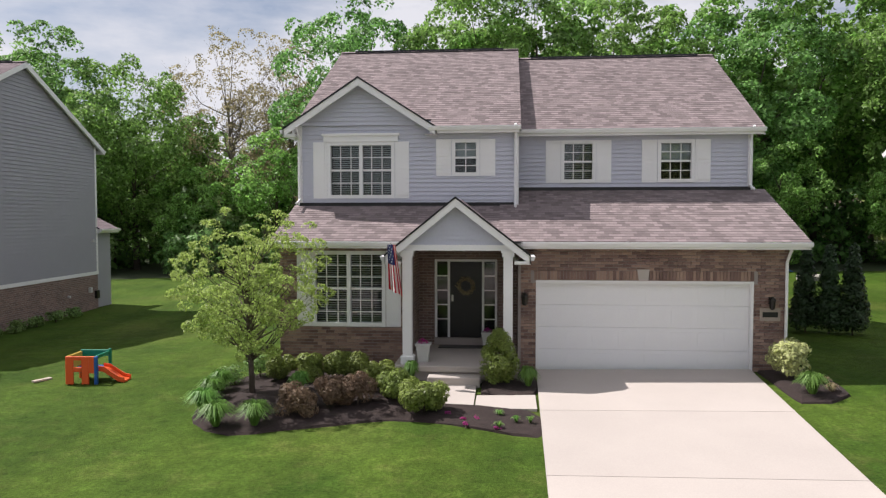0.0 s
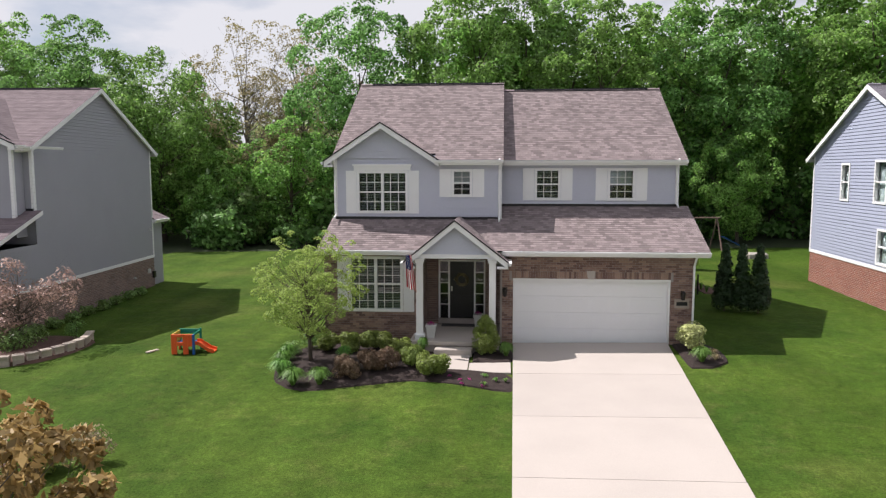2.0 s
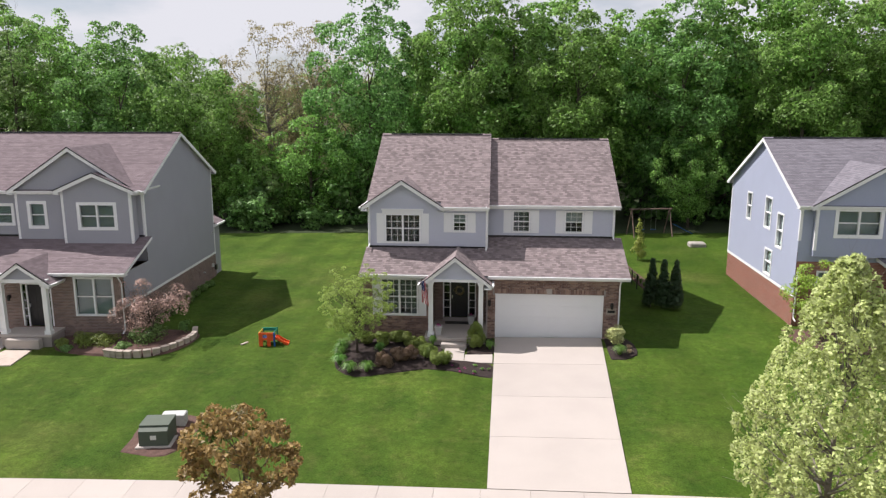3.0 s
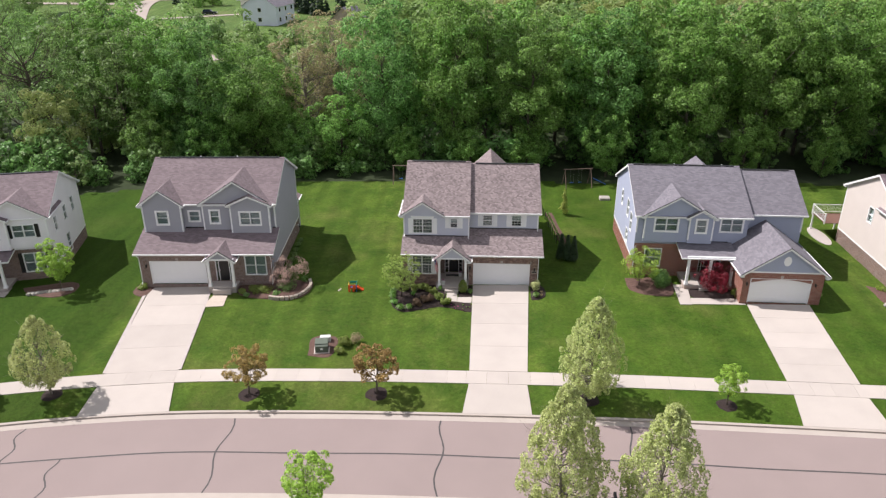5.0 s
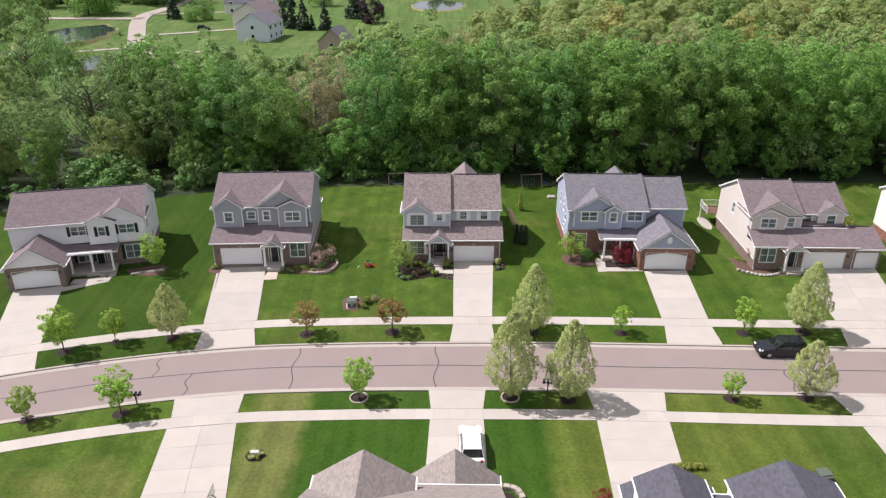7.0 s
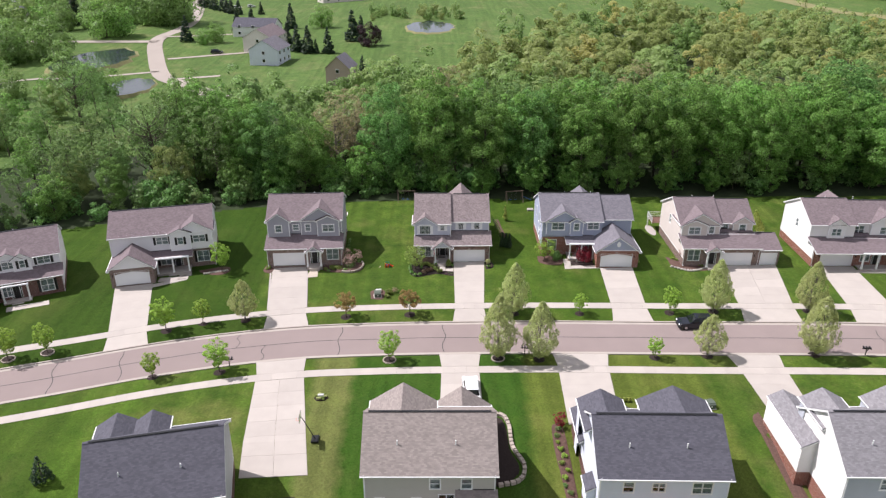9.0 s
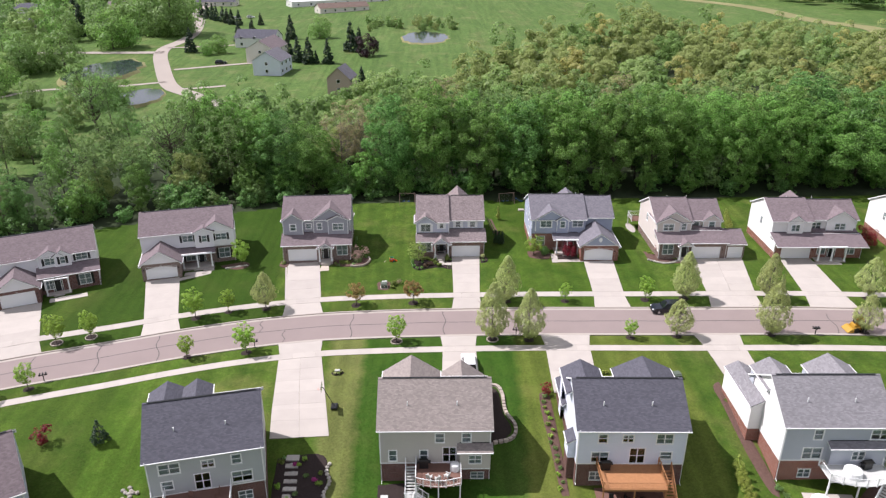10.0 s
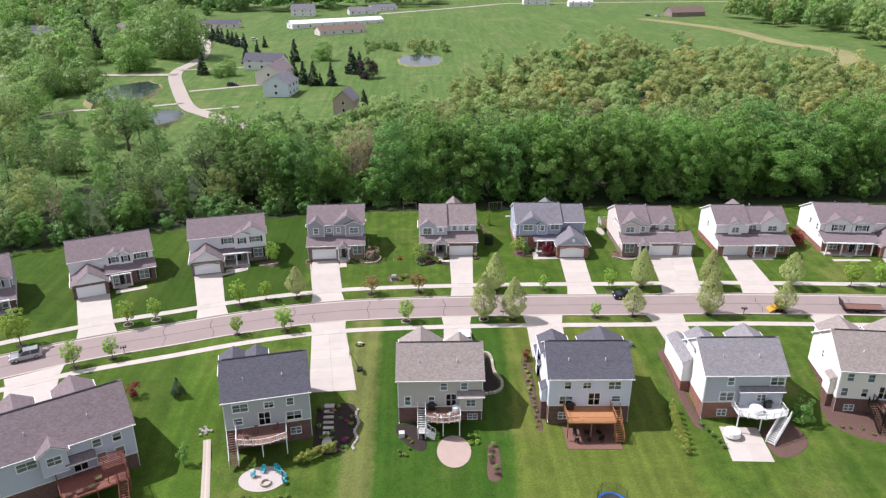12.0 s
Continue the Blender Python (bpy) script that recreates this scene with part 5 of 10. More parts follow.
pearl = row_house("two-storey pearl house with dark shutters, garage wing in front", -50.4, 9.8, 13.3, 15.3, S_PEARL, M["brick_brown"], R_MAUVE, (0.85, 5.7), 4.5, set_y=0.05, depth=9.9, eave=6.3, porch=(6.6, 11.4, "shed"), porch_long=True, porch_out=2.2, low_roof=(5.7, 11.8), arch_door=True,
          gables=((9.9, 15.3, 0.35, 0.3, (1.8, 2, 0.65)), (8.9, 12.0, 0.7, 0.22, (0.8, 1, 0.0))), upper=((6.8, 8.5, 4.35, 5.5, 2),), lower=((12.6, 14.4, 0.8, 2.6, 2), (7.0, 8.6, 0.8, 2.5, 2)),
          right=((1.3, 2.2, 4.0, 5.4), (4.4, 5.2, 4.0, 5.4), (6.9, 7.7, 4.0, 5.4), (3.9, 4.8, 0.9, 2.7)), shutter="black", z=-0.7)
row_house("two-storey dark red brick house with pearl gables, garage in front", -70.0, 0.9, 23.5, 15.2, S_PEARL, M["brick_dark"], R_MAUVE, (0.85, 5.7), 2.6, depth=12.2, porch=(7.2, 10.6, "shed"), porch_long=False,
          gables=((6.6, 10.2, 0.3, 0.28, (1.7, 2)), (9.0, 11.4, 0.5, 0.36, (0.7, 1))), upper=((12.2, 13.9, 4.35, 5.5, 2),), lower=((7.0, 8.4, 0.8, 2.6, 2), (12.2, 13.9, 0.8, 2.6, 2)), low_mat=M["brick_dark"],
          shutter="black", z=-1.25)
row_house("two-storey grey-blue house with dark porch and front gable", -90.0, -11.0, 27.0, 14.0, S_GREY, M["brick_dark"], R_MAUVE, (0.85, 5.7), 3.0, porch=(7.2, 13.0, "shed"), porch_long=True,
          gables=((9.0, 13.6, 0.4, 0.34, (1.8, 2)),), upper=((6.6, 8.2, 4.35, 5.5, 2),), lower=((10.8, 12.6, 0.8, 2.5, 2),), shutter="black", z=-1.6)
beige = row_house("two-storey beige house with brown brick front and three garage bays", 37.8, 13.1, -1.0, 11.75, siding("siding_greige", (0.6, 0.54, 0.5)), M["brick_brown"], R_MAUVE, (5.9, 10.7, (12.1, 14.6)), wing=3.2, set_y=3.0, depth=13.5, porch=(3.4, 5.5, "gable"),
          gables=((0.05, 6.15, 0.25, 0.3, (0.8, 1, 1.75)), (0.05, 4.1, 0.55, 0.22, (1.75, 2)), (8.5, 11.6, 0.4, 0.32, (1.0, 1))), upper=((6.7, 7.9, 4.6, 5.6, 1),), lower=((0.7, 2.5, 0.9, 2.7, 2),), split=6.2,
          left=((8.0, 8.8, 3.9, 5.3),), z=0.75)
row_house("two-storey off-white house with brown shingle roof and shaded porch", 57.6, 12.1, -2.0, 15.0, S_WHITE, M["brick_red"], R_MAUVE, (1.3, 6.2), depth=12.0, eave=6.3, porch=(7.0, 11.6, "shed"), porch_long=True,
          gables=((2.6, 5.2, 0.3, 0.36, (1.4, 2)), (9.6, 14.3, 0.5, 0.32, (1.8, 2))), upper=((7.2, 8.8, 4.35, 5.5, 2),), lower=((12.2, 13.8, 0.9, 2.6, 2), (7.4, 8.8, 0.9, 2.4, 1)), left=((6.5, 7.2, 3.9, 5.2),), rear=(5.0, 9.5, 7.9), split=6.8, z=1.05)
row_house("two-storey white-sided house with a long columned porch", 79.2, 9.6, -6.0, 17.5, S_WHITE, M["brick_red"], R_MAUVE, (11.6, 16.4), 2.4, porch=(0.4, 9.6, "shed"), porch_long=True,
          gables=((1.0, 6.2, 0.3, 0.26, (1.8, 2)), (6.4, 10.4, 0.3, 0.26, (1.8, 2))), upper=((5.0, 6.2, 4.35, 5.5, 2),), lower=((1.6, 3.2, 0.9, 2.4, 2), (6.9, 8.5, 0.9, 2.4, 2)),
          left=((3.0, 3.8, 3.9, 5.3), (6.5, 7.3, 3.9, 5.3)), shutter="black", split=11.0, z=1.4)
row_house("two-storey beige house at the end of the row", 100.5, 7.4, -6.0, 14.5, S_BEIGE, M["brick_brown"], R_MAUVE, (8.6, 13.4), porch=(5.8, 8.0, "gable"),
          gables=((0.05, 4.4, 0.4, 0.34, (1.75, 2)),), upper=((6.6, 7.9, 4.4, 5.5, 2),), lower=((0.7, 2.5, 0.9, 2.7, 2),), z=1.6)


# ---- houses south of the street, seen from their gardens ----
def rail(parent, pts, z0, mat, h=0.95, gap=0.14, post=0.05):
    """Deck railing along pts: posts, top and bottom rail, thin balusters."""
    for i, (a, b) in enumerate(zip(pts, pts[1:])):
        a, b = Vector(a), Vector(b)
        g = Geo()
        d = (b - a).normalized()
        s = Vector((-d.y, d.x, 0)).normalized() * 0.03
        for z in (0.12, h - 0.06):
            o = Vector((0, 0, z))
            u = Vector((0, 0, 0.05))
            g.hexa([a + o - s, b + o - s, b + o + s, a + o + s], [a + o + u - s, b + o + u - s, b + o + u + s, a + o + u + s])
        n = max(1, int((b - a).length / gap))
        for k in range(1, n):
            p = a.lerp(b, k / n)
            g.tube(p + Vector((0, 0, 0.12)), p + Vector((0, 0, h - 0.04)), 0.014, 0.014, 4, False)
        part("railing", g, M[mat], parent)
    for p in pts:
        g = Geo().box(p[0] - post, p[0] + post, p[1] - post, p[1] + post, p[2] - 0.1, p[2] + h + 0.06)
        part("post", g, M[mat], parent)


def flight(d, a, dirv, width, steps, boards, rails):
    """A straight flight of stairs under the deck d, from a down along dirv; returns its foot."""
    run = 0.27
    sidev = Vector((-dirv.y, dirv.x, 0)) * (width / 2)
    for i in range(steps):
        p = a + dirv * run * i - Vector((0, 0, 0.19 * (i + 1)))
        q = p + dirv * (run + 0.02)
        u = Vector((0, 0, 0.04))
        g = Geo().hexa([p - sidev, q - sidev, q + sidev, p + sidev], [p - sidev + u, q - sidev + u, q + sidev + u, p + sidev + u])
        part("tread", g, M[boards], d)
    end = a + dirv * run * steps - Vector((0, 0, 0.19 * steps))
    for s in (-1, 1):
        p, q = a + sidev * s, end + sidev * s
        o, u, w = Vector((0, 0, -0.28)), Vector((0, 0, 0.06)), dirv.cross(Vector((0, 0, 1))) * 0.03
        g = Geo().hexa([p + o - w, q + o - w, q + o + w, p + o + w], [p + u - w, q + u - w, q + u + w, p + u + w])
        part("stringer", g, M[rails], d)
        rail(d, [tuple(p), tuple(p.lerp(q, 0.5)), tuple(q)], 0, rails)
    return end


def deck(label, root, x0, x1, y0, y1, z, boards, rails, stairs, ground=0.0, bow=0.0, landing=0, treads=""):
    """A raised deck against the rear wall (y1), with posts, railing and a flight of stairs. In the house's metres, placed as a thing."""
    d = thing("deck", label, "deck")
    d.matrix_basis = root.matrix_basis.copy()
    front = [(x0, y0)] + [(x0 + (x1 - x0) * i / 6, y0 - bow * math.sin(math.pi * i / 6)) for i in range(1, 6)] + [(x1, y0)] if bow else [(x0, y0), (x1, y0)]
    n = int((y1 - y0) / 0.145)
    for i in range(n):
        a = y0 + (y1 - y0) * i / n
        g = Geo().box(x0, x1, a, a + (y1 - y0) / n - 0.008, z - 0.035, z)
        part("board", g, M[boards], d)
    if bow:
        g = Geo().prism([(p[0], p[1]) for p in front], 2, z - 0.035, z - 0.001)
        part("bowed_front", g, M[boards], d)
    g = Geo().box(x0, x1, y0 + 0.01, y0 + 0.05, z - 0.25, z - 0.036)
    part("rim_joist", g, M[rails], d)
    for px in (x0 + 0.1, (x0 + x1) / 2, x1 - 0.1):
        g = Geo().box(px - 0.07, px + 0.07, y0 + 0.06, y0 + 0.2, ground, z - 0.04)
        part("support_post", g, M[rails], d)
    pts = [(x0, y1, z)] + [(p[0], p[1], z) for p in front] + [(x1, y1, z)]
    sx, dx, dy, width = stairs
    # the flight: from the deck's edge down along dx, dy
    rail(d, pts, z, rails)
    steps = max(3, int((z - ground) / 0.19))
    dirv = Vector((dx, dy, 0)).normalized()
    end = flight(d, Vector((sx[0], sx[1], z)), dirv, width, landing or steps, treads or boards, rails)
    if landing:
        half, mid = width / 2, end + dirv * width / 2
        part("landing", Geo().box(mid.x - half, mid.x + half, mid.y - half, mid.y + half, end.z - 0.05, end.z), M[treads or boards], d)
        rail(d, [(mid.x - half, mid.y + half, end.z), (mid.x - half, mid.y - half, end.z), (mid.x + half, mid.y - half, end.z)], 0, rails)
        for px in (mid.x - half + 0.06, mid.x + half - 0.06):
            part("support_post", Geo().box(px - 0.05, px + 0.05, mid.y - half + 0.02, mid.y - half + 0.12, ground - 0.3, end.z - 0.05), M[rails], d)
        flight(d, mid + Vector((half, 0, 0)), Vector((1, -0.12, 0)).normalized(), width, steps - landing, treads or boards, rails)
    return d


def south_house(label, x, y, rz, W, sid, brick, roof, gables, windows, slider, bump=None, D=10.4, left=(), garage=None, z=None, lower=(), split=None, course=0.2, side_wing=None, rear_gable=None, canopy=None, side_sid=None):
    """Walk-out house: basement of brick, two floors of siding. x along the rear wall, y towards the street."""
    h = House(label, x, y, rz, roof, z=z)
    B, E = 2.75, 7.55

    def floor_z(w0, w1):
        m, half = B + ((w0 + w1) / 2 - 2.45) * 0.774, (w1 - w0) * 0.475
        return m - half, m + half
    zr = E + D / 2 * 0.65
    ba = Block(h, 0, W, 0, D, -0.6, B, brick, "fblr", 0)
    for s0, s1, w0, w1 in lower:
        ba.window("f", s0, s1, w0, w1, 2, (1, 1))
    ba.done()
    side_sid = side_sid or sid
    up = Block(h, 0, W, 0, D, B, E, sid, "fb", course)
    ends = Block(h, 0, W, 0, D, B, E, side_sid, "lr", course, {"l": (D / 2, zr - 0.02), "r": (D / 2, zr - 0.02)})
    for s0, s1, w0, w1, n in windows:
        up.window("f", s0, s1, *floor_z(w0, w1), n, (1, 1), blind="half" if (s0 * 7) % 2 > 1 else "shade", wide=0.11)
    a, b = slider
    up.window("f", a, b, B + 0.1, B + 2.1, 2, (1, 1), blind=None)
    for s0, s1, w0, w1 in left:
        ends.window("l", s0, s1, *floor_z(w0, w1), 1, (1, 1))
    up.done()
    ends.done()
    h.band(0, W, 0, D, B - 0.06, 0.14, "fblr")
    h.gable_along(0, W, 0, D, E, zr, 0.3, 0.36)
    for cx, cy, sx, sy in ((0, 0, 1, 1), (W, 0, -1, 1), (0, D, 1, -1), (W, D, -1, -1)):
        h.corner(cx, cy, B + 0.1, E - 0.05, sx, sy)
    h.downspout(0.08, -0.02, 0.1, E - 0.1)
    h.downspout(W - 0.08, -0.02, 0.1, E - 0.1)
    # street side: gables and garage, seen over the ridge
    for a, b, out, low, top in gables:
        fb = Block(h, a + 0.2, b - 0.2, D - 0.9, D + out, B - 0.2, low + 0.1, sid, "lrb", course, {"b": ((a + b) / 2, top - 0.1)})
        fb.done()
        h.gable_out(a, b, D / 2, D + out + 0.2, low, top, 0.0, 0.0)
    if garage:
        a, b, out, gable_top = garage
        gb = Block(h, a, b, D, D + out, 1.2, 5.05, brick, "lrb", 0)
        h.garage_door(gb, a + 0.7, b - 0.7, 2.3, 4.45, "b")
        gb.done()
        h.gable_out(a, b, D - 2.0, D + out + 0.25, 5.05, gable_top, 0.0, 0.3)
        gt = Block(h, a, b, D + out - 0.3, D + out, 5.0, 5.05, sid, "b", course, {"b": ((a + b) / 2, gable_top - 0.06)})
        gt.done()
    if bump:
        a, b, out, top = bump
        bb = Block(h, a, b, -out, 0.1, B, top, sid, "flr", course)
        bb.window("f", (a + b) / 2 - 0.65, (a + b) / 2 + 0.65, 3.35, 4.45, 2, (1, 1))
        bb.done()
        h.shed(a, b, -out - 0.3, 0.02, top + 0.02, top + 0.02 + (out + 0.3) * 0.36, 0.28)
        g = Geo().box(a, b, -out, 0, B - 0.2, B)
        part("bay_floor", g, M["white"], h.root)
    if side_wing:
        y0, y1, out, top = side_wing
        pk = top + min(1.6, out * 0.55)
        wb = Block(h, -out, 0.0, y0, y1, -0.6, B, brick, "fbl", 0)
        wb.done()
        sw = Block(h, -out, 0.0, y0, y1, B, top, side_sid, "fbl", course, {"f": (-0.02, pk - 0.06), "b": (-0.02, pk - 0.06)})
        sw.done()
        h.gable_out(-out, out, y0, y1, top, pk, 0.2, 0.2)
    if rear_gable:
        a, b, out = rear_gable
        pk = E + (b - a) * 0.3
        rg = Block(h, a, b, -out, 0.1, B + 1.6, E, sid, "flr", course, {"f": ((a + b) / 2, pk - 0.06)})
        rg.window("f", (a + b) / 2 - 0.8, (a + b) / 2 + 0.8, 5.6, 6.75, 2, (1, 1))
        rg.done()
        part("bay_floor", Geo().box(a, b, -out, 0, B + 1.45, B + 1.6), M["white"], h.root)
        h.gable_out(a, b, -out, D * 0.35, E, pk, 0.25, 0.3)
    if canopy:
        a, b = canopy
        cb = Block(h, a + 0.3, b - 0.3, -0.9, 0.1, B, 5.0, sid, "lr", course)
        cb.done()
        h.shed(a, b, -1.3, 0.02, 5.0, 5.5, 0.1)
    for i in range(2):
        g = Geo().tube((W * (0.25 + 0.45 * i), D * 0.22, E + 1.0), (W * (0.25 + 0.45 * i), D * 0.22, E + 1.85), 0.06, 0.06, 8)
        part("vent_pipe", g, M["white"], h.root)
    h.finish()
    return h


S_MIST = siding("siding_mist_green", (0.4, 0.415, 0.42))
S_TAUPE = siding("siding_taupe", (0.48, 0.45, 0.41))
S_ICE = siding("siding_ice_blue", (0.64, 0.67, 0.76))
S_SLATE = siding("siding_slate_blue", (0.42, 0.44, 0.49))
S_LILAC = siding("siding_lilac_grey", (0.47, 0.49, 0.57))
S_IVORY = siding("siding_ivory", (0.76, 0.72, 0.66))

SB = south_house("taupe-sided house with walk-out brick basement and tan shingle roof", -7.9, -37.0, -0.8, 12.1, S_TAUPE, M["brick_dark"], R_TAN,
                 ((-0.1, 6.7, -0.4, 8.5, 10.75),), ((1.0, 1.8, 3.0, 4.5, 1), (4.4, 5.2, 3.0, 4.5, 1), (6.1, 7.0, 6.2, 7.4, 1), (9.0, 9.9, 6.2, 7.4, 1)), (6.9, 8.3), (8.7, 12.05, 0.9, 5.0),
                 D=9.6, z=-3.1, garage=(6.3, 12.3, 3.8, 7.3), lower=((10.0, 11.4, 0.5, 1.4),), left=((3, 3.8, 6, 7.4),))
SC = south_house("ice-blue house with walk-out brick basement and slate roof", 13.4, -38.5, -1.8, 11.6, S_ICE, M["brick_dark"], R_SLATE,
                 ((-0.7, 3.9, 0.3, 8.45, 9.7), (5.4, 12.4, 0.6, 8.2, 9.95)), ((1.6, 3.4, 2.9, 4.3, 2), (2.2, 3.1, 6.2, 7.4, 1), (4.8, 5.9, 6.3, 7.3, 2), (8.4, 10.1, 6.1, 7.4, 2), (9.0, 10.2, 3.4, 4.4, 1)), (5.7, 7.3),
                 D=9.5, z=-2.35, garage=(-0.3, 5.6, 3.4, 6.6), lower=((1.6, 2.9, 0.5, 1.6),), left=((1.5, 2.2, 3, 4.4),), side_wing=(1.0, 3.0, 0.8, 4.9))
SD = south_house("slate-blue house with white sunlit gable wall and red brick basement", 35.5, -38.8, -1.5, 11.4, S_SLATE, M["brick_red"], R_ASH,
                 ((-0.3, 3.9, 0.2, 8.45, 9.65), (6.0, 11.6, 0.6, 8.3, 9.9)), ((2.4, 4.4, 2.9, 4.4, 2), (3.2, 4.1, 6.2, 7.5, 1), (9.3, 11.2, 6.2, 7.5, 2)), (6.9, 8.6), (5.0, 11.0, 0.7, 5.0),
                 D=9.5, z=-2.1, lower=((2.4, 3.7, 0.4, 1.5),), left=((6.5, 7.2, 6.2, 7.6),), side_wing=(5.4, 13.6, 1.35, 6.0), side_sid=S_WHITE)
SE = south_house("ivory house with walk-out basement of dark brick", 55.0, -38.6, -8.0, 14.0, S_IVORY, M["brick_dark"], R_TAN,
                 ((-0.1, 6.4, 0.4, 8.5, 10.3), (7.0, 13.2, 0.4, 8.5, 10.3)), ((1.0, 1.9, 6.2, 7.5, 1), (3.8, 4.7, 6.2, 7.5, 1), (0.6, 1.5, 3.0, 4.4, 1), (3.4, 4.2, 3.0, 4.4, 1), (8.0, 9.6, 3.0, 4.4, 2)), (5.7, 7.2),
                 D=10.6, z=-1.9, garage=(6.5, 13.0, 4.0, 6.8), lower=((1.5, 2.8, 0.6, 1.6),), left=((6.0, 6.7, 6.2, 7.4),), side_wing=(0.8, 3.0, 0.8, 5.3))
SA = south_house("mist-green house with walk-out brick basement and slate roof", -31.2, -41.9, 11.8, 11.5, S_MIST, M["brick_dark"], R_SLATE,
                 ((-0.6, 3.6, 0.3, 8.4, 9.7), (3.1, 6.4, 0.0, 8.7, 9.75)), ((1.2, 3.2, 6.0, 7.3, 2), (5.4, 6.6, 6.1, 7.1, 2), (8.4, 9.3, 6.1, 7.3, 1), (1.2, 2.3, 3.4, 4.5, 1), (8.2, 10.2, 3.0, 4.4, 2)), (4.5, 6.0),
                 D=10.2, z=-2.85, lower=((8.6, 10.0, 0.6, 1.7),))
SO = south_house("grey-blue house with walk-out basement and brown shingle roof", -56.0, -52.6, 31.5, 16.0, S_LILAC, M["brick_dark"], R_MAUVE,
                 ((1.0, 6.0, 0.6, 8.6, 10.1), (8.0, 13.4, 0.8, 8.6, 10.3)), ((2.4, 4.6, 6.1, 7.3, 2), (11.0, 12.0, 6.2, 7.4, 1), (13.4, 14.4, 6.2, 7.4, 1), (11.2, 12.3, 3.0, 4.5, 1), (13.4, 14.5, 3.0, 4.5, 1)), (8.4, 10.0), D=10.8, z=-4.15, rear_gable=(4.9, 8.0, 1.0), canopy=(7.6, 11.0))
south_house("ivory house at the row's end with shingle roof", 75.0, -41.0, -9.0, 13.0, S_TAUPE, M["brick_dark"], R_TAN,
            ((0.6, 6.4, 1.2, 8.3, 9.7),), ((1.0, 1.8, 3.0, 4.5, 1), (6.1, 7.0, 6.2, 7.4, 1)), (6.9, 8.3))


# ---- pavements, driveways, walks ----
def pavement(name, d0, d1):
    ob = thing(name, "pale concrete pavement with joints along the street", "pavement", kind="structure")
    for k in range(street_index(-100), street_index(108)):
        c = [CEN[k] + NOR[k] * d0, CEN[k + 1] + NOR[k + 1] * d0, CEN[k + 1] + NOR[k + 1] * d1, CEN[k] + NOR[k] * d1]
        m = sum(c) / 4
        c = [tuple(p + (m - p) / np.linalg.norm(m - p) * 0.006) for p in c]
        q = Geo()
        slab_quad(q, c if d0 < d1 else c[::-1], 1, 1, 0.045)
        part("panel", q, M["concrete"], ob)


pavement("pavement_north", 7.4, 8.85)
pavement("pavement_south", -8.6, -7.1)


def to_street(p, q, d):
    """The point where the line p-q reaches the offset d from the street's middle."""
    p, q = Vector(p), Vector(q)
    lo, hi = 0.0, 1.0
    f0 = street_offset(p.x, p.y)[0] - d
    for _ in range(24):
        m = (lo + hi) / 2
        r = p.lerp(q, m)
        if (street_offset(r.x, r.y)[0] - d) * f0 > 0:
            lo = m
        else:
            hi = m
    return p.lerp(q, (lo + hi) / 2)


def driveway(label, gl, gr, cl, cr, panels=5, across=1, north=True):
    """From the garage (left gl, right gr) to the kerb (cl, cr), interrupted by the pavement."""
    s = 1 if north else -1
    far, near, kerb = (8.87, 7.38, 4.2) if north else (-8.62, -7.08, -4.2)
    a, b = to_street(gl, cl, far), to_street(gr, cr, far)
    c, d = to_street(gl, cl, near), to_street(gr, cr, near)
    e, f = to_street(gl, cl, kerb), to_street(gr, cr, kerb)
    w = (f - e).normalized() * 0.35
    paved("driveway", label, "driveway", (a, gl), (b, gr), panels, across)
    paved("driveway_apron", "pale concrete driveway apron beside the kerb", "driveway", (e - w, c), (f + w, d), 1)


driveway("pale concrete driveway, joints across", (1.94, 16.38), (6.9, 16.38), (1.66, -3.2), (5.55, -3.4), 4)
driveway("pale concrete driveway with brick-paved edge", (-27.0, 15.5), (-21.6, 15.8), (-24.3, -3.5), (-18.8, -3.4), 4)
driveway("pale concrete driveway with joints", (-49.9, 9.9), (-44.6, 11.2), (-44.2, -8), (-39.6, -6.5), 5)
driveway("pale concrete driveway with joints", (-69.6, 1.2), (-64.2, 3.4), (-62.0, -16), (-57, -13), 5)
driveway("pale concrete driveway with joints", (24.9, 13.2), (30.0, 13.1), (23.7, -4.5), (28.5, -5.0), 5)
driveway("wide pale concrete driveway", (43.6, 13.0), (52.5, 12.8), (41.4, -6), (48.2, -6.5), 5, 2)
driveway("pale concrete driveway with joints", (58.8, 12.0), (64.1, 11.8), (56.4, -7), (63.0, -7.6), 5)
driveway("pale concrete driveway with joints", (90.5, 8.2), (95.8, 7.6), (85.5, -10), (91.0, -10.6), 5)
driveway("pale concrete driveway with joints", (4.2, -20.9), (-0.7, -20.9), (4.3, -8.0), (-0.25, -8.0), 3, north=False)
driveway("pale concrete driveway in front of a side garage", (-14.4, -30.5), (-21.4, -30.8), (-18.4, -8.0), (-23.9, -8.0), 6, 2, north=False)
driveway("pale concrete driveway with joints", (19.2, -24.6), (13.4, -24.6), (20.7, -9.5), (14.3, -9.0), 4, north=False)
driveway("pale concrete driveway with joints", (40.9, -24.4), (36.2, -24.2), (42.1, -11), (36.2, -11), 4, north=False)
driveway("pale concrete driveway with joints", (67.6, -24.6), (62.0, -24.0), (70.0, -12.6), (64.9, -12.2), 4, north=False)
driveway("pale concrete driveway with joints", (-57.8, -36), (-63.6, -38.5), (-62.5, -21), (-69.5, -25.0), 5, north=False)
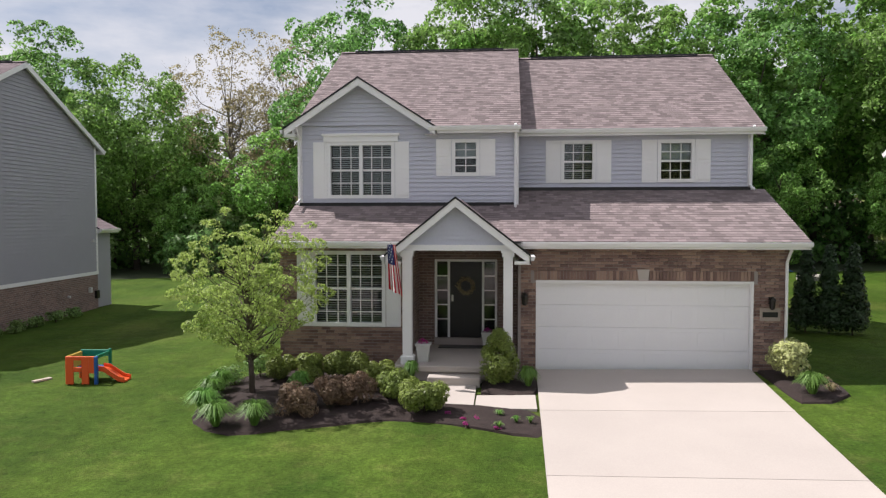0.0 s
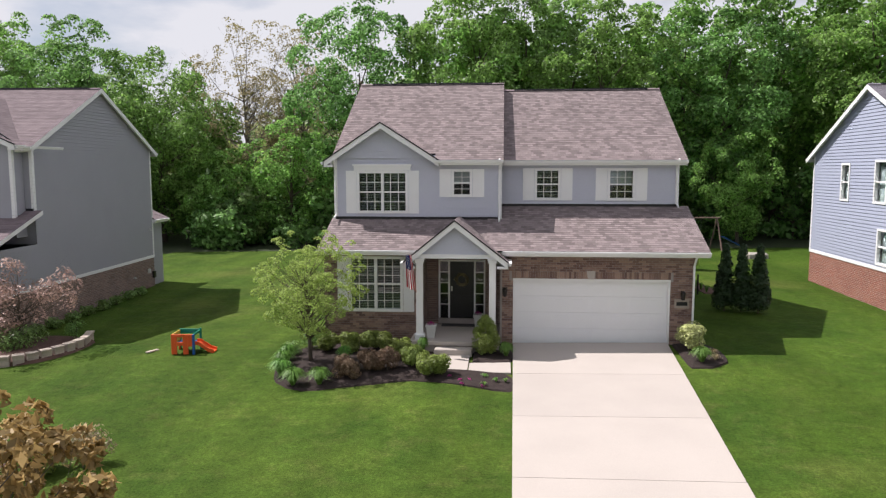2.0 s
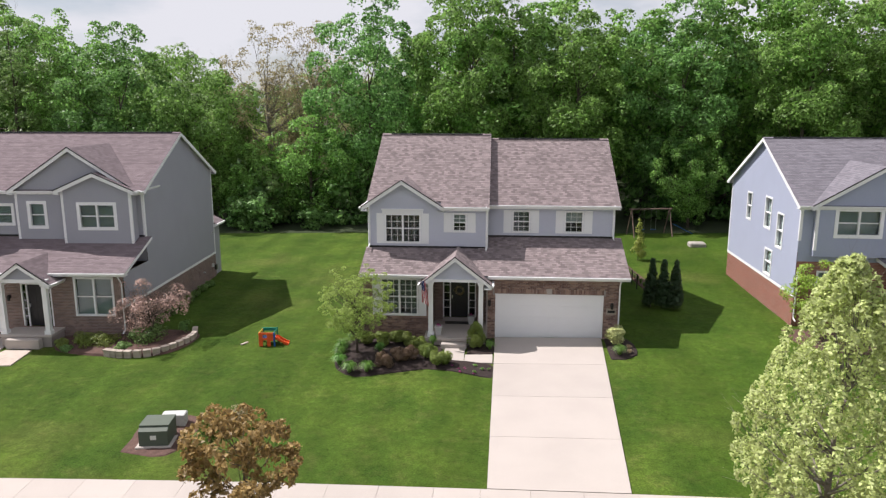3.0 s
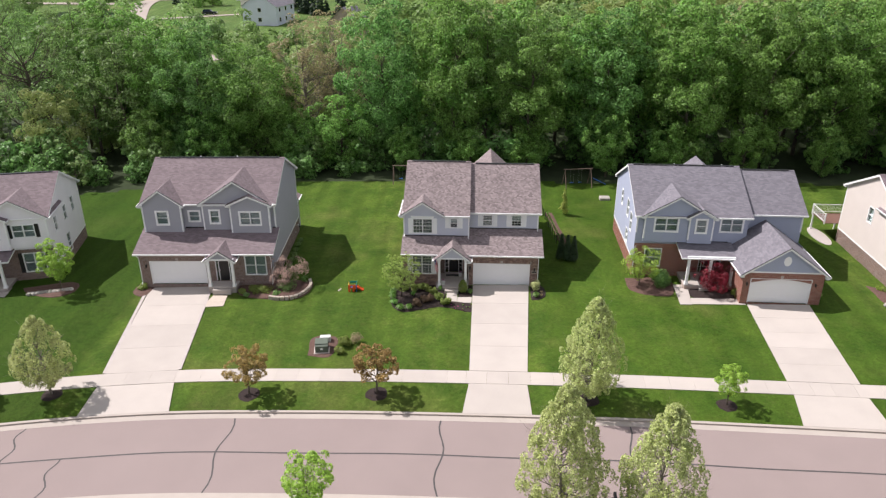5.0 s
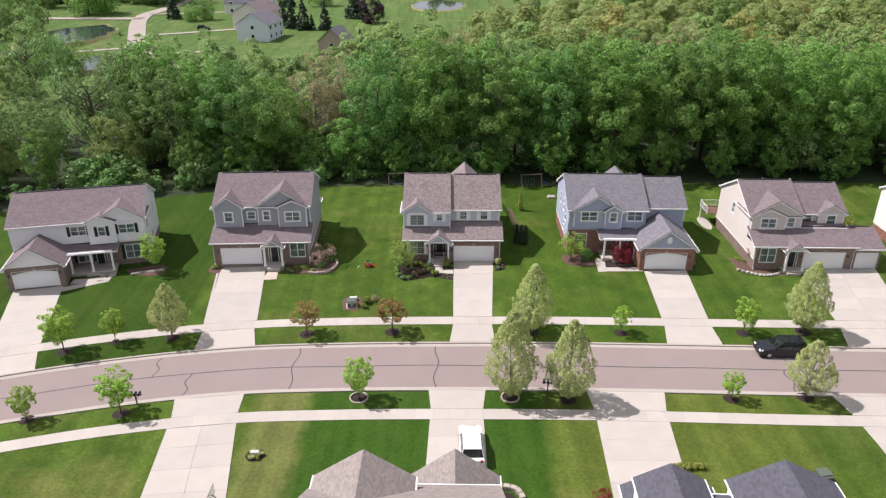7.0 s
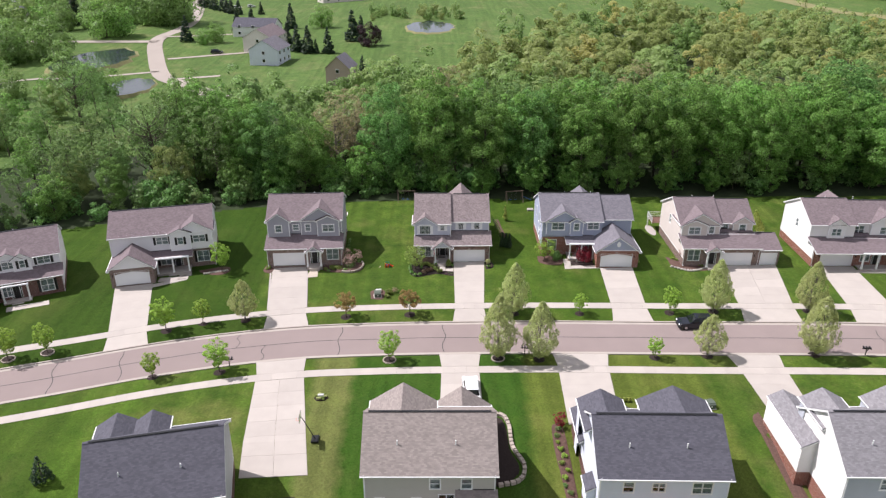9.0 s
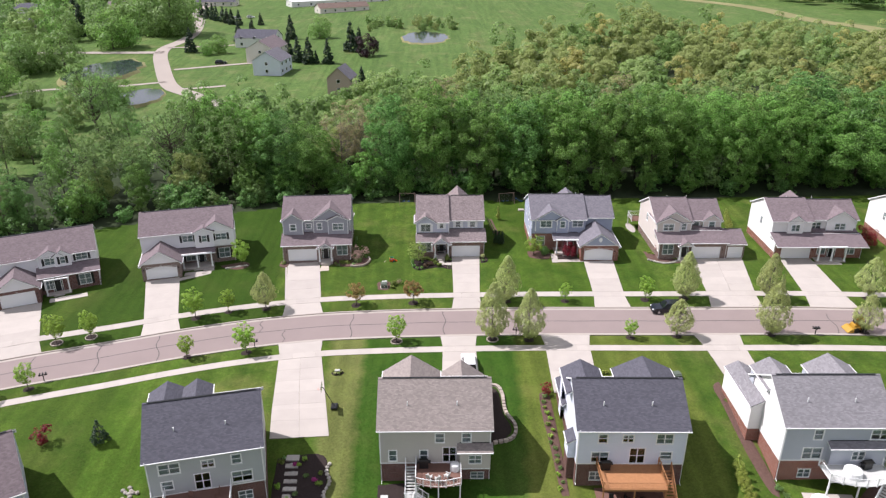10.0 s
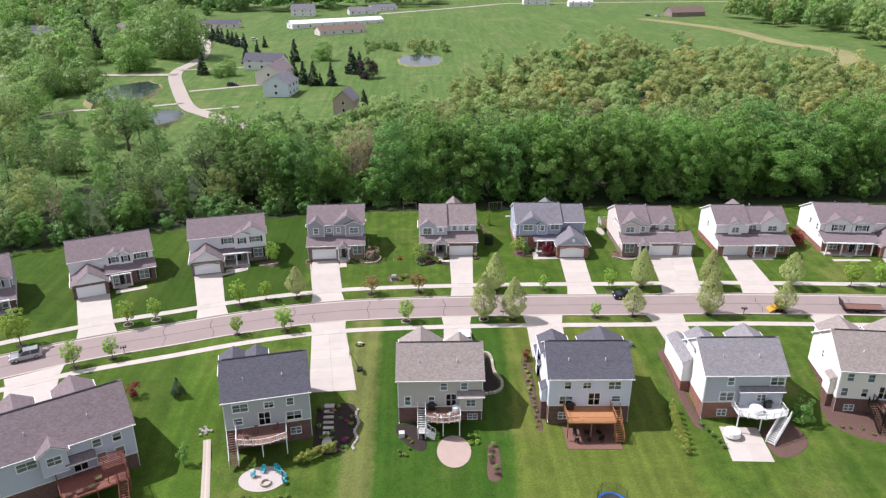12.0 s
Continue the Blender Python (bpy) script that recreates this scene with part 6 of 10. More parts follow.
for a, b in ((((-24.55, -2.0), (-27.35, 15.3)), ((-24.3, -2.0), (-27.08, 15.3))), (((-19.1, -2.0), (-21.52, 15.0)), ((-18.85, -2.0), (-21.3, 15.0)))):
    lo, hi = (to_street(p[1], p[0], 8.95) for p in (a, b))
    paved("driveway_edging", "weathered brick-paved strip along the driveway", "driveway", (lo, a[1]), (hi, b[1]), 10, lift=0.056, mat="patio_pale")
# walks from the driveways to the porches
walk_a = paved("front_walk", "pale concrete front walk beside the flower bed", "path", ((-0.32, 13.2), (-0.32, 15.0)), ((0.6, 13.2), (0.6, 15.0)), 1)
paved("front_walk", "pale concrete front walk meeting the driveway", "path", ((0.62, 13.25), (0.62, 14.15)), ((1.86, 13.2), (1.86, 14.2)), 1)
st = thing("porch_step", "pale concrete step before the porch", "step", 0.12, 15.1, zg(0.12, 15.1))
part("step", Geo().rbox(-0.62, 0.55, -0.18, 0.25, -0.1, 0.22, 0.02), M["concrete"], st)
paved("front_walk", "paved brick-coloured front walk", "path", ((-21.2, 12.2), (-20.9, 14.2)), ((-19.4, 12.4), (-19.6, 14.2)), 2, mat="bed_stone")
paved("front_walk", "pale concrete front walk", "path", ((19.4, 13.1), (19.6, 16.6)), ((20.4, 13.1), (20.8, 16.6)), 2)
paved("front_walk", "pale concrete front walk", "path", ((20.4, 13.2), (20.4, 14.2)), ((24.8, 13.1), (24.8, 14.1)), 3)
paved("front_walk", "pale concrete front walk", "path", ((-44.0, 11.6), (-44.1, 12.8)), ((-39.6, 12.4), (-39.8, 13.6)), 3)
paved("front_walk", "pale concrete front walk", "path", ((-40.6, 13.4), (-41.2, 15.2)), ((-39.4, 13.6), (-39.8, 15.4)), 1)
paved("front_walk", "pale concrete front walk", "path", ((-62.9, 3.2), (-63.4, 4.4)), ((-57.6, 5.2), (-58.2, 6.4)), 3)
paved("front_walk", "pale concrete front walk", "path", ((63.3, 9.6), (63.3, 10.6)), ((68.4, 9.2), (68.4, 10.2)), 3)
paved("front_walk", "pale concrete front walk", "path", ((80.2, 7.6), (80.2, 8.6)), ((87.6, 7.0), (87.6, 8.0)), 4)
paved("front_walk", "pale concrete walk along the porch of the pearl house", "path", ((-44.7, 9.6), (-39.6, 12.2)), ((-45.0, 10.6), (-40.2, 13.0)), 5)
paved("front_walk", "pale concrete walk to the porch of the pearl house", "path", ((-39.7, 12.9), (-40.9, 14.9)), ((-40.6, 12.5), (-41.8, 14.5)), 2)
# patios behind the south houses
paved("patio", "pale concrete patio below a white deck", "patio", ((36.7, -47.8), (37.7, -40.6)), ((42.2, -48.3), (42.9, -41.2)), 2, 2)
paved("patio", "reddish paved patio under a timber deck", "patio", ((15.4, -44.1), (15.5, -38.9)), ((22.9, -44.6), (23.0, -39.2)), 3, 3, mat="wood_brown")


def disc_slab(name, label, x, y, rx, ry, mat, lift=0.05, n=28, category="patio"):
    g = Geo()
    pts = [(x + rx * math.cos(6.2832 * i / n), y + ry * math.sin(6.2832 * i / n)) for i in range(n)]
    z = land([p[0] for p in pts], [p[1] for p in pts])
    top = [(*p, h + lift) for p, h in zip(pts, z)] + [(x, y, zg(x, y) + lift)]
    low = [(*p, h - 0.2) for p, h in zip(pts, z)]
    g.add(top + low, [(i, (i + 1) % n, n) for i in range(n)] + [(n + 1 + i, n + 1 + (i + 1) % n, (i + 1) % n, i) for i in range(n)])
    return solo(name, g, M[mat], label, category, kind="structure")


disc_slab("patio", "round pinkish concrete patio below the deck", -0.2, -43.6, 2.35, 3.3, "patio_pink")
disc_slab("patio", "curved grey concrete patio behind the beige house", 36.9, 27.6, 0.75, 2.3, "patio_pale")
disc_slab("patio", "round pale paver patio below the deck", -25.5, -47.6, 3.1, 2.4, "patio_pale")
disc_slab("fire_pit_pad", "small round paver ring on the patio", -24.9, -48.6, 1.1, 1.0, "concrete", 0.09)


def bed(label, pts, mat="mulch", lift=0.06):
    """A planting bed: a low mound of mulch inside the outline."""
    out = spline([*pts, pts[0]], 0.45)[:-1]
    cx, cy = sum(p.x for p in out) / len(out), sum(p.y for p in out) / len(out)
    g = Geo()
    n = len(out)
    rings = []
    rs = random.Random(len(pts))
    for k, up in ((1.0, -0.02), (0.96, lift * 0.7), (0.7, lift + 0.03), (0.35, lift + 0.05)):
        q = [(cx + (p.x - cx) * k, cy + (p.y - cy) * k) for p in out]
        z = land([a for a, _ in q], [b for _, b in q])
        rings.append([(a, b, h + up + (rs.uniform(-0.015, 0.02) if k < 1 else 0)) for (a, b), h in zip(q, z)])
    vs = [p for r in rings for p in r] + [(cx, cy, zg(cx, cy) + lift + 0.05)]
    fs = [(r * n + i, r * n + (i + 1) % n, (r + 1) * n + (i + 1) % n, (r + 1) * n + i) for r in range(3) for i in range(n)]
    fs += [(3 * n + i, 3 * n + (i + 1) % n, 4 * n) for i in range(n)]
    g.add(vs, fs)
    return solo("planting_bed", g, M[mat], label, "flower bed", kind="structure")


bed("dark mulch bed with shrubs beside the porch", [(-5.2, 13.6), (-4.75, 12.3), (-3.8, 11.65), (-2.3, 12.1), (-0.9, 12.5), (0.3, 12.25), (1.83, 11.7), (1.83, 13.05), (-0.35, 13.2), (-0.4, 14.9), (-1.3, 16.3), (-4.4, 16.3), (-5.3, 15.0)])
bed("small dark mulch bed between porch and driveway", [(0.7, 14.2), (1.84, 14.25), (1.84, 16.3), (1.4, 16.3), (0.75, 15.6)])
bed("dark mulch bed at the corner of the driveway", [(7.02, 16.3), (7.0, 13.7), (7.6, 13.75), (8.2, 14.3), (8.3, 15.4), (8.0, 16.3)])
bed("mulch bed with shrubs before the grey house", [(-19.4, 15.9), (-18.6, 14.4), (-17.0, 13.8), (-14.6, 13.6), (-13.0, 14.0), (-12.4, 15.6), (-12.8, 16.9), (-15.4, 17.0)], "mulch_brown", 0.15)
bed("mulch bed at the garage corner", [(-28.3, 16.6), (-28.3, 14.6), (-26.9, 14.0), (-26.7, 16.6)], "mulch_brown")
bed("brown mulch bed before the blue house", [(15.6, 17.9), (15.7, 15.6), (17.2, 14.7), (19.2, 14.8), (19.4, 17.8)], "mulch_brown")
bed("dark mulch bed with a red maple", [(20.9, 16.4), (20.8, 14.3), (24.3, 14.2), (24.4, 16.2), (22.5, 17.0)])
bed("stone-edged bed at the house corner", [(36.2, 16.6), (36.4, 13.2), (38.2, 11.8), (41.6, 11.6), (42.2, 13.2)], "mulch_brown")
bed("mulch bed beside a small tree", [(-38.8, 15.3), (-37.6, 14.2), (-35.0, 13.6), (-33.6, 14.8), (-34.6, 16.6)], "mulch_brown")
bed("mulch bed behind the taupe house", [(4.6, -42.4), (4.2, -45.6), (4.0, -49.4), (5.6, -49.4), (6.0, -45.6), (5.8, -42.4)], "mulch_brown")
bed("curved brown bed along the house wall", [(34.9, -23.0), (33.7, -24.4), (33.7, -30), (33.9, -36), (34.6, -40.8), (35.5, -40.2), (35.1, -32.0)], "mulch_brown")
bed("planted bed along the pale house", [(11.5, -24.5), (11.3, -27.5), (11.6, -33.0), (11.9, -40.0), (12.7, -40.0), (12.8, -30), (12.6, -24.5)], "mulch_brown")
bed("terraced flower bed with stone rim", [(-20.0, -33.6), (-19.9, -38.5), (-19.4, -42.6), (-16.2, -43.2), (-14.2, -40.0), (-14.0, -35.4), (-15.2, -33.0)])
bed("brown mulch bed under the white deck", [(43.0, -42.0), (42.8, -47.0), (45.2, -47.4), (48.4, -45.0), (48.6, -41.6), (46.6, -39.4)], "mulch_brown")
bed("brown mulch bed before the ivory house wall", [(53.6, -36.6), (53.6, -41.0), (57.0, -44.8), (62.0, -45.8), (67.4, -45.0), (67.6, -41.0)], "mulch_brown")
bed("brown mulch bed behind the taupe house wall", [(-8.3, -37.5), (-8.1, -39.6), (-6.0, -42.6), (-4.2, -43.2), (-3.9, -40.6), (-4.6, -37.6)], "mulch")

# ---- trees and shrubs ----
LEAF = {
    "green": leaf_material("leaf_green", (0.215, 0.38, 0.09), 0.6, 0.006, 0.56),
    "deep": leaf_material("leaf_deep_green", (0.17, 0.325, 0.09), 0.6, 0.006, 0.52),
    "bright": leaf_material("leaf_bright_green", (0.2, 0.365, 0.085), 0.55, 0.008, 0.54),
    "olive": leaf_material("leaf_olive", (0.185, 0.3, 0.09), 0.5, 0.012, 0.4),
    "yellow": leaf_material("leaf_yellow_bud", (0.355, 0.43, 0.14), 0.18, 0.003, 0.5),
    "tan": leaf_material("leaf_tan_bud", (0.37, 0.32, 0.17), 0.2, 0.012, 0.38),
    "pale": leaf_material("leaf_pale_bud", (0.5, 0.55, 0.23), 0.35, 0.01, 0.4),
    "soft": leaf_material("leaf_soft_green", (0.215, 0.34, 0.095), 0.35, 0.004, 0.48),
    "sage": leaf_material("leaf_sage_bud", (0.28, 0.38, 0.125), 0.18, 0.003, 0.5),
    "gold": leaf_material("leaf_golden_bud", (0.43, 0.42, 0.14), 0.18, 0.003, 0.5),
    "lime": leaf_material("leaf_lime", (0.31, 0.47, 0.07), 0.35, 0.01, 0.42),
    "feather": leaf_material("leaf_feathery", (0.35, 0.44, 0.12), 0.4, 0.008, 0.5),
    "rust": leaf_material("leaf_rust", (0.38, 0.28, 0.1), 0.4, 0.015),
    "red": leaf_material("leaf_red", (0.22, 0.015, 0.025), 0.4, 0.005),
    "pink": leaf_material("blossom_pink", (0.42, 0.27, 0.24), 0.4, 0.03),
    "conifer": leaf_material("needle_dark", (0.022, 0.05, 0.02), 0.4, 0.008, 0.15),
    "purple": leaf_material("leaf_purple", (0.035, 0.014, 0.018), 0.4, 0.005),
    "box": leaf_material("boxwood_leaf", (0.2, 0.26, 0.055), 0.45, 0.008),
    "brown": leaf_material("dry_brown_leaf", (0.2, 0.13, 0.085), 0.4, 0.01),
    "variegated": leaf_material("variegated_leaf", (0.45, 0.47, 0.2), 0.4, 0.01, 0.25),
    "arbor": leaf_material("arborvitae_leaf", (0.25, 0.29, 0.05), 0.4, 0.01, 0.2),
    "thuja": leaf_material("thuja_dark_leaf", (0.03, 0.06, 0.02), 0.4, 0.008, 0.15),
    "grass": leaf_material("tuft_blade", (0.15, 0.3, 0.06), 0.3, 0.01),
    "straw": leaf_material("dry_tuft_blade", (0.32, 0.26, 0.15), 0.3, 0.01),
    "flower": leaf_material("magenta_flower", (0.4, 0.04, 0.22), 0.3, 0.01),
}


def leaf_mesh(name, P, N, size, rng, mat, aspect=0.55):
    """One small folded leaf or spray at each point P with the normal N."""
    n = len(P)
    N = N / np.maximum(np.linalg.norm(N, axis=1), 1e-6)[:, None]
    R = rng.normal(size=(n, 3))
    U = np.cross(N, R)
    U /= np.maximum(np.linalg.norm(U, axis=1), 1e-6)[:, None]
    W = np.cross(N, U)
    s = (size * rng.uniform(0.6, 1.35, n))[:, None]
    tip, tail = P + U * s * 0.5, P - U * s * 0.5
    dip = N * s * 0.12
    a, b = P + W * s * aspect * 0.5 - dip, P - W * s * aspect * 0.5 - dip
    V = np.stack((tail, a, tip, b), 1).reshape(-1, 3)
    me = bpy.data.meshes.new(name)
    me.vertices.add(4 * n)
    me.vertices.foreach_set("co", V.ravel())
    me.loops.add(4 * n)
    me.loops.foreach_set("vertex_index", np.arange(4 * n))
    me.polygons.add(n)
    me.polygons.foreach_set("loop_start", np.arange(0, 4 * n, 4))
    me.polygons.foreach_set("loop_total", np.full(n, 4))
    me.materials.append(mat)
    me.update(calc_edges=True)
    return me


def puff_leaves(C, R, count, rng, squash=0.8, up=0.4, inner=0.6, heart=None, ruffle=0.32):
    """Leaves on the outsides of clumps with centres C and radii R."""
    w = R ** 2
    k = rng.choice(len(C), count, p=w / w.sum())
    D = rng.normal(size=(count, 3))
    D[:, 2] += up
    if heart is not None:
        O = (C - heart) * np.array((1, 1, 0.5))
        D += 0.75 * (O / np.maximum(np.linalg.norm(O, axis=1), 1e-6)[:, None])[k]
    D /= np.linalg.norm(D, axis=1)[:, None]
    r = R[k] * rng.uniform(inner, 1.0, count) ** 0.6
    P = C[k] + D * r[:, None] * np.array((1, 1, squash))
    N = D * 0.9 + rng.normal(0, ruffle, (count, 3)) + np.array((0, 0, 0.3))
    return P, N


def tree_proto(name, label, height, radius, base, puffs, leaves, size, leaf, bark="bark", seed=1, shape="oval", trunk=0.16, puff=0.3, limbs=14, bare=0, category="tree", group="", squash=0.85, ruffle=0.32):
    """Tapered trunk with limbs, and a crown of leaf clumps with gaps. Stands at the origin."""
    rng = np.random.default_rng(seed)
    rs = random.Random(seed)
    ob = thing(name, label, category, group=group)
    H = height - base
    C, R = [], []
    for _ in range(puffs):
        d = rng.normal(size=3)
        d /= np.linalg.norm(d)
        r = rng.uniform(0.62, 0.98) if rng.random() < 0.8 else rng.uniform(0.1, 0.62)
        if shape == "oval":
            p = d * r * np.array((radius, radius, H / 2)) + np.array((0, 0, base + H / 2))
            if p[2] < base + H * 0.35:
                p[:2] *= 0.92
        elif shape == "dome":
            p = d * r * np.array((radius, radius, H * 0.62)) + np.array((0, 0, base + H * 0.38))
            p[2] = max(p[2], base + 0.1 * H * rng.random())
        elif shape == "egg":
            k = rng.random()
            a = rng.random() * 6.283
            rr = radius * ((k / 0.32) ** 0.5 if k < 0.32 else ((1 - k) / 0.68) ** 0.7) * (0.25 + 0.7 * rng.random() ** 0.45)
            p = np.array((rr * math.cos(a), rr * math.sin(a), base + k * H * 0.96))
        else:  # cone
            k = rng.random() ** 1.35
            a = rng.random() * 6.283
            rr = radius * (1 - k) ** 0.85 * (0.35 + 0.65 * rng.random() ** 0.5)
            p = np.array((rr * math.cos(a), rr * math.sin(a), base + k * H * 0.97))
        C.append(p)
        top = (p[2] - base) / H
        R.append(radius * puff * rng.uniform(0.65, 1.25) * (1.0 - (0.6 if shape == "cone" else 0.3) * max(0, top - 0.2)))
    C, R = np.array(C), np.array(R)
    g = Geo()
    bend = [rs.uniform(-0.03, 0.03) * height for _ in range(4)]
    t0 = trunk
    top = base + H * (0.9 if shape == "cone" else 0.6)
    pts = [Vector((0, 0, -0.3)), Vector((bend[0] * 0.3, bend[1] * 0.3, top * 0.35)), Vector((bend[0], bend[1], top * 0.7)), Vector((bend[2], bend[3], top))]
    rad = [t0 * 1.25, t0 * 0.9, t0 * 0.6, t0 * 0.18]
    for i in range(3):
        g.tube(pts[i], pts[i + 1], rad[i], rad[i + 1], 8, i == 0)
    order = list(rng.permutation(len(C)))[:limbs]
    for i in order:
        c = Vector(C[i])
        f = min(0.95, max(0.25, (c.z - radius * 0.5) / top)) if top > 0 else 0.5
        j = 0 if f < 0.35 else (1 if f < 0.7 else 2)
        k = (f - (0, 0.35, 0.7)[j]) / 0.35
        s = pts[j].lerp(pts[j + 1], min(max(k, 0), 1))
        mid = s.lerp(c, 0.55) + Vector((0, 0, -0.05 * height * rs.random()))
        rr = rad[j] * 0.42
        g.tube(s, mid, rr, rr * 0.55, 6, False)
        g.tube(mid, c, rr * 0.55, rr * 0.15, 5, False)
        for _ in range(bare):
            q = c + Vector((rs.uniform(-1, 1), rs.uniform(-1, 1), rs.uniform(-0.3, 1.3))) * radius * 0.26
            b0 = mid.lerp(c, rs.random())
            g.tube(b0, q, rr * 0.22, rr * 0.07, 4, False)
            for _ in range(2):
                g.tube(b0.lerp(q, rs.uniform(0.3, 0.8)), q + Vector((rs.uniform(-1, 1), rs.uniform(-1, 1), rs.uniform(-0.5, 1))) * radius * 0.12, rr * 0.1, rr * 0.04, 3, False)
    part("trunk", g, M[bark], ob, smooth=True)
    P, N = puff_leaves(C, R, leaves, rng, squash, heart=np.array((0, 0, base + H * 0.45)), ruffle=ruffle)
    LEAVES[ob.name] = (P, N, size, leaf)
    cr = new("crown", leaf_mesh("crown", P, N, size, rng, LEAF[leaf]))
    cr.parent = ob
    return ob


LEAVES = {}


class FarWood:
    """Crowns too far off to tell apart, gathered into one mesh for each leaf colour."""

    def __init__(self):
        self.sets = {}
        self.rng = np.random.default_rng(77)

    def put(self, proto, x, y, s=1.0, keep=0.6, tint=None, crown=0.0):
        P, N, size, leaf = LEAVES[proto.name]
        leaf = tint or leaf
        k = (self.rng.random(len(P)) < keep) & (P[:, 2] > crown * P[:, 2].max())
        a = self.rng.random() * 6.283
        c, d = math.cos(a), math.sin(a)
        R = np.array(((c, d, 0), (-d, c, 0), (0, 0, 1)))
        Q = P[k] @ R * s * np.array((1, 1, self.rng.uniform(0.85, 1.1))) + np.array((x, y, zg(x, y)))
        self.sets.setdefault(leaf, []).append((Q, N[k] @ R, np.full(k.sum(), size * s / keep ** 0.5)))

    def build(self):
        for leaf, items in self.sets.items():
            P, N, S = (np.concatenate([i[j] for i in items]) for j in range(3))
            ob = new("far_woods", leaf_mesh("far_woods", P, N, S, self.rng, LEAF[leaf]))
            tagged(ob, "crowns of far woods and hedgerows in spring leaf", "woods", kind="stuff")


far_wood = FarWood()


class Grove:
    """Stands copies of a few prototypes about."""

    def __init__(self):
        self.used = set()

    def put(self, proto, x, y, s=1.0, rz=0.0, sz=None, z=None):
        m = Matrix.Translation((x, y, zg(x, y) if z is None else z)) @ Matrix.Rotation(rz, 4, "Z") @ Matrix.Diagonal((s, s, sz or s, 1))
        if proto.name not in self.used:
            self.used.add(proto.name)
            proto.matrix_basis = m
            return proto
        c = proto.copy()
        scene.collection.objects.link(c)
        for o in proto.children:
            q = o.copy()
            scene.collection.objects.link(q)
            q.parent = c
        c.matrix_basis = m
        return c


grove = Grove()
WG = "trees of the woods behind the houses"


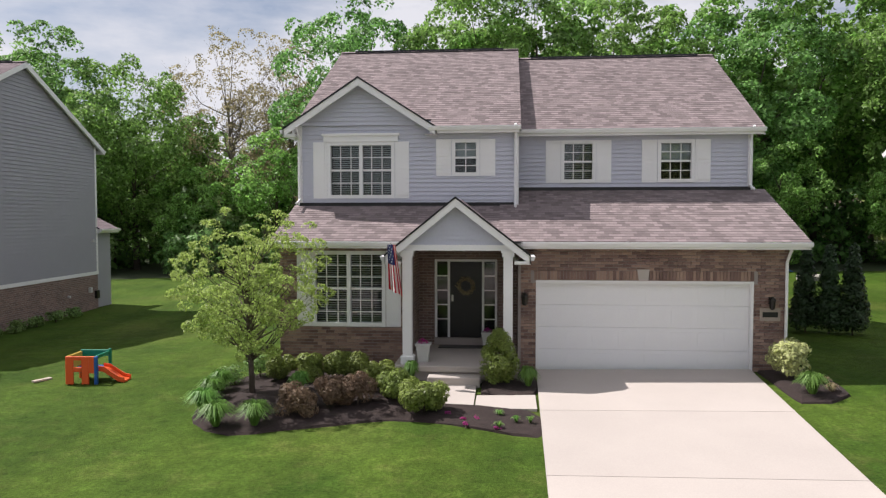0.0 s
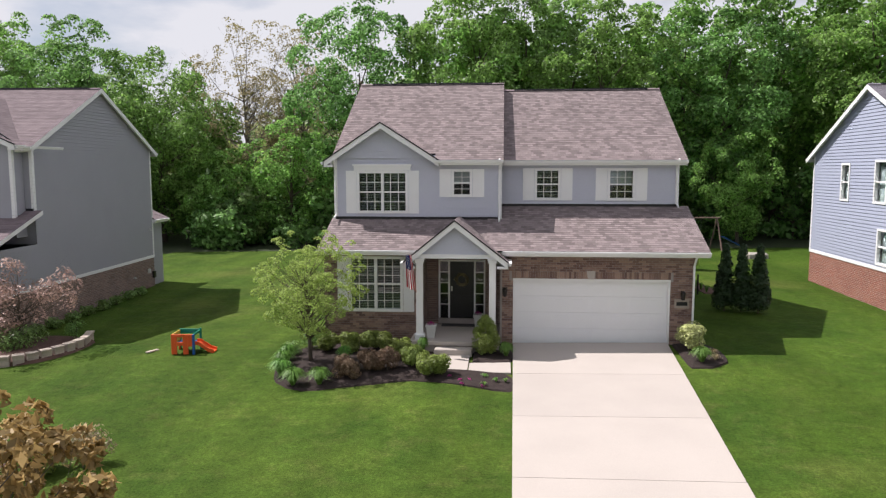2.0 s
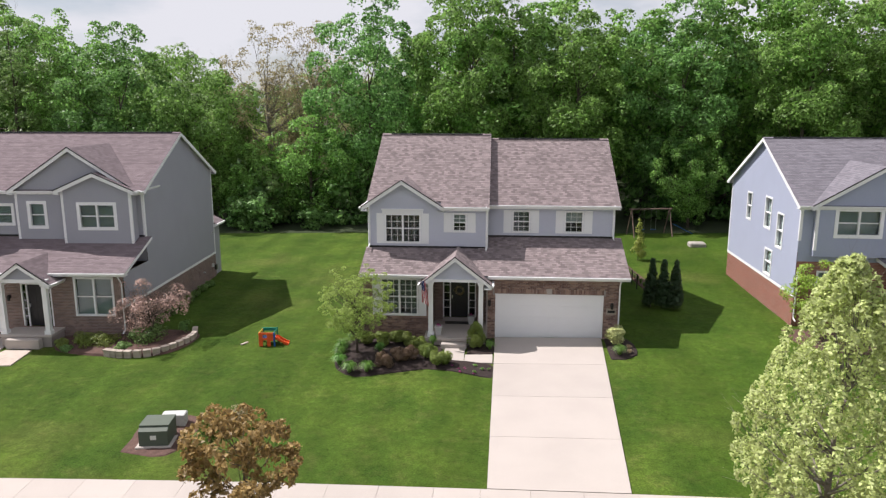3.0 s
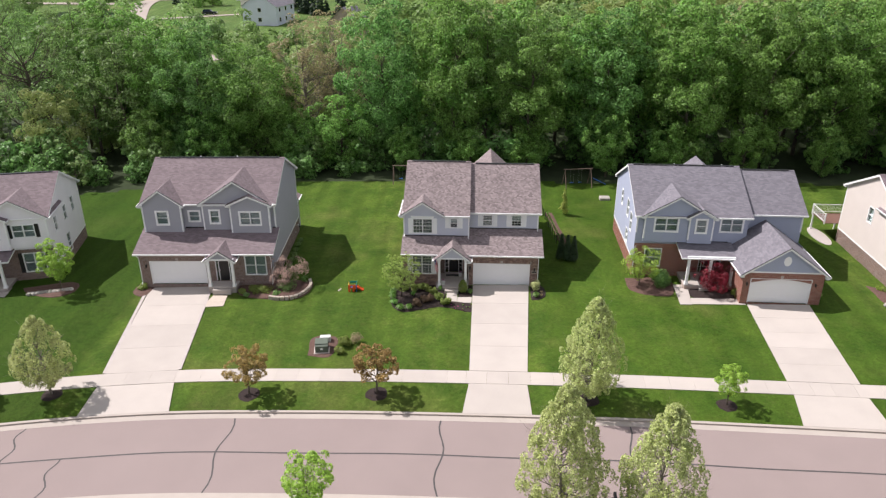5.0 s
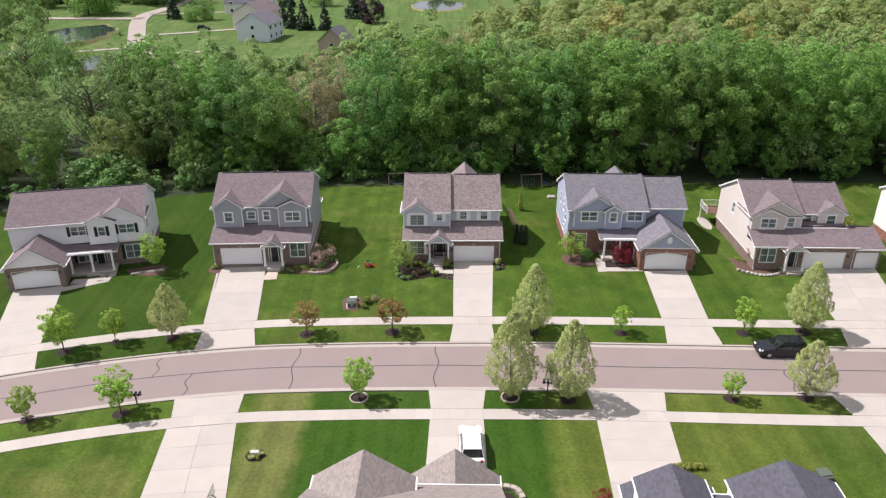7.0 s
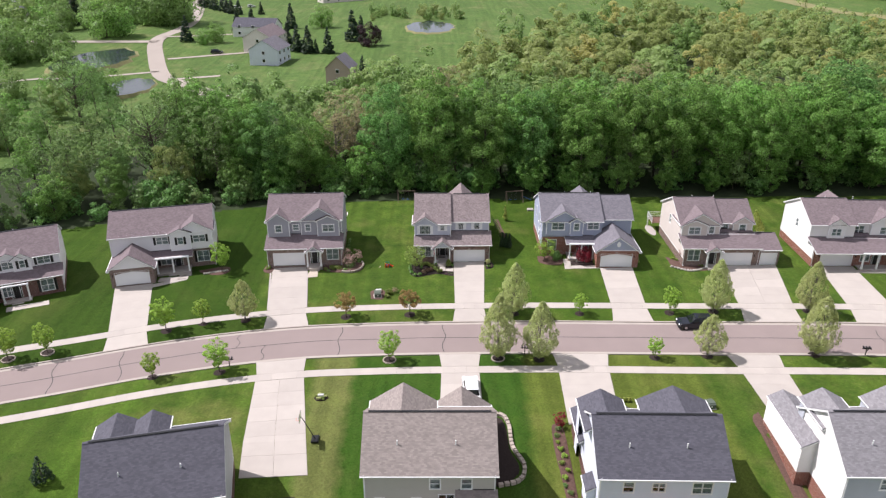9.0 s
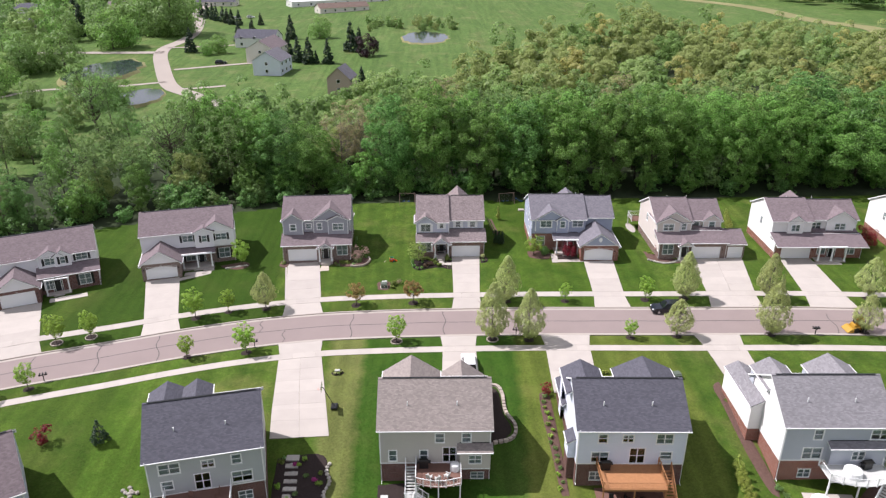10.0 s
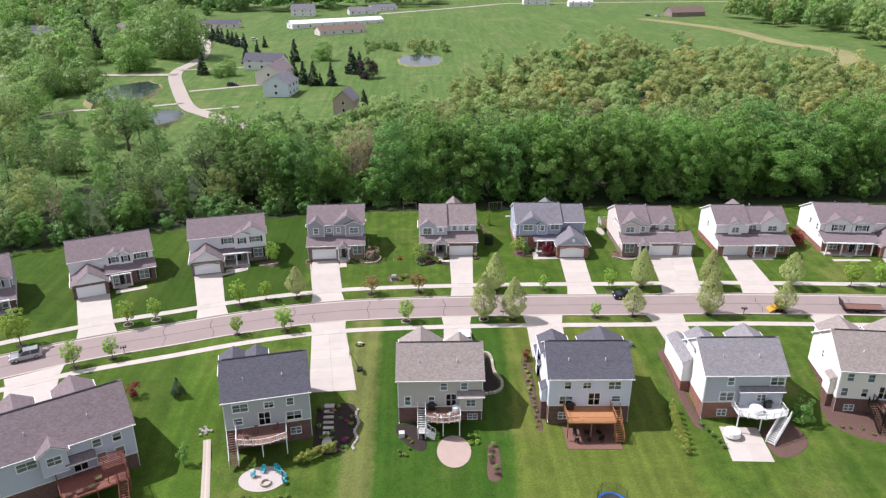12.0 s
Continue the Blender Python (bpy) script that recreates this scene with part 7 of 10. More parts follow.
def woods():
    rs = random.Random(11)
    def kind(nm, label, *a, **k):
        return tree_proto(nm, label, *a, group=WG, **k)
    T = {
        "a": kind("maple_tree", "tall leafy green maple at the edge of the woods", 22.5, 5.6, 1.6, 136, 27000, 0.29, "green", seed=1, trunk=0.24, puff=0.225, ruffle=0.62),
        "b": kind("maple_tree", "tall leafy green maple at the edge of the woods", 20.5, 5.4, 1.3, 130, 25000, 0.29, "green", seed=2, trunk=0.22, puff=0.225, ruffle=0.62),
        "c": kind("oak_tree", "broad dark green tree in the woods", 21, 6.0, 1.5, 143, 27000, 0.3, "deep", seed=3, trunk=0.28, puff=0.225, ruffle=0.62),
        "d": kind("ash_tree", "olive-green tree in young spring leaf", 20, 4.6, 3.0, 150, 9500, 0.26, "olive", seed=4, trunk=0.2, bare=2, limbs=20, puff=0.17, ruffle=0.8),
        "e": kind("budding_tree", "tan budding tree with bare branches", 19, 5.2, 4.0, 160, 9000, 0.2, "tan", "bark_grey", seed=5, trunk=0.24, bare=5, limbs=46, puff=0.15, ruffle=0.8),
        "f": kind("locust_tree", "bright green tree at the edge of the woods", 17, 6.6, 1.0, 143, 23000, 0.31, "bright", seed=6, trunk=0.24, puff=0.225, ruffle=0.62),
        "m": kind("maple_tree", "fresh green young maple at the edge of the woods", 12, 4.2, 0.8, 97, 14000, 0.26, "green", seed=16, trunk=0.16, puff=0.225, ruffle=0.62),
        "n": kind("old_tree", "gnarled old tree with dark bare limbs and thin leaf", 20, 6.6, 5.0, 70, 3200, 0.36, "olive", "bark", seed=17, trunk=0.42, bare=4, limbs=40, puff=0.2),
        "g": tree_proto("thicket_shrub", "dense dark understorey thicket", 5.5, 2.8, 0.2, 26, 1100, 0.5, "deep", seed=7, group="undergrowth of the woods", trunk=0.07, shape="dome", category="shrub", puff=0.36),
        "h": tree_proto("thicket_shrub", "light green sapling thicket", 6.5, 2.2, 0.4, 24, 900, 0.46, "olive", seed=8, group="undergrowth of the woods", trunk=0.07, category="shrub", puff=0.36),
        "i": kind("willow_tree", "round yellow-green budding tree", 16, 5.6, 1.5, 75, 9500, 0.36, "yellow", seed=9, trunk=0.24, bare=2, puff=0.27, ruffle=0.45),
        "A": kind("maple_tree", "green maple inside the woods", 21, 5.4, 3.0, 80, 9000, 0.45, "green", seed=21, trunk=0.22, puff=0.3, limbs=8, ruffle=0.45),
        "B": kind("maple_tree", "green maple inside the woods", 19.5, 5.2, 3.0, 75, 8500, 0.45, "bright", seed=22, trunk=0.22, puff=0.3, limbs=8, ruffle=0.45),
        "C": kind("oak_tree", "dark green tree inside the woods", 20, 5.8, 3.0, 80, 9000, 0.46, "deep", seed=23, trunk=0.22, puff=0.3, limbs=8, ruffle=0.45),
        "D": kind("ash_tree", "olive tree inside the woods", 20, 4.8, 4.0, 120, 5000, 0.42, "olive", seed=24, trunk=0.2, bare=1, limbs=14, puff=0.18, ruffle=0.8),
        "j": kind("distant_tree", "round green tree of the farther woods", 15, 5.2, 1.0, 36, 4800, 0.6, "soft", seed=10, trunk=0.2, puff=0.38, limbs=6, shape="dome", ruffle=0.25),
        "k": kind("distant_tree", "sage-green budding tree of the farther woods", 15, 5.2, 1.0, 34, 4600, 0.6, "sage", seed=12, trunk=0.2, puff=0.38, limbs=6, shape="dome", ruffle=0.25),
        "l": kind("distant_tree", "yellow budding tree of the farther woods", 15, 5.0, 1.0, 34, 4600, 0.6, "yellow", seed=13, trunk=0.2, puff=0.38, limbs=6, shape="dome", ruffle=0.25),
        "o": kind("distant_tree", "tan budding tree of the farther woods", 15, 5.0, 1.0, 34, 3600, 0.5, "tan", "bark_grey", seed=14, trunk=0.2, puff=0.38, limbs=12, bare=1, ruffle=0.32),
    }
    def edge(x):
        return float(np.interp(x, [-110, -84, -60, -34, -12, 12, 90], [24, 32, 41, 47.5, 49, 48, 46]))
    def thickets(x, y):
        for _ in range(2):
            if rs.random() < 0.7:
                grove.put(T[rs.choice("ggh")], x + rs.uniform(-3.5, 3.5), y - rs.uniform(1.0, 3.0), rs.uniform(0.45, 0.95), rs.uniform(0, 6.28))
    # the edge west of the tall stand, tree by tree: kind, place, height
    high = {"a": 22.5, "b": 20.5, "c": 21, "d": 20, "e": 19, "f": 17, "m": 12, "n": 20, "i": 16}
    for p, x, y, h in (
            ("e", -21.3, 57, 19.4), ("e", -16.8, 59, 19.8), ("m", -15.6, 50.5, 11.2), ("m", -21.5, 50.5, 8.6), ("f", -27.6, 53, 16.6),
            ("m", -24.6, 53, 11.5), ("c", -34.6, 52, 19.3), ("a", -39.8, 54.5, 20.6), ("d", -45.0, 53, 21.5), ("m", -32.2, 49.5, 9.6), ("m", -40.0, 48.0, 9.4), ("d", -34.5, 57, 16.5),
            ("d", -50.5, 55, 19.0), ("n", -58.4, 54, 21.0), ("i", -53.0, 49.5, 12.0), ("d", -64.0, 47, 13.5), ("b", -62.0, 42.5, 11.0),
            ("d", -70.5, 44, 14.0), ("m", -72.0, 38.0, 10.5), ("d", -79.0, 41, 12.0), ("c", -83.0, 35.0, 11.5), ("e", -87.5, 37, 11.5),
            ("n", -76.0, 50, 15.0), ("d", -95.0, 31, 12.0), ("i", -100.0, 27, 11.0), ("m", -91.0, 29.5, 9.0), ("a", -47.5, 59, 23.0), ("d", -54.5, 60, 23.0), ("b", -51.0, 62, 22.0), ("a", -40.5, 62, 17.5), ("d", -31.0, 62, 17.0), ("b", -40.0, 57, 14.0)):
        s = h / high[p]
        grove.put(T[p], x, y, s * rs.uniform(0.97, 1.1), rs.uniform(0, 6.28), s)
        thickets(x, min(y, edge(x) + 1.5))
    # the tall stand behind the houses
    x = -10.5
    while x < 120:
        y = edge(x) + rs.uniform(0.0, 4.6)
        p = rs.choice("aabcb")
        s = rs.uniform(0.95, 1.15)
        if not 80 < x < 98:
            grove.put(T[p], x, y, s, rs.uniform(0, 6.28), s * rs.uniform(0.94, 1.12))
        thickets(x, y)
        x += rs.uniform(8.2, 11.0)
    grove.put(T["f"], 88.5, 47.5, 1.38, 1.0, 0.98)
    grove.put(T["c"], 83.5, 61, 1.5, 2.0, 1.12)
    grove.put(T["d"], 3.4, 54, 1.1, 0.5)
    # saplings leaning out of the edge into the light
    x = -7.0
    while x < 112:
        s = rs.uniform(0.55, 0.95)
        grove.put(T[rs.choice("mm")], x, edge(x) - rs.uniform(0.2, 1.6), s * 0.95 if s < 0.7 else s * 0.75, rs.uniform(0, 6.28), s * 0.8)
        x += rs.uniform(7.0, 13.0)
    # ranks behind it
    for dy, step, pick in ((7, 7.6, "AABCAB"), (14.5, 8.0, "ADBCDi"), (23, 8.4, "DieDid")):
        x = -110.0
        while x < 130:
            y = edge(x) + dy + rs.uniform(-2.0, 2.0)
            if y < wood_back(x) and not (x < -62 and rs.random() < 0.6) and not (-23 < x < -11 and dy < 20) and not (-62 < x < -23 and dy < 10):
                s = rs.uniform(0.95, 1.12) if x > -7 else rs.uniform(0.58, 0.74) if x > -40 else rs.uniform(0.6, 0.85)
                grove.put(T[rs.choice(pick if x > -12 else "DDiAk")], x, y, s, rs.uniform(0, 6.28), s * rs.uniform(0.9, 1.08))
            x += rs.uniform(0.8, 1.2) * step
    # thickets between the trunks
    for i in range(70):
        x = rs.uniform(-100, 112)
        grove.put(T[rs.choice("gggh")], x, edge(x) + rs.uniform(1.0, 9.0), rs.uniform(0.8, 1.35), rs.uniform(0, 6.28))
    # the deep wood
    y = 79.0
    while y < 236:
        x = -60.0
        while x < 235:
            if y < wood_back(x) - 3 and rs.random() < 0.94:
                px, py = x + rs.uniform(-3, 3), y + rs.uniform(-3, 3)
                if y < 92:
                    grove.put(T[rs.choice("kklljl" if x > 0 else "jjk")], px, py, rs.uniform(0.9, 1.25), rs.uniform(0, 6.28))
                else:
                    tint = rs.choice((rs.choice(("sage", "sage", "soft", "yellow")) if rs.random() < 0.45 else "gold" if rs.random() < 0.08 else "yellow",) if x > 0 else ("soft", "olive", "sage", "soft"))
                    far_wood.put(T[rs.choice("jkl")], px, py, rs.uniform(0.9, 1.35), 0.95, tint, 0.4)
            x += rs.uniform(8.0, 11.5)
        y += 10.5
    return T


WOOD = woods()

# ---- planting round the houses ----
def shrub(label, x, y, r, h, leaf, n=900, size=0.09, name="shrub", seed=1, squash=0.9, cone=False, puffs=14, group="", base=0.0, z=None, egg=False):
    """A bush: short stems and clumps of small leaves."""
    rng = np.random.default_rng(seed)
    ob = thing(name, label, "tree" if h > 3 else "shrub", x, y, (zg(x, y) if z is None else z) + 0.03, group=group)
    C, R = [], []
    for i in range(puffs):
        a = rng.random() * 6.283
        if egg:
            k = (i + rng.random()) / puffs
            rr = r * 0.68 * ((k / 0.3) ** 0.4 if k < 0.3 else ((1 - k) / 0.7) ** 0.6)
            C.append((rr * math.cos(a), rr * math.sin(a), base + 0.12 * h + k * h * 0.8))
            R.append(r * 0.32)
        elif cone:
            k = (i + rng.random()) / puffs
            rr = r * (1 - k) ** 0.75 * 0.6
            C.append((rr * math.cos(a), rr * math.sin(a), base + 0.1 * h + k * h * 0.86))
            R.append(r * (0.58 - 0.4 * k) + 0.05)
        else:
            rr = r * 0.62 * rng.random() ** 0.5
            C.append((rr * math.cos(a), rr * math.sin(a), base + h * rng.uniform(0.25, 0.72)))
            R.append(min(r, h) * rng.uniform(0.3, 0.46))
    C, R = np.array(C), np.array(R)
    P, N = puff_leaves(C, R, n, rng, squash, 0.2)
    P[:, 2] = np.maximum(P[:, 2], 0.02)
    cr = new("foliage", leaf_mesh("foliage", P, N, size, rng, LEAF[leaf]))
    cr.parent = ob
    g = Geo()
    g.tube((0, 0, -0.05), (0.02, 0.01, base + h * 0.6), 0.025, 0.008, 6, False)
    part("stem", g, M["bark"], ob)
    return ob


def tuft(label, x, y, r, h, leaf="grass", n=90, name="grass_tuft", seed=1, group=""):
    """A clump of arching blades."""
    rs = random.Random(seed)
    g = Geo()
    for _ in range(n):
        a, lean = rs.random() * 6.283, rs.uniform(0.2, 1.0)
        d = Vector((math.cos(a), math.sin(a), 0))
        s = Vector((-d.y, d.x, 0)) * rs.uniform(0.006, 0.012)
        b = d * rs.uniform(0, 0.12 * r)
        hh = h * rs.uniform(0.7, 1.1)
        m = b + d * r * 0.45 * lean + Vector((0, 0, hh * 0.85))
        t = b + d * r * lean + Vector((0, 0, hh * (1 - 0.55 * lean)))
        g.add([b - s, b + s, m + s, m - s, t], [(0, 1, 2, 3), (3, 2, 4)])
    return solo(name, g, LEAF[leaf], label, "plant", x, y, zg(x, y) + 0.05, group=group)


# the young tree and shrubs by the porch
pt = tree_proto("ornamental_tree", "young light-green ornamental tree in the mulch bed", 4.0, 1.75, 0.55, 300, 21000, 0.06, "feather", seed=31, trunk=0.055, puff=0.1, limbs=60, bare=2, squash=0.7, ruffle=0.9)
grove.put(pt, -4.2, 14.14, 1.0, 0.5, z=0.05)
BX = "clipped boxwoods by the porch"
for i, (x, y, r, h) in enumerate(((-3.9, 15.3, 0.45, 0.75), (-3.3, 15.2, 0.45, 0.78), (-2.6, 15.35, 0.46, 0.8), (-1.95, 15.1, 0.46, 0.78), (-1.45, 14.5, 0.46, 0.74), (-0.95, 13.7, 0.5, 0.76), (-0.33, 12.85, 0.55, 0.8))):
    shrub("round green boxwood in dark mulch", x, y, r, h, "box", 6000, 0.06, "boxwood", 40 + i, puffs=18, group=BX)
for i, (x, y, r, h) in enumerate(((-2.75, 12.75, 0.52, 0.72), (-2.2, 13.2, 0.45, 0.74), (-1.72, 13.3, 0.48, 0.78))):
    shrub("brown leafless spirea bush in dark mulch", x, y, r, h, "brown", 5000, 0.05, "dry_shrub", 50 + i, puffs=18, group="brown bushes by the porch")
shrub("egg-shaped evergreen beside the porch step", 1.08, 14.95, 0.5, 1.28, "box", 9000, 0.05, "cone_evergreen", 61, puffs=110, egg=True)
shrub("variegated cream and green bush by the driveway", 7.42, 15.45, 0.58, 1.1, "variegated", 3500, 0.075, "variegated_bush", 62, puffs=20)
shrub("low grey-green shrub in the bed", -4.9, 14.9, 0.45, 0.5, "olive", 800, 0.06, "low_shrub", 63)
shrub("low grey-green shrub in the bed", -4.55, 15.6, 0.45, 0.6, "olive", 800, 0.06, "low_shrub", 64)
LI = "day lilies in the mulch bed"
for i, (x, y, r) in enumerate(((-4.15, 12.05, 0.5), (-3.42, 12.1, 0.46), (-4.75, 12.9, 0.48), (-4.95, 13.8, 0.42), (-5.0, 14.4, 0.4), (1.72, 14.75, 0.32), (6.98 + 0.42, 14.2, 0.42), (-3.2, 14.3, 0.3), (-0.9, 15.3, 0.25))):
    tuft("green day lily clump in mulch", x, y, r, 0.5, n=420, name="day_lily", seed=70 + i, group=LI)
for i, (x, y) in enumerate(((7.92, 14.95), (7.85, 14.4), (7.72, 15.9))):
    tuft("small dry ornamental grass tuft", x, y, 0.22, 0.22, "straw", 90, "dry_grass", 80 + i)
rsf = random.Random(3)
for i in range(9):
    x, y = rsf.uniform(0.1, 1.7), rsf.uniform(11.9, 12.9)
    if i < 5:
        shrub("small magenta flowers in mulch", x, y, 0.1, 0.12, "flower", 60, 0.035, "flower", 90 + i, puffs=4, group="flowers in the bed")
    else:
        tuft("small green bedding plant", x, y, 0.14, 0.14, "bright" if i % 2 else "grass", 40, "bedding_plant", 90 + i)


def pot(x, y, z, h=0.42, flowers=True):
    ob = thing("flower_pot", "tall pale grey tapered pot on the porch", "flower pot", x, y, z)
    g = Geo()
    g.hexa([(-0.11, -0.11, 0), (0.11, -0.11, 0), (0.11, 0.11, 0), (-0.11, 0.11, 0)], [(-0.16, -0.16, h), (0.16, -0.16, h), (0.16, 0.16, h), (-0.16, 0.16, h)])
    g.box(-0.175, 0.175, -0.175, 0.175, h - 0.04, h + 0.01)
    part("pot", g, M["grey_pale"], ob)
    if flowers:
        rng = np.random.default_rng(4)
        P, N = puff_leaves(np.array([[0, 0, h + 0.02]]), np.array([0.13]), 120, rng)
        part_ob = new("flowers", leaf_mesh("flowers", P, N, 0.05, rng, LEAF["flower"]))
        part_ob.parent = ob


pot(-0.68, 15.75, 0.33)
pot(0.78, 17.5, 0.33)


def wreath():
    rng = np.random.default_rng(9)
    n = 420
    a = rng.random(n) * 6.283
    c = np.stack((0.19 * np.cos(a), np.zeros(n), 0.19 * np.sin(a)), 1) + rng.normal(0, 0.03, (n, 3))
    N = rng.normal(size=(n, 3)) + np.array((0, -1.5, 0))
    ob = new("door_wreath", leaf_mesh("door_wreath", c, N, 0.05, rng, LEAF["tan"]))
    ob.matrix_basis = pose(0.18, 17.99, 1.88)
    tagged(ob, "twig wreath hanging on the black front door", "wreath")


wreath()
mat_ob = solo("door_mat", Geo().rbox(-0.5, 0.85, 17.45, 17.85, 0.33, 0.35, 0.004), M["black"], "dark door mat on the porch slab", "door mat")


def flag():
    """Folded cloth hanging from the slanting pole; stripes run down its length."""
    ob = thing("flag", "folded red, white and blue striped flag hanging from a pole", "flag", -1.3, 15.0, 3.08)
    rs = random.Random(2)
    n = 14
    L = 1.15
    def pt(u, v):
        w = 0.09 + 0.07 * v
        fold = 0.05 * math.sin(u * 11) * (0.4 + v)
        return ((u - 0.5) * w * 2 + 0.1 * v, fold - 0.02, -v * L * (0.86 + 0.14 * u))
    for k in range(9):
        u0, u1 = k / 9, (k + 1) / 9
        g = Geo()
        v0 = 0.42 if k < 6 else 0.0
        for j in range(n):
            a, b = v0 + (1 - v0) * j / n, v0 + (1 - v0) * (j + 1) / n
            g.add([pt(u0, a), pt(u1, a), pt(u1, b), pt(u0, b)], [(0, 1, 2, 3)])
        part("stripe", g, M["flag_red" if k % 2 == 0 else "flag_white"], ob)
    g = Geo()
    for k in range(6):
        for j in range(8):
            u0, u1, a, b = k / 9, (k + 1) / 9, 0.42 * j / 8, 0.42 * (j + 1) / 8
            g.add([pt(u0, a), pt(u1, a), pt(u1, b), pt(u0, b)], [(0, 1, 2, 3)])
    part("canton", g, M["flag_blue"], ob)
    st = Geo()
    for k in range(12):
        u, v = 0.06 + 0.56 * ((k * 5) % 12) / 12, 0.03 + 0.36 * k / 12
        p = pt(u, v)
        st.box(p[0] - 0.012, p[0] + 0.012, p[1] - 0.006, p[1] - 0.002, p[2] - 0.012, p[2] + 0.012)
    part("stars", st, M["flag_white"], ob)


flag()


# ---- front lawns ----
def play_gym(x, y, rz):
    ob = thing("play_gym", "red and green plastic toddler climber with slide on the lawn", "playset", x, y, zg(x, y), rz)
    def panel(name, pts, holes, axis, a, b, mat):
        g = Geo()
        g.prism(pts, axis, a, b)
        return part(name, g, M[mat], ob)
    # front wall of four pieces round a round opening
    for name, x0, x1, y0, y1, z0, z1, m in (
            ("wall_panel", -0.6, -0.36, -0.5, -0.44, 0, 0.86, "toy_red"), ("wall_panel", -0.1, 0.12, -0.5, -0.44, 0, 0.86, "toy_red"),
            ("wall_panel", -0.36, -0.1, -0.5, -0.44, 0.38, 0.52, "toy_red"), ("wall_panel", -0.36, -0.1, -0.5, -0.44, 0.74, 0.86, "toy_red"),
            ("wall_panel", 0.12, 0.36, -0.5, -0.44, 0.34, 0.86, "toy_red"),
            ("side_panel", -0.6, -0.54, -0.44, 0.5, 0.45, 0.86, "toy_yellow"), ("side_panel", -0.6, -0.54, -0.44, -0.2, 0, 0.45, "toy_red"), ("side_panel", -0.6, -0.54, 0.3, 0.5, 0, 0.45, "toy_red"),
            ("back_panel", -0.54, 0.36, 0.44, 0.5, 0.7, 0.9, "toy_green"), ("corner_post", 0.3, 0.38, 0.4, 0.5, 0, 0.94, "toy_green"), ("corner_post", -0.6, -0.52, 0.42, 0.5, 0, 0.9, "toy_green"),
            ("corner_post", 0.3, 0.4, -0.52, -0.42, 0, 0.86, "toy_blue"), ("top_rail", 0.3, 0.36, -0.42, 0.4, 0.78, 0.88, "toy_green"), ("platform", -0.54, 0.3, -0.44, 0.44, 0.36, 0.42, "toy_blue")):
        part(name, Geo().rbox(x0, x1, y0, y1, z0, z1, 0.012), M[m], ob)
    g = Geo()
    prof = [(0.3, 0.44), (0.5, 0.42), (0.95, 0.12), (1.15, 0.08)]
    for (a, za), (b, zb) in zip(prof, prof[1:]):
        g.hexa([(a, -0.32, za - 0.05), (b, -0.32, zb - 0.05), (b, 0.12, zb - 0.05), (a, 0.12, za - 0.05)], [(a, -0.32, za), (b, -0.32, zb), (b, 0.12, zb), (a, 0.12, za)])
        for s in (-0.34, 0.1):
            g.hexa([(a, s, za - 0.06), (b, s, zb - 0.06), (b, s + 0.04, zb - 0.06), (a, s + 0.04, za - 0.06)], [(a, s, za + 0.1), (b, s, zb + 0.1), (b, s + 0.04, zb + 0.1), (a, s + 0.04, za + 0.1)])
    part("slide", g, M["toy_red"], ob, "red plastic slide")
    return ob


play_gym(-8.6, 15.45, 4).scale = (0.76, 0.76, 0.76)
solo("plank", Geo().rbox(-0.06, 0.06, -0.22, 0.22, 0, 0.04, 0.006), M["bed_stone"], "short pale wooden board lying on the lawn", "board", -9.85, 15.4, zg(-9.85, 15.4) + 0.01, -25)


def transformer(x, y, rz, s=1.0):
    ob = thing("transformer_box", "grey-green electrical transformer cabinet on a pad", "utility box", x, y, zg(x, y), rz)
    part("pad", Geo().rbox(-0.6 * s, 0.6 * s, -0.6 * s, 0.6 * s, -0.1, 0.08, 0.02), M["concrete"], ob)
    g = Geo().prism([(-0.5 * s, 0.08), (0.5 * s, 0.08), (0.5 * s, 0.72 * s), (-0.3 * s, 0.72 * s), (-0.5 * s, 0.6 * s)], 0, -0.48 * s, 0.48 * s)
    part("cabinet", g, M["box_green"], ob)
    part("lid", Geo().rbox(-0.5 * s, 0.5 * s, -0.34 * s, 0.52 * s, 0.72 * s, 0.76 * s, 0.01), M["box_green"], ob)
    part("warning_label", Geo().box(-0.1, 0.1, -0.505 * s, -0.5 * s, 0.3, 0.45), M["flag_white"], ob)


transformer(-9.6, 6.0, 8)
solo("utility_cabinet", Geo().rbox(-0.42, 0.42, -0.22, 0.22, 0, 0.5, 0.03), M["grey_pale"], "pale grey low telecom cabinet on the lawn", "utility box", -9.55, 7.2, zg(-9.55, 7.2) - 0.02, 8)
bed("bare soil round utility boxes", [(-10.6, 5.2), (-8.9, 5.0), (-8.5, 6.8), (-8.9, 7.9), (-10.7, 7.7)], "mulch_brown", 0.02)
shrub("dark green bush beside utility boxes", -7.9, 6.6, 0.6, 0.8, "box", 2600, 0.08, "low_shrub", 66)
shrub("twiggy tan bush beside utility boxes", -7.1, 6.9, 0.75, 0.95, "straw", 1500, 0.07, "dry_shrub", 67)
shrub("dark green bush beside utility boxes", -8.1, 5.5, 0.5, 0.6, "box", 2000, 0.08, "low_shrub", 68)


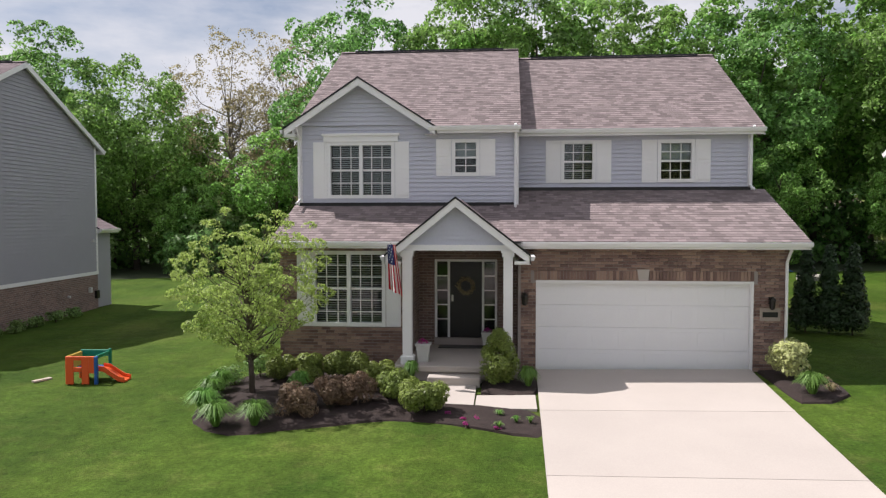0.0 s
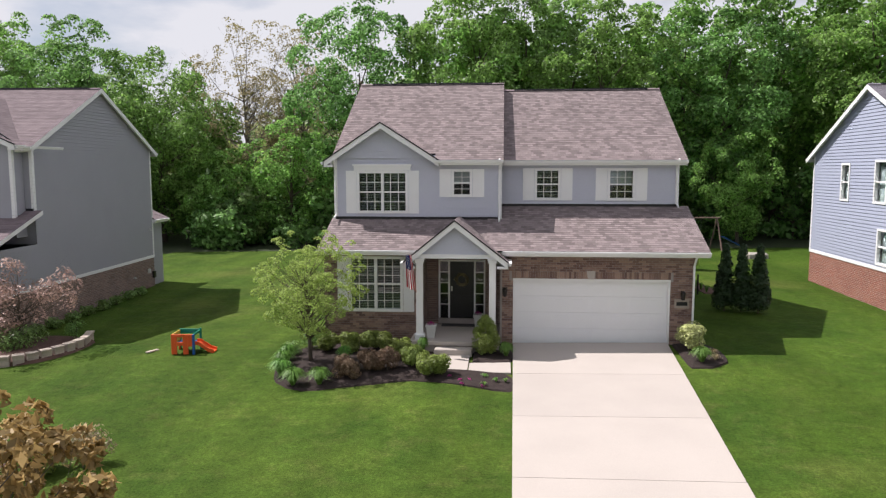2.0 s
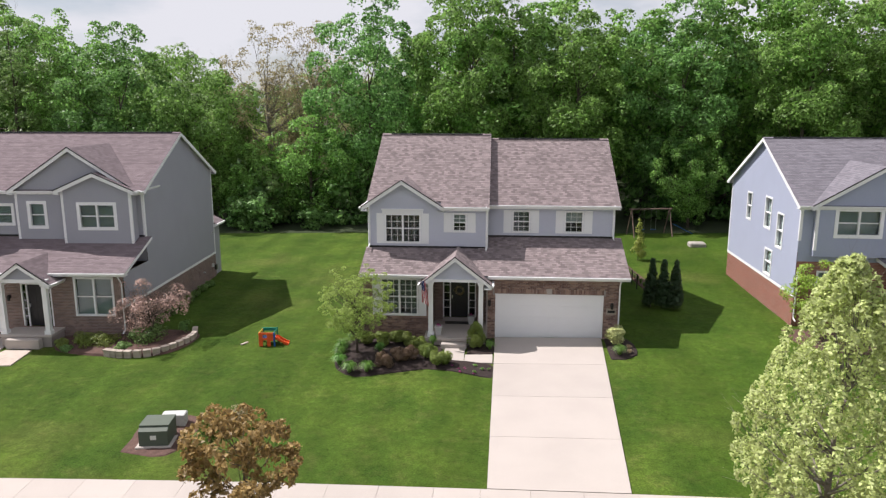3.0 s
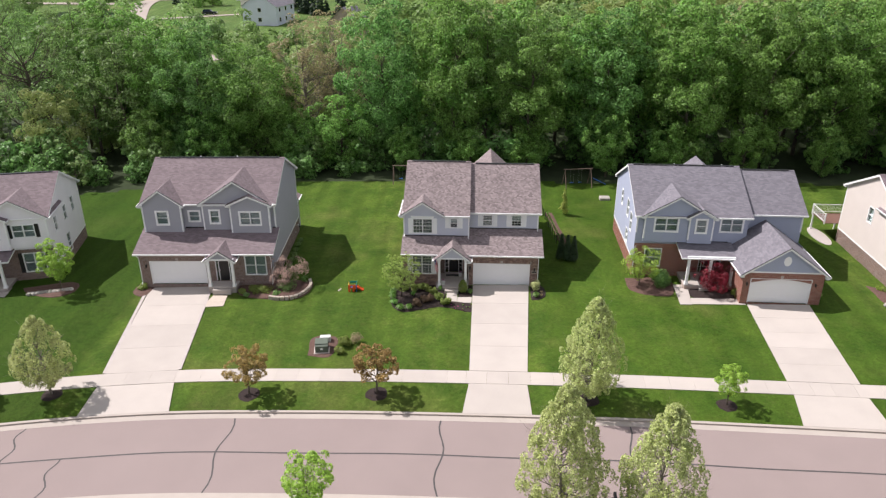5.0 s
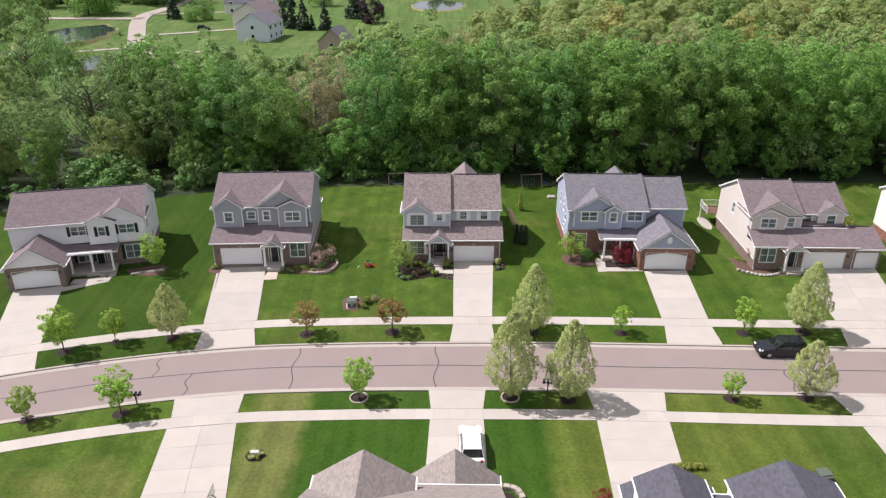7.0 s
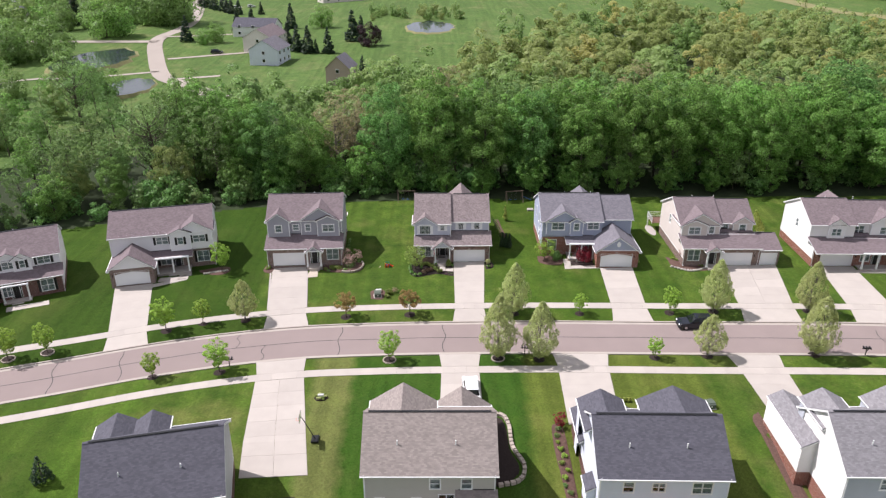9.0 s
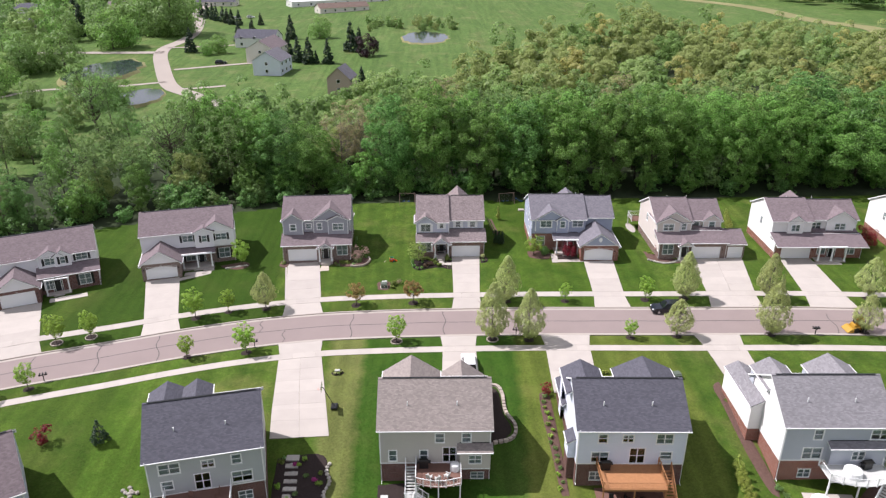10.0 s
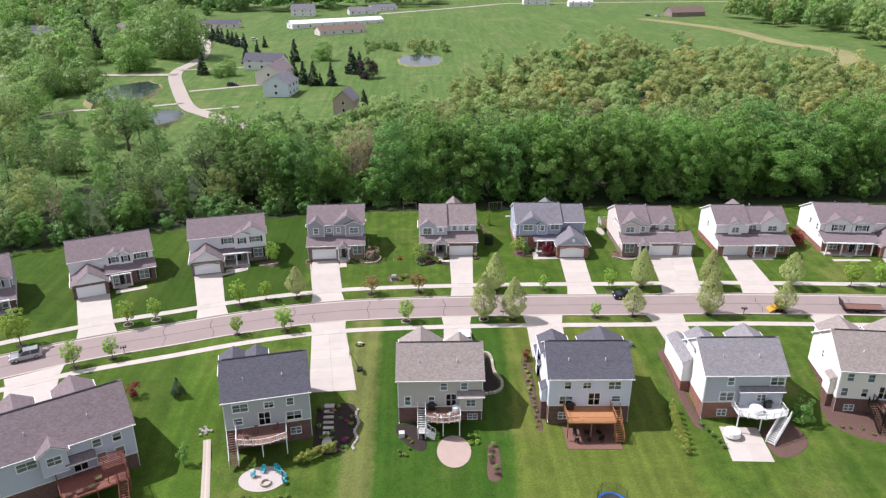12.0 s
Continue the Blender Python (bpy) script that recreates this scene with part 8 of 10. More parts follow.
# ---- street trees ----
ST = "young trees along the street"
PEAR = [tree_proto("pear_tree", "pale yellow-green budding street tree with an egg-shaped crown", 8.4, 2.55, 0.8, 620, 27000, 0.125, "pale", "bark_grey", seed=s, shape="egg", trunk=0.09, puff=0.075, squash=2.1, ruffle=0.9, limbs=60, bare=2, group=ST) for s in (101, 102)]
LIME = [tree_proto("young_maple", "young lime-green street maple", 5.2, 1.6, 1.1, 70, 6000, 0.15, "lime", seed=s, trunk=0.06, puff=0.25, ruffle=0.45, limbs=16, group=ST) for s in (111, 112)]
RUST = [tree_proto("bronze_tree", "small bronze-leaved street tree", 3.5, 1.45, 1.05, 90, 5000, 0.14, "rust", seed=121, trunk=0.06, puff=0.17, ruffle=0.8, limbs=24, bare=1, group=ST)]
PALE2 = [tree_proto("budding_maple", "pale budding street tree with a rounded open crown", 6.6, 2.4, 1.1, 320, 14000, 0.13, "pale", "bark_grey", seed=131, shape="egg", trunk=0.09, puff=0.09, squash=1.9, ruffle=0.9, limbs=50, bare=3, group=ST)]
rt = random.Random(8)
def street_tree(kind, pts):
    for x, y, s in pts:
        grove.put(kind[rt.randrange(len(kind))], x, y, s, rt.uniform(0, 6.28), s * rt.uniform(0.95, 1.06))
        bed_r = 0.55 + 0.2 * s
        n = 14
        g = Geo()
        z = zg(x, y)
        ring = [(x + bed_r * math.cos(6.2832 * i / n) * rt.uniform(0.9, 1.1), y + bed_r * math.sin(6.2832 * i / n) * rt.uniform(0.9, 1.1)) for i in range(n)]
        zz = land([p[0] for p in ring], [p[1] for p in ring])
        g.add([(*p, h + 0.015) for p, h in zip(ring, zz)] + [(x, y, z + 0.09)], [(i, (i + 1) % n, n) for i in range(n)])
        solo("tree_ring", g, M["mulch"], "ring of mulch round a street tree", "mulch", kind="structure")


street_tree(RUST, ((-13.7, 0.5, 1.08), (-4.7, 0.7, 1.14)))
street_tree(PEAR, ((10.0, 0.3, 0.98), (6.8, -10.9, 1.05), (12.0, -11.3, 1.0), (38.0, -0.4, 0.95), (46.8, -11.7, 1.05), (51.1, -1.0, 0.9)))
street_tree(PALE2, ((-27.8, 0.1, 0.92), (33.3, -11.4, 0.95), (66.3, -2.1, 1.05), (60.3, -11.9, 0.95)))
street_tree(LIME, ((19.2, -0.1, 0.62), (31.8, -0.5, 0.78), (26.6, -11.5, 0.62), (-7.0, -10.7, 0.9), (-28.1, -12.5, 1.0), (-36.2, -13.2, 0.72), (-33.5, -0.6, 0.72), (-38.1, -2.3, 1.05)))
street_tree(LIME, ((-56.4, -8.6, 0.95), (-52.0, -7.2, 0.85), (-60.1, -22.2, 0.95), (-54.9, -19.9, 0.75), (-72.2, -14.8, 1.35), (77.6, -3.0, 1.05), (83.1, -3.4, 1.0), (-34.9, 14.9, 1.0)))
# white stone rings round two of them
for x, y in ((-7.0, -10.7), (6.8, -10.9), (-56.4, -8.6), (-52.0, -7.2)):
    ob = thing("edging_ring", "ring of pale edging blocks round a tree", "edging", x, y, zg(x, y))
    me = build("block", Geo().rbox(-0.13, 0.13, -0.07, 0.07, 0, 0.14, 0.015), M["bed_stone"])
    for i in range(18):
        a = 6.2832 * i / 18
        shared("block", me, ob, (0.8 * math.cos(a), 0.8 * math.sin(a), 0), (0, 0, a + math.pi / 2))


def mailbox(x, y, rz, n=3):
    ob = thing("mailbox", "cluster of black mailboxes on a post", "mailbox", x, y, zg(x, y), rz, group="mailboxes along the street")
    part("post", Geo().box(-0.05, 0.05, -0.05, 0.05, 0, 1.05), M["black"], ob)
    part("crossbar", Geo().box(-0.55, 0.55, -0.05, 0.05, 0.95, 1.03), M["black"], ob)
    sec = [(-0.09, 0.0), (0.09, 0.0)] + [(0.09 * math.cos(k * math.pi / 6), 0.14 + 0.09 * math.sin(k * math.pi / 6)) for k in range(7)]
    for i in range(n):
        g = Geo().prism([(p[0] + (i - (n - 1) / 2) * 0.36, p[1] + 1.03) for p in sec], 1, -0.26, 0.26)
        part("box", g, M["black"], ob)
    part("flagpole_brace", Geo().tube((0.3, 0, 0.95), (0, 0, 0.6), 0.02, 0.02, 5), M["black"], ob)


for x, y, rz in ((-27.2, -11.1, 5), (10.3, -10.0, -4), (53.1, -12.0, -5), (-53.7, -18.1, 22)):
    mailbox(x, y, rz)
g = Geo().lathe(0, 0, [(0.36, 0), (0.36, 0.01), (0.3, 0.012)], 20)
solo("manhole_cover", g, M["mulch_brown"], "round rusty manhole cover in the driveway", "manhole cover", 3.5, -15.3, zg(3.5, -15.3) + 0.052)


# ---- shrubs of the neighbours ----
rb = tree_proto("redbud_tree", "pink blossoming redbud in a walled bed", 3.0, 1.75, 0.7, 56, 4200, 0.09, "pink", seed=141, trunk=0.06, puff=0.26, limbs=24, bare=3)
grove.put(rb, -14.5, 15.6, 1.0, 0.3)
shrub("green undergrowth below the redbud", -14.6, 15.4, 1.2, 0.9, "olive", 1800, 0.09, "low_shrub", 142, puffs=22)
shrub("round clipped evergreen ball", -13.2, 16.6, 0.42, 0.85, "deep", 900, 0.06, "evergreen_ball", 143)
for i, (x, y, r, h, lf) in enumerate(((-17.2, 14.8, 0.8, 0.7, "box"), (-16.2, 14.9, 0.7, 0.65, "box"), (-18.4, 14.7, 0.4, 0.4, "box"), (-15.3, 14.4, 0.5, 0.4, "olive"), (-17.9, 14.2, 0.35, 0.3, "olive"), (-27.6, 15.2, 0.5, 0.7, "box"), (-27.7, 16.1, 0.45, 0.7, "box"), (-20.6, 16.1, 0.35, 0.5, "box"))):
    shrub("rounded green shrub in a mulch bed", x, y, r, h, lf, 2400, 0.08, "shrub", 150 + i, group="shrubs before the grey house")
# curved retaining wall of blocks
ob = thing("retaining_wall", "curved low wall of tan concrete blocks round a bed", "retaining wall")
me = build("block", Geo().rbox(-0.16, 0.16, -0.1, 0.1, 0, 0.11, 0.012), M["stone"])
cap = build("cap_block", Geo().rbox(-0.17, 0.17, -0.13, 0.13, 0, 0.06, 0.012), M["bed_stone"])
arc = spline([(-15.8, 13.75), (-14.8, 13.55), (-13.6, 13.8), (-12.85, 14.7), (-12.55, 15.9), (-12.85, 16.9)], 0.33)
for k, (a, b) in enumerate(zip(arc, arc[1:])):
    ang = math.atan2((b - a).y, (b - a).x)
    m = (a + b) / 2
    z = zg(m.x, m.y)
    for r in range(3):
        shared("block", me, ob, (m.x, m.y, z - 0.06 + r * 0.112), (0, 0, ang))
    shared("cap_block", cap, ob, (m.x, m.y, z + 0.276), (0, 0, ang))
for i in range(8):
    shrub("low hosta along the house wall", -15.35 - 0.06 * i, 17.6 + i * 1.2, 0.4, 0.4, "olive", 350, 0.11, "hosta", 170 + i, group="plants along the grey house")
# arborvitae beside the main house, trellis and cypress behind
for i, (x, y) in enumerate(((10.3, 21.9), (10.85, 21.6), (11.4, 21.3))):
    shrub("dark columnar arborvitae on the lawn", x, y, 0.42, 2.7, "thuja", 8000, 0.09, "arborvitae", 180 + i, cone=True, puffs=70, group="arborvitae beside the main house")
shrub("slender green cypress on the lawn", 11.8, 33.5, 0.5, 3.0, "arbor", 1500, 0.12, "cypress", 184, cone=True, puffs=24)
ob = thing("garden_fence", "low dark wire fence beside a vegetable strip", "fence")
for i in range(9):
    y = 25.6 + i * 1.08
    x = 10.25 - (i * 1.08) * 0.085
    part("post", Geo().box(x - 0.03, x + 0.03, y - 0.03, y + 0.03, zg(x, y) - 0.1, zg(x, y) + 0.9), M["black"], ob)
for z in (0.3, 0.6, 0.85):
    part("wire", Geo().tube((10.25, 25.6, zg(10.25, 25.6) + z), (9.5, 34.2, zg(9.5, 34.2) + z), 0.014, 0.014, 5), M["black"], ob)
bed("dug strip along the fence", [(10.6, 25.6), (11.4, 25.4), (11.0, 30), (10.6, 34.2), (9.9, 34.2), (10.3, 30)], "mulch_brown", 0.03)
for i in range(12):
    tuft("row of young vegetables along the fence", 10.75 - i * 0.06, 26.0 + i * 0.68, 0.28, 0.35, "grass", 50, "vegetable_plant", 190 + i, group="plants along the fence")
# before the blue house
bt = tree_proto("ornamental_tree", "leafy light-green ornamental tree before the blue house", 3.9, 1.7, 0.8, 50, 3400, 0.13, "lime", seed=201, trunk=0.06, puff=0.28, limbs=18)
grove.put(bt, 16.6, 16.3, 1.0)
shrub("dense dark green rounded bush", 18.4, 16.4, 1.2, 1.5, "deep", 6000, 0.1, "shrub", 202, puffs=26)
rm = tree_proto("red_maple", "dark red Japanese maple by the porch", 2.9, 1.6, 0.4, 60, 5500, 0.12, "red", seed=203, trunk=0.06, puff=0.3, limbs=16, shape="dome")
grove.put(rm, 22.5, 15.4, 1.0)
for i, (x, y, r, h) in enumerate(((24.5, 14.6, 0.45, 1.25), (31.0, 14.3, 0.45, 1.25), (20.95, 16.9, 0.4, 0.9), (19.3, 17.2, 0.4, 0.6))):
    shrub("small clipped evergreen by the wall", x, y, r, h, "box", 2200, 0.08, "evergreen", 210 + i, cone=h > 1)
pk = tree_proto("blossom_tree", "small pale pink blossom tree at the house corner", 2.9, 1.0, 0.6, 34, 1700, 0.12, "pink", seed=221, trunk=0.05, puff=0.32, limbs=12)
grove.put(pk, 38.4, 15.0, 1.0)
grove.put(rm, 76.0, 16.4, 1.3)
for i in range(14):
    x = 36.9 + i * 0.4
    shrub("green and yellow border plant", x, 15.6 - i * 0.27, 0.35, 0.4, "box" if i % 3 else "lime", 300, 0.09, "border_plant", 230 + i, group="border plants at the beige house")
for i in range(7):
    shrub("bright columnar arborvitae in a row", 54.0 + i * 0.35, 22.0 + i * 1.3, 0.55, 2.7, "arbor", 800, 0.16, "arborvitae", 250 + i, cone=True, puffs=16, group="arborvitae row between the houses")


# ---- decks and gardens behind the south houses ----
deck("white-railed raised deck with brown boards and stairs", SB.root, 3.95, 8.8, -3.3, -0.02, 2.7, "wood_brown", "white", ((3.36, -0.3), 0.0, -1.0, 1.1), bow=0.55, landing=9, treads="grey_pale")
deck("orange stained timber deck with stairs", SC.root, 2.2, 8.9, -3.9, -0.02, 2.7, "wood_deck", "wood_deck", ((9.5, -0.8), 0.0, -1.0, 1.1))
deck("bowed white-railed deck with grey boards and stairs", SD.root, 4.0, 10.8, -3.2, -0.72, 2.7, "grey_pale", "white", ((10.6, -3.3), -0.75, -0.66, 1.2), bow=0.9)
deck("curved white-railed deck with red-brown boards", SA.root, 1.4, 8.0, -3.4, -0.02, 2.7, "wood_brown", "white", ((0.7, -0.4), 0.05, -1.0, 1.2), bow=0.8)
deck("red-brown timber deck with stairs", SO.root, 6.2, 14.0, -4.8, -0.02, 2.7, "wood_red", "wood_red", ((13.2, -4.6), -0.2, -1.0, 1.1))
deck("dark-railed deck with stairs", SE.root, 5.2, 11.6, -3.6, -0.02, 2.7, "wood_brown", "dark_metal", ((4.7, -0.8), 0.15, -1.0, 1.1))


class Rear:
    """A place behind a house of the row, turned to face the woods."""
    def __init__(self, x, y, z, rz):
        self.matrix_basis = pose(x, y, z, 0, 0, rz)


deck("white-railed raised deck behind the beige house", Rear(41.6, 26.7, 0.7, 179), 0.0, 4.9, -2.9, -0.02, 1.7, "wood_brown", "white", ((-0.6, -0.6), 0.0, -1.0, 1.1))


def local(h, x, y, z=0.0):
    return h.root.matrix_basis @ Vector((x, y, z))


def chair(p, rz, mat, label):
    ob = thing("garden_chair", label, "chair", p.x, p.y, p.z, rz, group="garden chairs")
    part("seat", Geo().rbox(-0.26, 0.26, -0.26, 0.26, 0.36, 0.41, 0.01), M[mat], ob)
    part("backrest", Geo().hexa([(-0.26, 0.2, 0.4), (0.26, 0.2, 0.4), (0.26, 0.26, 0.4), (-0.26, 0.26, 0.4)], [(-0.24, 0.36, 0.95), (0.24, 0.36, 0.95), (0.24, 0.41, 0.95), (-0.24, 0.41, 0.95)]), M[mat], ob)
    for x in (-0.23, 0.23):
        for y in (-0.23, 0.23):
            part("leg", Geo().box(x - 0.03, x + 0.03, y - 0.03, y + 0.03, 0, 0.37), M[mat], ob)
        part("armrest", Geo().box(x - 0.05, x + 0.05, -0.26, 0.26, 0.56, 0.6), M[mat], ob)


def grill(p, rz):
    ob = thing("barbecue_grill", "black covered barbecue grill on the deck", "grill", p.x, p.y, p.z, rz)
    part("cabinet", Geo().rbox(-0.5, 0.5, -0.28, 0.28, 0.08, 0.8, 0.02), M["black"], ob)
    part("lid", Geo().prism([(-0.28, 0.8), (0.28, 0.8), (0.26, 1.0), (0.12, 1.12), (-0.12, 1.12), (-0.26, 1.0)], 0, -0.5, 0.5), M["dark_metal"], ob)
    for x in (-0.62, 0.62):
        part("side_shelf", Geo().box(x - 0.14, x + 0.14, -0.25, 0.25, 0.76, 0.8), M["black"], ob)


def covered_table(p, rz, r=0.85, label="white covered round table"):
    g = Geo().lathe(0, 0, [(r * 1.02, 0.0), (r, 0.35), (r * 0.96, 0.7), (r * 0.8, 0.78), (0.2, 0.84)], 14)
    solo("covered_table", g, M["white"], label, "table", p.x, p.y, p.z, rz)


grill(local(SC, 3.0, -0.8, 2.7), 0)
grill(local(SD, 8.8, -1.3, 2.7), 10)
grill(local(SB, 4.8, -0.7, 2.7), 0)
covered_table(local(SD, 6.8, -2.3, 2.7), 0, 0.95)
covered_table(local(SB, 8.2, -1.0, 2.7), 0, 0.55)
covered_table(local(SD, 3.2, -4.0, 0.12), 20, 1.1, "furniture under a white cover on the patio")
for i, (x, y, a) in enumerate(((5.4, -2.6, 150), (6.3, -2.9, 200), (7.3, -2.4, 240))):
    chair(local(SB, x, y, 2.7), a, "grey_pale", "pale grey garden chair on the deck")
for i, (x, y, a) in enumerate(((2.6, -2.0, 30), (4.0, -1.4, 0), (3.2, -2.8, 120), (6.6, -1.2, 300))):
    chair(local(SA, x, y, 2.7), a, "wood_brown", "brown wooden chair on the deck")
for i, (x, y, a) in enumerate(((-26.8, -47.2, 300), (-25.6, -46.4, 350), (-23.4, -46.6, 40), (-22.6, -47.6, 80), (-23.9, -46.2, 20), (-22.4, -48.6, 110))):
    chair(Vector((x, y, zg(x, y) + 0.06)), a, "cushion_teal", "teal plastic garden chair on the patio")
ob = thing("fire_pit", "ring of stone blocks round a fire pit", "fire pit", -24.9, -48.6, zg(-24.9, -48.6) + 0.08)
me = build("block", Geo().rbox(-0.14, 0.14, -0.1, 0.1, 0, 0.3, 0.02), M["bed_stone"])
for i in range(14):
    a = 6.2832 * i / 14
    shared("block", me, ob, (0.62 * math.cos(a), 0.62 * math.sin(a), 0), (0, 0, a + math.pi / 2))
for i in range(6):
    p = local(SC, 3.6 + (i % 3) * 1.7, -2.6 - (i // 3) * 1.5)
    chair(Vector((p.x, p.y, zg(p.x, p.y) + 0.06)), 60 * i, "black", "black metal chair on the lower patio")

# hedges and shrubs
for i in range(8):
    shrub("yellow-green hedge shrub behind the deck", -21.2 + i * 0.65, -44.9 + i * 0.3, 0.75, 2.0, "arbor", 1300, 0.13, "hedge_shrub", 300 + i, group="hedge behind the mist-green house")
for i in range(9):
    shrub("slim green arborvitae in a row", 31.9 - 0.7 * i / 8, -37.4 - i * 1.05, 0.62, 2.3, "arbor", 900, 0.12, "arborvitae", 320 + i, cone=True, puffs=16, group="arborvitae row on the lawn")
gt = tree_proto("garden_tree", "round leafy green garden tree", 4.2, 1.7, 0.5, 40, 3400, 0.2, "bright", seed=341, trunk=0.07, puff=0.34, limbs=12, shape="dome")
grove.put(gt, 49.4, -40.2, 1.0)
def conifer_kind(h, r, seed, n, size, label, leaf="conifer"):
    return tree_proto("spruce_tree", label, h, r, 0.3, 150, n, size, leaf, seed=seed, shape="cone", trunk=0.02 * h, puff=0.27, limbs=6, squash=0.5, category="conifer")
sp = conifer_kind(3.2, 1.0, 351, 3000, 0.14, "small dark spruce on the lawn")
grove.put(sp, -40.8, -31.4, 1.0)
pl = tree_proto("plum_tree", "small dark red plum tree beside the house", 2.6, 1.1, 0.5, 30, 2000, 0.14, "red", seed=352, trunk=0.05, puff=0.34, limbs=10, shape="dome")
grove.put(pl, -47.4, -31.4, 1.0)
grove.put(pl, 12.3, -24.8, 0.7)
rs5 = random.Random(17)
for i in range(16):
    shrub("low green shrub along the house wall", 12.0 + rs5.uniform(-0.3, 0.3), -25.5 - i * 0.9, rs5.uniform(0.3, 0.45), rs5.uniform(0.3, 0.6), rs5.choice(("box", "olive", "lime")), 500, 0.09, "shrub", 360 + i, group="shrubs along the ice-blue house")
for i in range(20):
    a, b = rs5.uniform(-19.4, -14.6), rs5.uniform(-42.4, -33.8)
    shrub("flowering plant in the terraced bed", a, b, rs5.uniform(0.3, 0.55), rs5.uniform(0.3, 0.7), rs5.choice(("flower", "box", "olive", "olive", "lime")), 600, 0.09, "border_plant", 380 + i, group="plants of the terraced bed")
boul = []
for k in range(3):
    rr = random.Random(k)
    g = Geo().lathe(0, 0, [(0.16, -0.05), (0.24, 0.06), (0.2, 0.18), (0.08, 0.25)], 7)
    g.v = [(x * rr.uniform(0.8, 1.25), y * rr.uniform(0.8, 1.25), z * rr.uniform(0.85, 1.2)) for x, y, z in g.v]
    boul.append(build("boulder", g, M["boulder"]))
def boulders(label, pts, group):
    for i, (x, y) in enumerate(pts):
        ob = new("boulder", boul[i % 3])
        ob.matrix_basis = pose(x, y, zg(x, y) + 0.02, 0, 0, 77 * i)
        tagged(ob, label, "rock", group)
boulders("rounded grey boulder rimming a flower bed", [(-13.9 - 0.25 * math.sin(i * 0.9), -34.6 - i * 0.46) for i in range(18)], "boulders of the terraced bed")
boulders("rounded grey boulder rimming a bed", [(36.2 + 0.42 * i, 13.0 - 1.5 * math.sin(i * 0.23)) for i in range(14)], "boulders at the beige house")
boulders("pale boulder beside a small tree", [(-37.4 + 0.33 * i, 14.0 + 0.1 * i) for i in range(11)], "boulders at the pearl house")
# stone steps between the terraces
ob = thing("garden_stairs", "grey stone garden steps between flower beds", "steps")
for i in range(9):
    y = -33.6 - i * 1.0
    x = -18.2 + 0.06 * i
    part("stone_step", Geo().rbox(x - 0.75, x + 0.75, y - 0.52, y + 0.46, zg(x, y) - 0.15, zg(x, y) + 0.12, 0.03), M["boulder"], ob)
for i in range(10):
    shrub("small shrub in brown mulch", 54.8 + i * 1.2 + rs5.uniform(-0.3, 0.3), -41.4 - 1.6 * math.sin(i * 0.35) - rs5.uniform(0, 1.4), 0.35, 0.45, "box", 420, 0.09, "shrub", 420 + i, group="shrubs behind the ivory house")
for i in range(9):
    shrub("small shrub beside the deck", -7.8 + rs5.uniform(0, 1.9), -40.6 - rs5.uniform(0, 3.6), 0.32, 0.4, "box", 420, 0.09, "shrub", 440 + i, group="shrubs behind the taupe house")
for i in range(6):
    shrub("budding brown shrub in an island bed", 4.9 + rs5.uniform(-0.3, 0.4), -43.0 - i * 1.1, 0.55, 0.8, "brown" if i % 2 else "olive", 700, 0.09, "shrub", 460 + i, group="shrubs of the island bed")
for i in range(4):
    shrub("rounded shrub by the wall", 2.2 + (i % 2) * 0.9, -40.9 - (i // 2) * 1.3, 0.5, 0.75, "lime", 700, 0.09, "shrub", 470 + i, group="shrubs behind the taupe house")
for i in range(5):
    shrub("mixed shrub by the patio", 35.4 + i * 0.3, -40.2 - i * 1.25, 0.5, 0.9, "olive", 700, 0.1, "shrub", 480 + i, group="shrubs beside the pale patio")
# curved low wall beside the taupe house
ob = thing("retaining_wall", "curved pale block wall beside the taupe house", "retaining wall")
arc = spline([(4.7, -22.4), (6.3, -22.8), (6.8, -24.6), (6.9, -27.6), (7.9, -30.0), (7.3, -31.8), (5.0, -32.4)], 0.5)
me = build("block", Geo().rbox(-0.25, 0.25, -0.2, 0.2, 0, 0.45, 0.02), M["bed_stone"])
for a, b in zip(arc, arc[1:]):
    m = (a + b) / 2
    shared("block", me, ob, (m.x, m.y, zg(m.x, m.y) - 0.12), (0, 0, math.atan2((b - a).y, (b - a).x)))
bed("dark bed inside the curved wall", [(4.5, -22.8), (6.0, -23.1), (6.5, -25), (6.6, -27.8), (7.4, -30), (6.9, -31.4), (4.5, -32.0)])
# round planted islands in the front lawns
def island(x, y, label):
    bed("small round planted island in the lawn", [(x + 0.9 * math.cos(k * 1.047), y + 0.7 * math.sin(k * 1.047)) for k in range(6)])
    for i in range(6):
        shrub(label, x + 0.5 * math.cos(i * 1.05), y + 0.4 * math.sin(i * 1.05), 0.32, 0.4, "box" if i % 2 else "variegated", 420, 0.09, "shrub", 500 + i, group="island plants")
    solo("utility_cabinet", Geo().rbox(-0.35, 0.35, -0.18, 0.18, 0, 0.45, 0.03), M["grey_pale"], "pale low telecom cabinet in a planted island", "utility box", x, y, zg(x, y) + 0.05)
island(-14.6, -18.5, "small shrub round a utility cabinet")
transformer(29.8, -22.0, 10)
for i in range(5):
    shrub("bright clipped hedge shrub in the lawn", 17.6 + i * 0.55 + 1.2, -20.6, 0.42, 0.6, "arbor", 600, 0.09, "hedge_shrub", 520 + i, group="hedge before the ice-blue house")


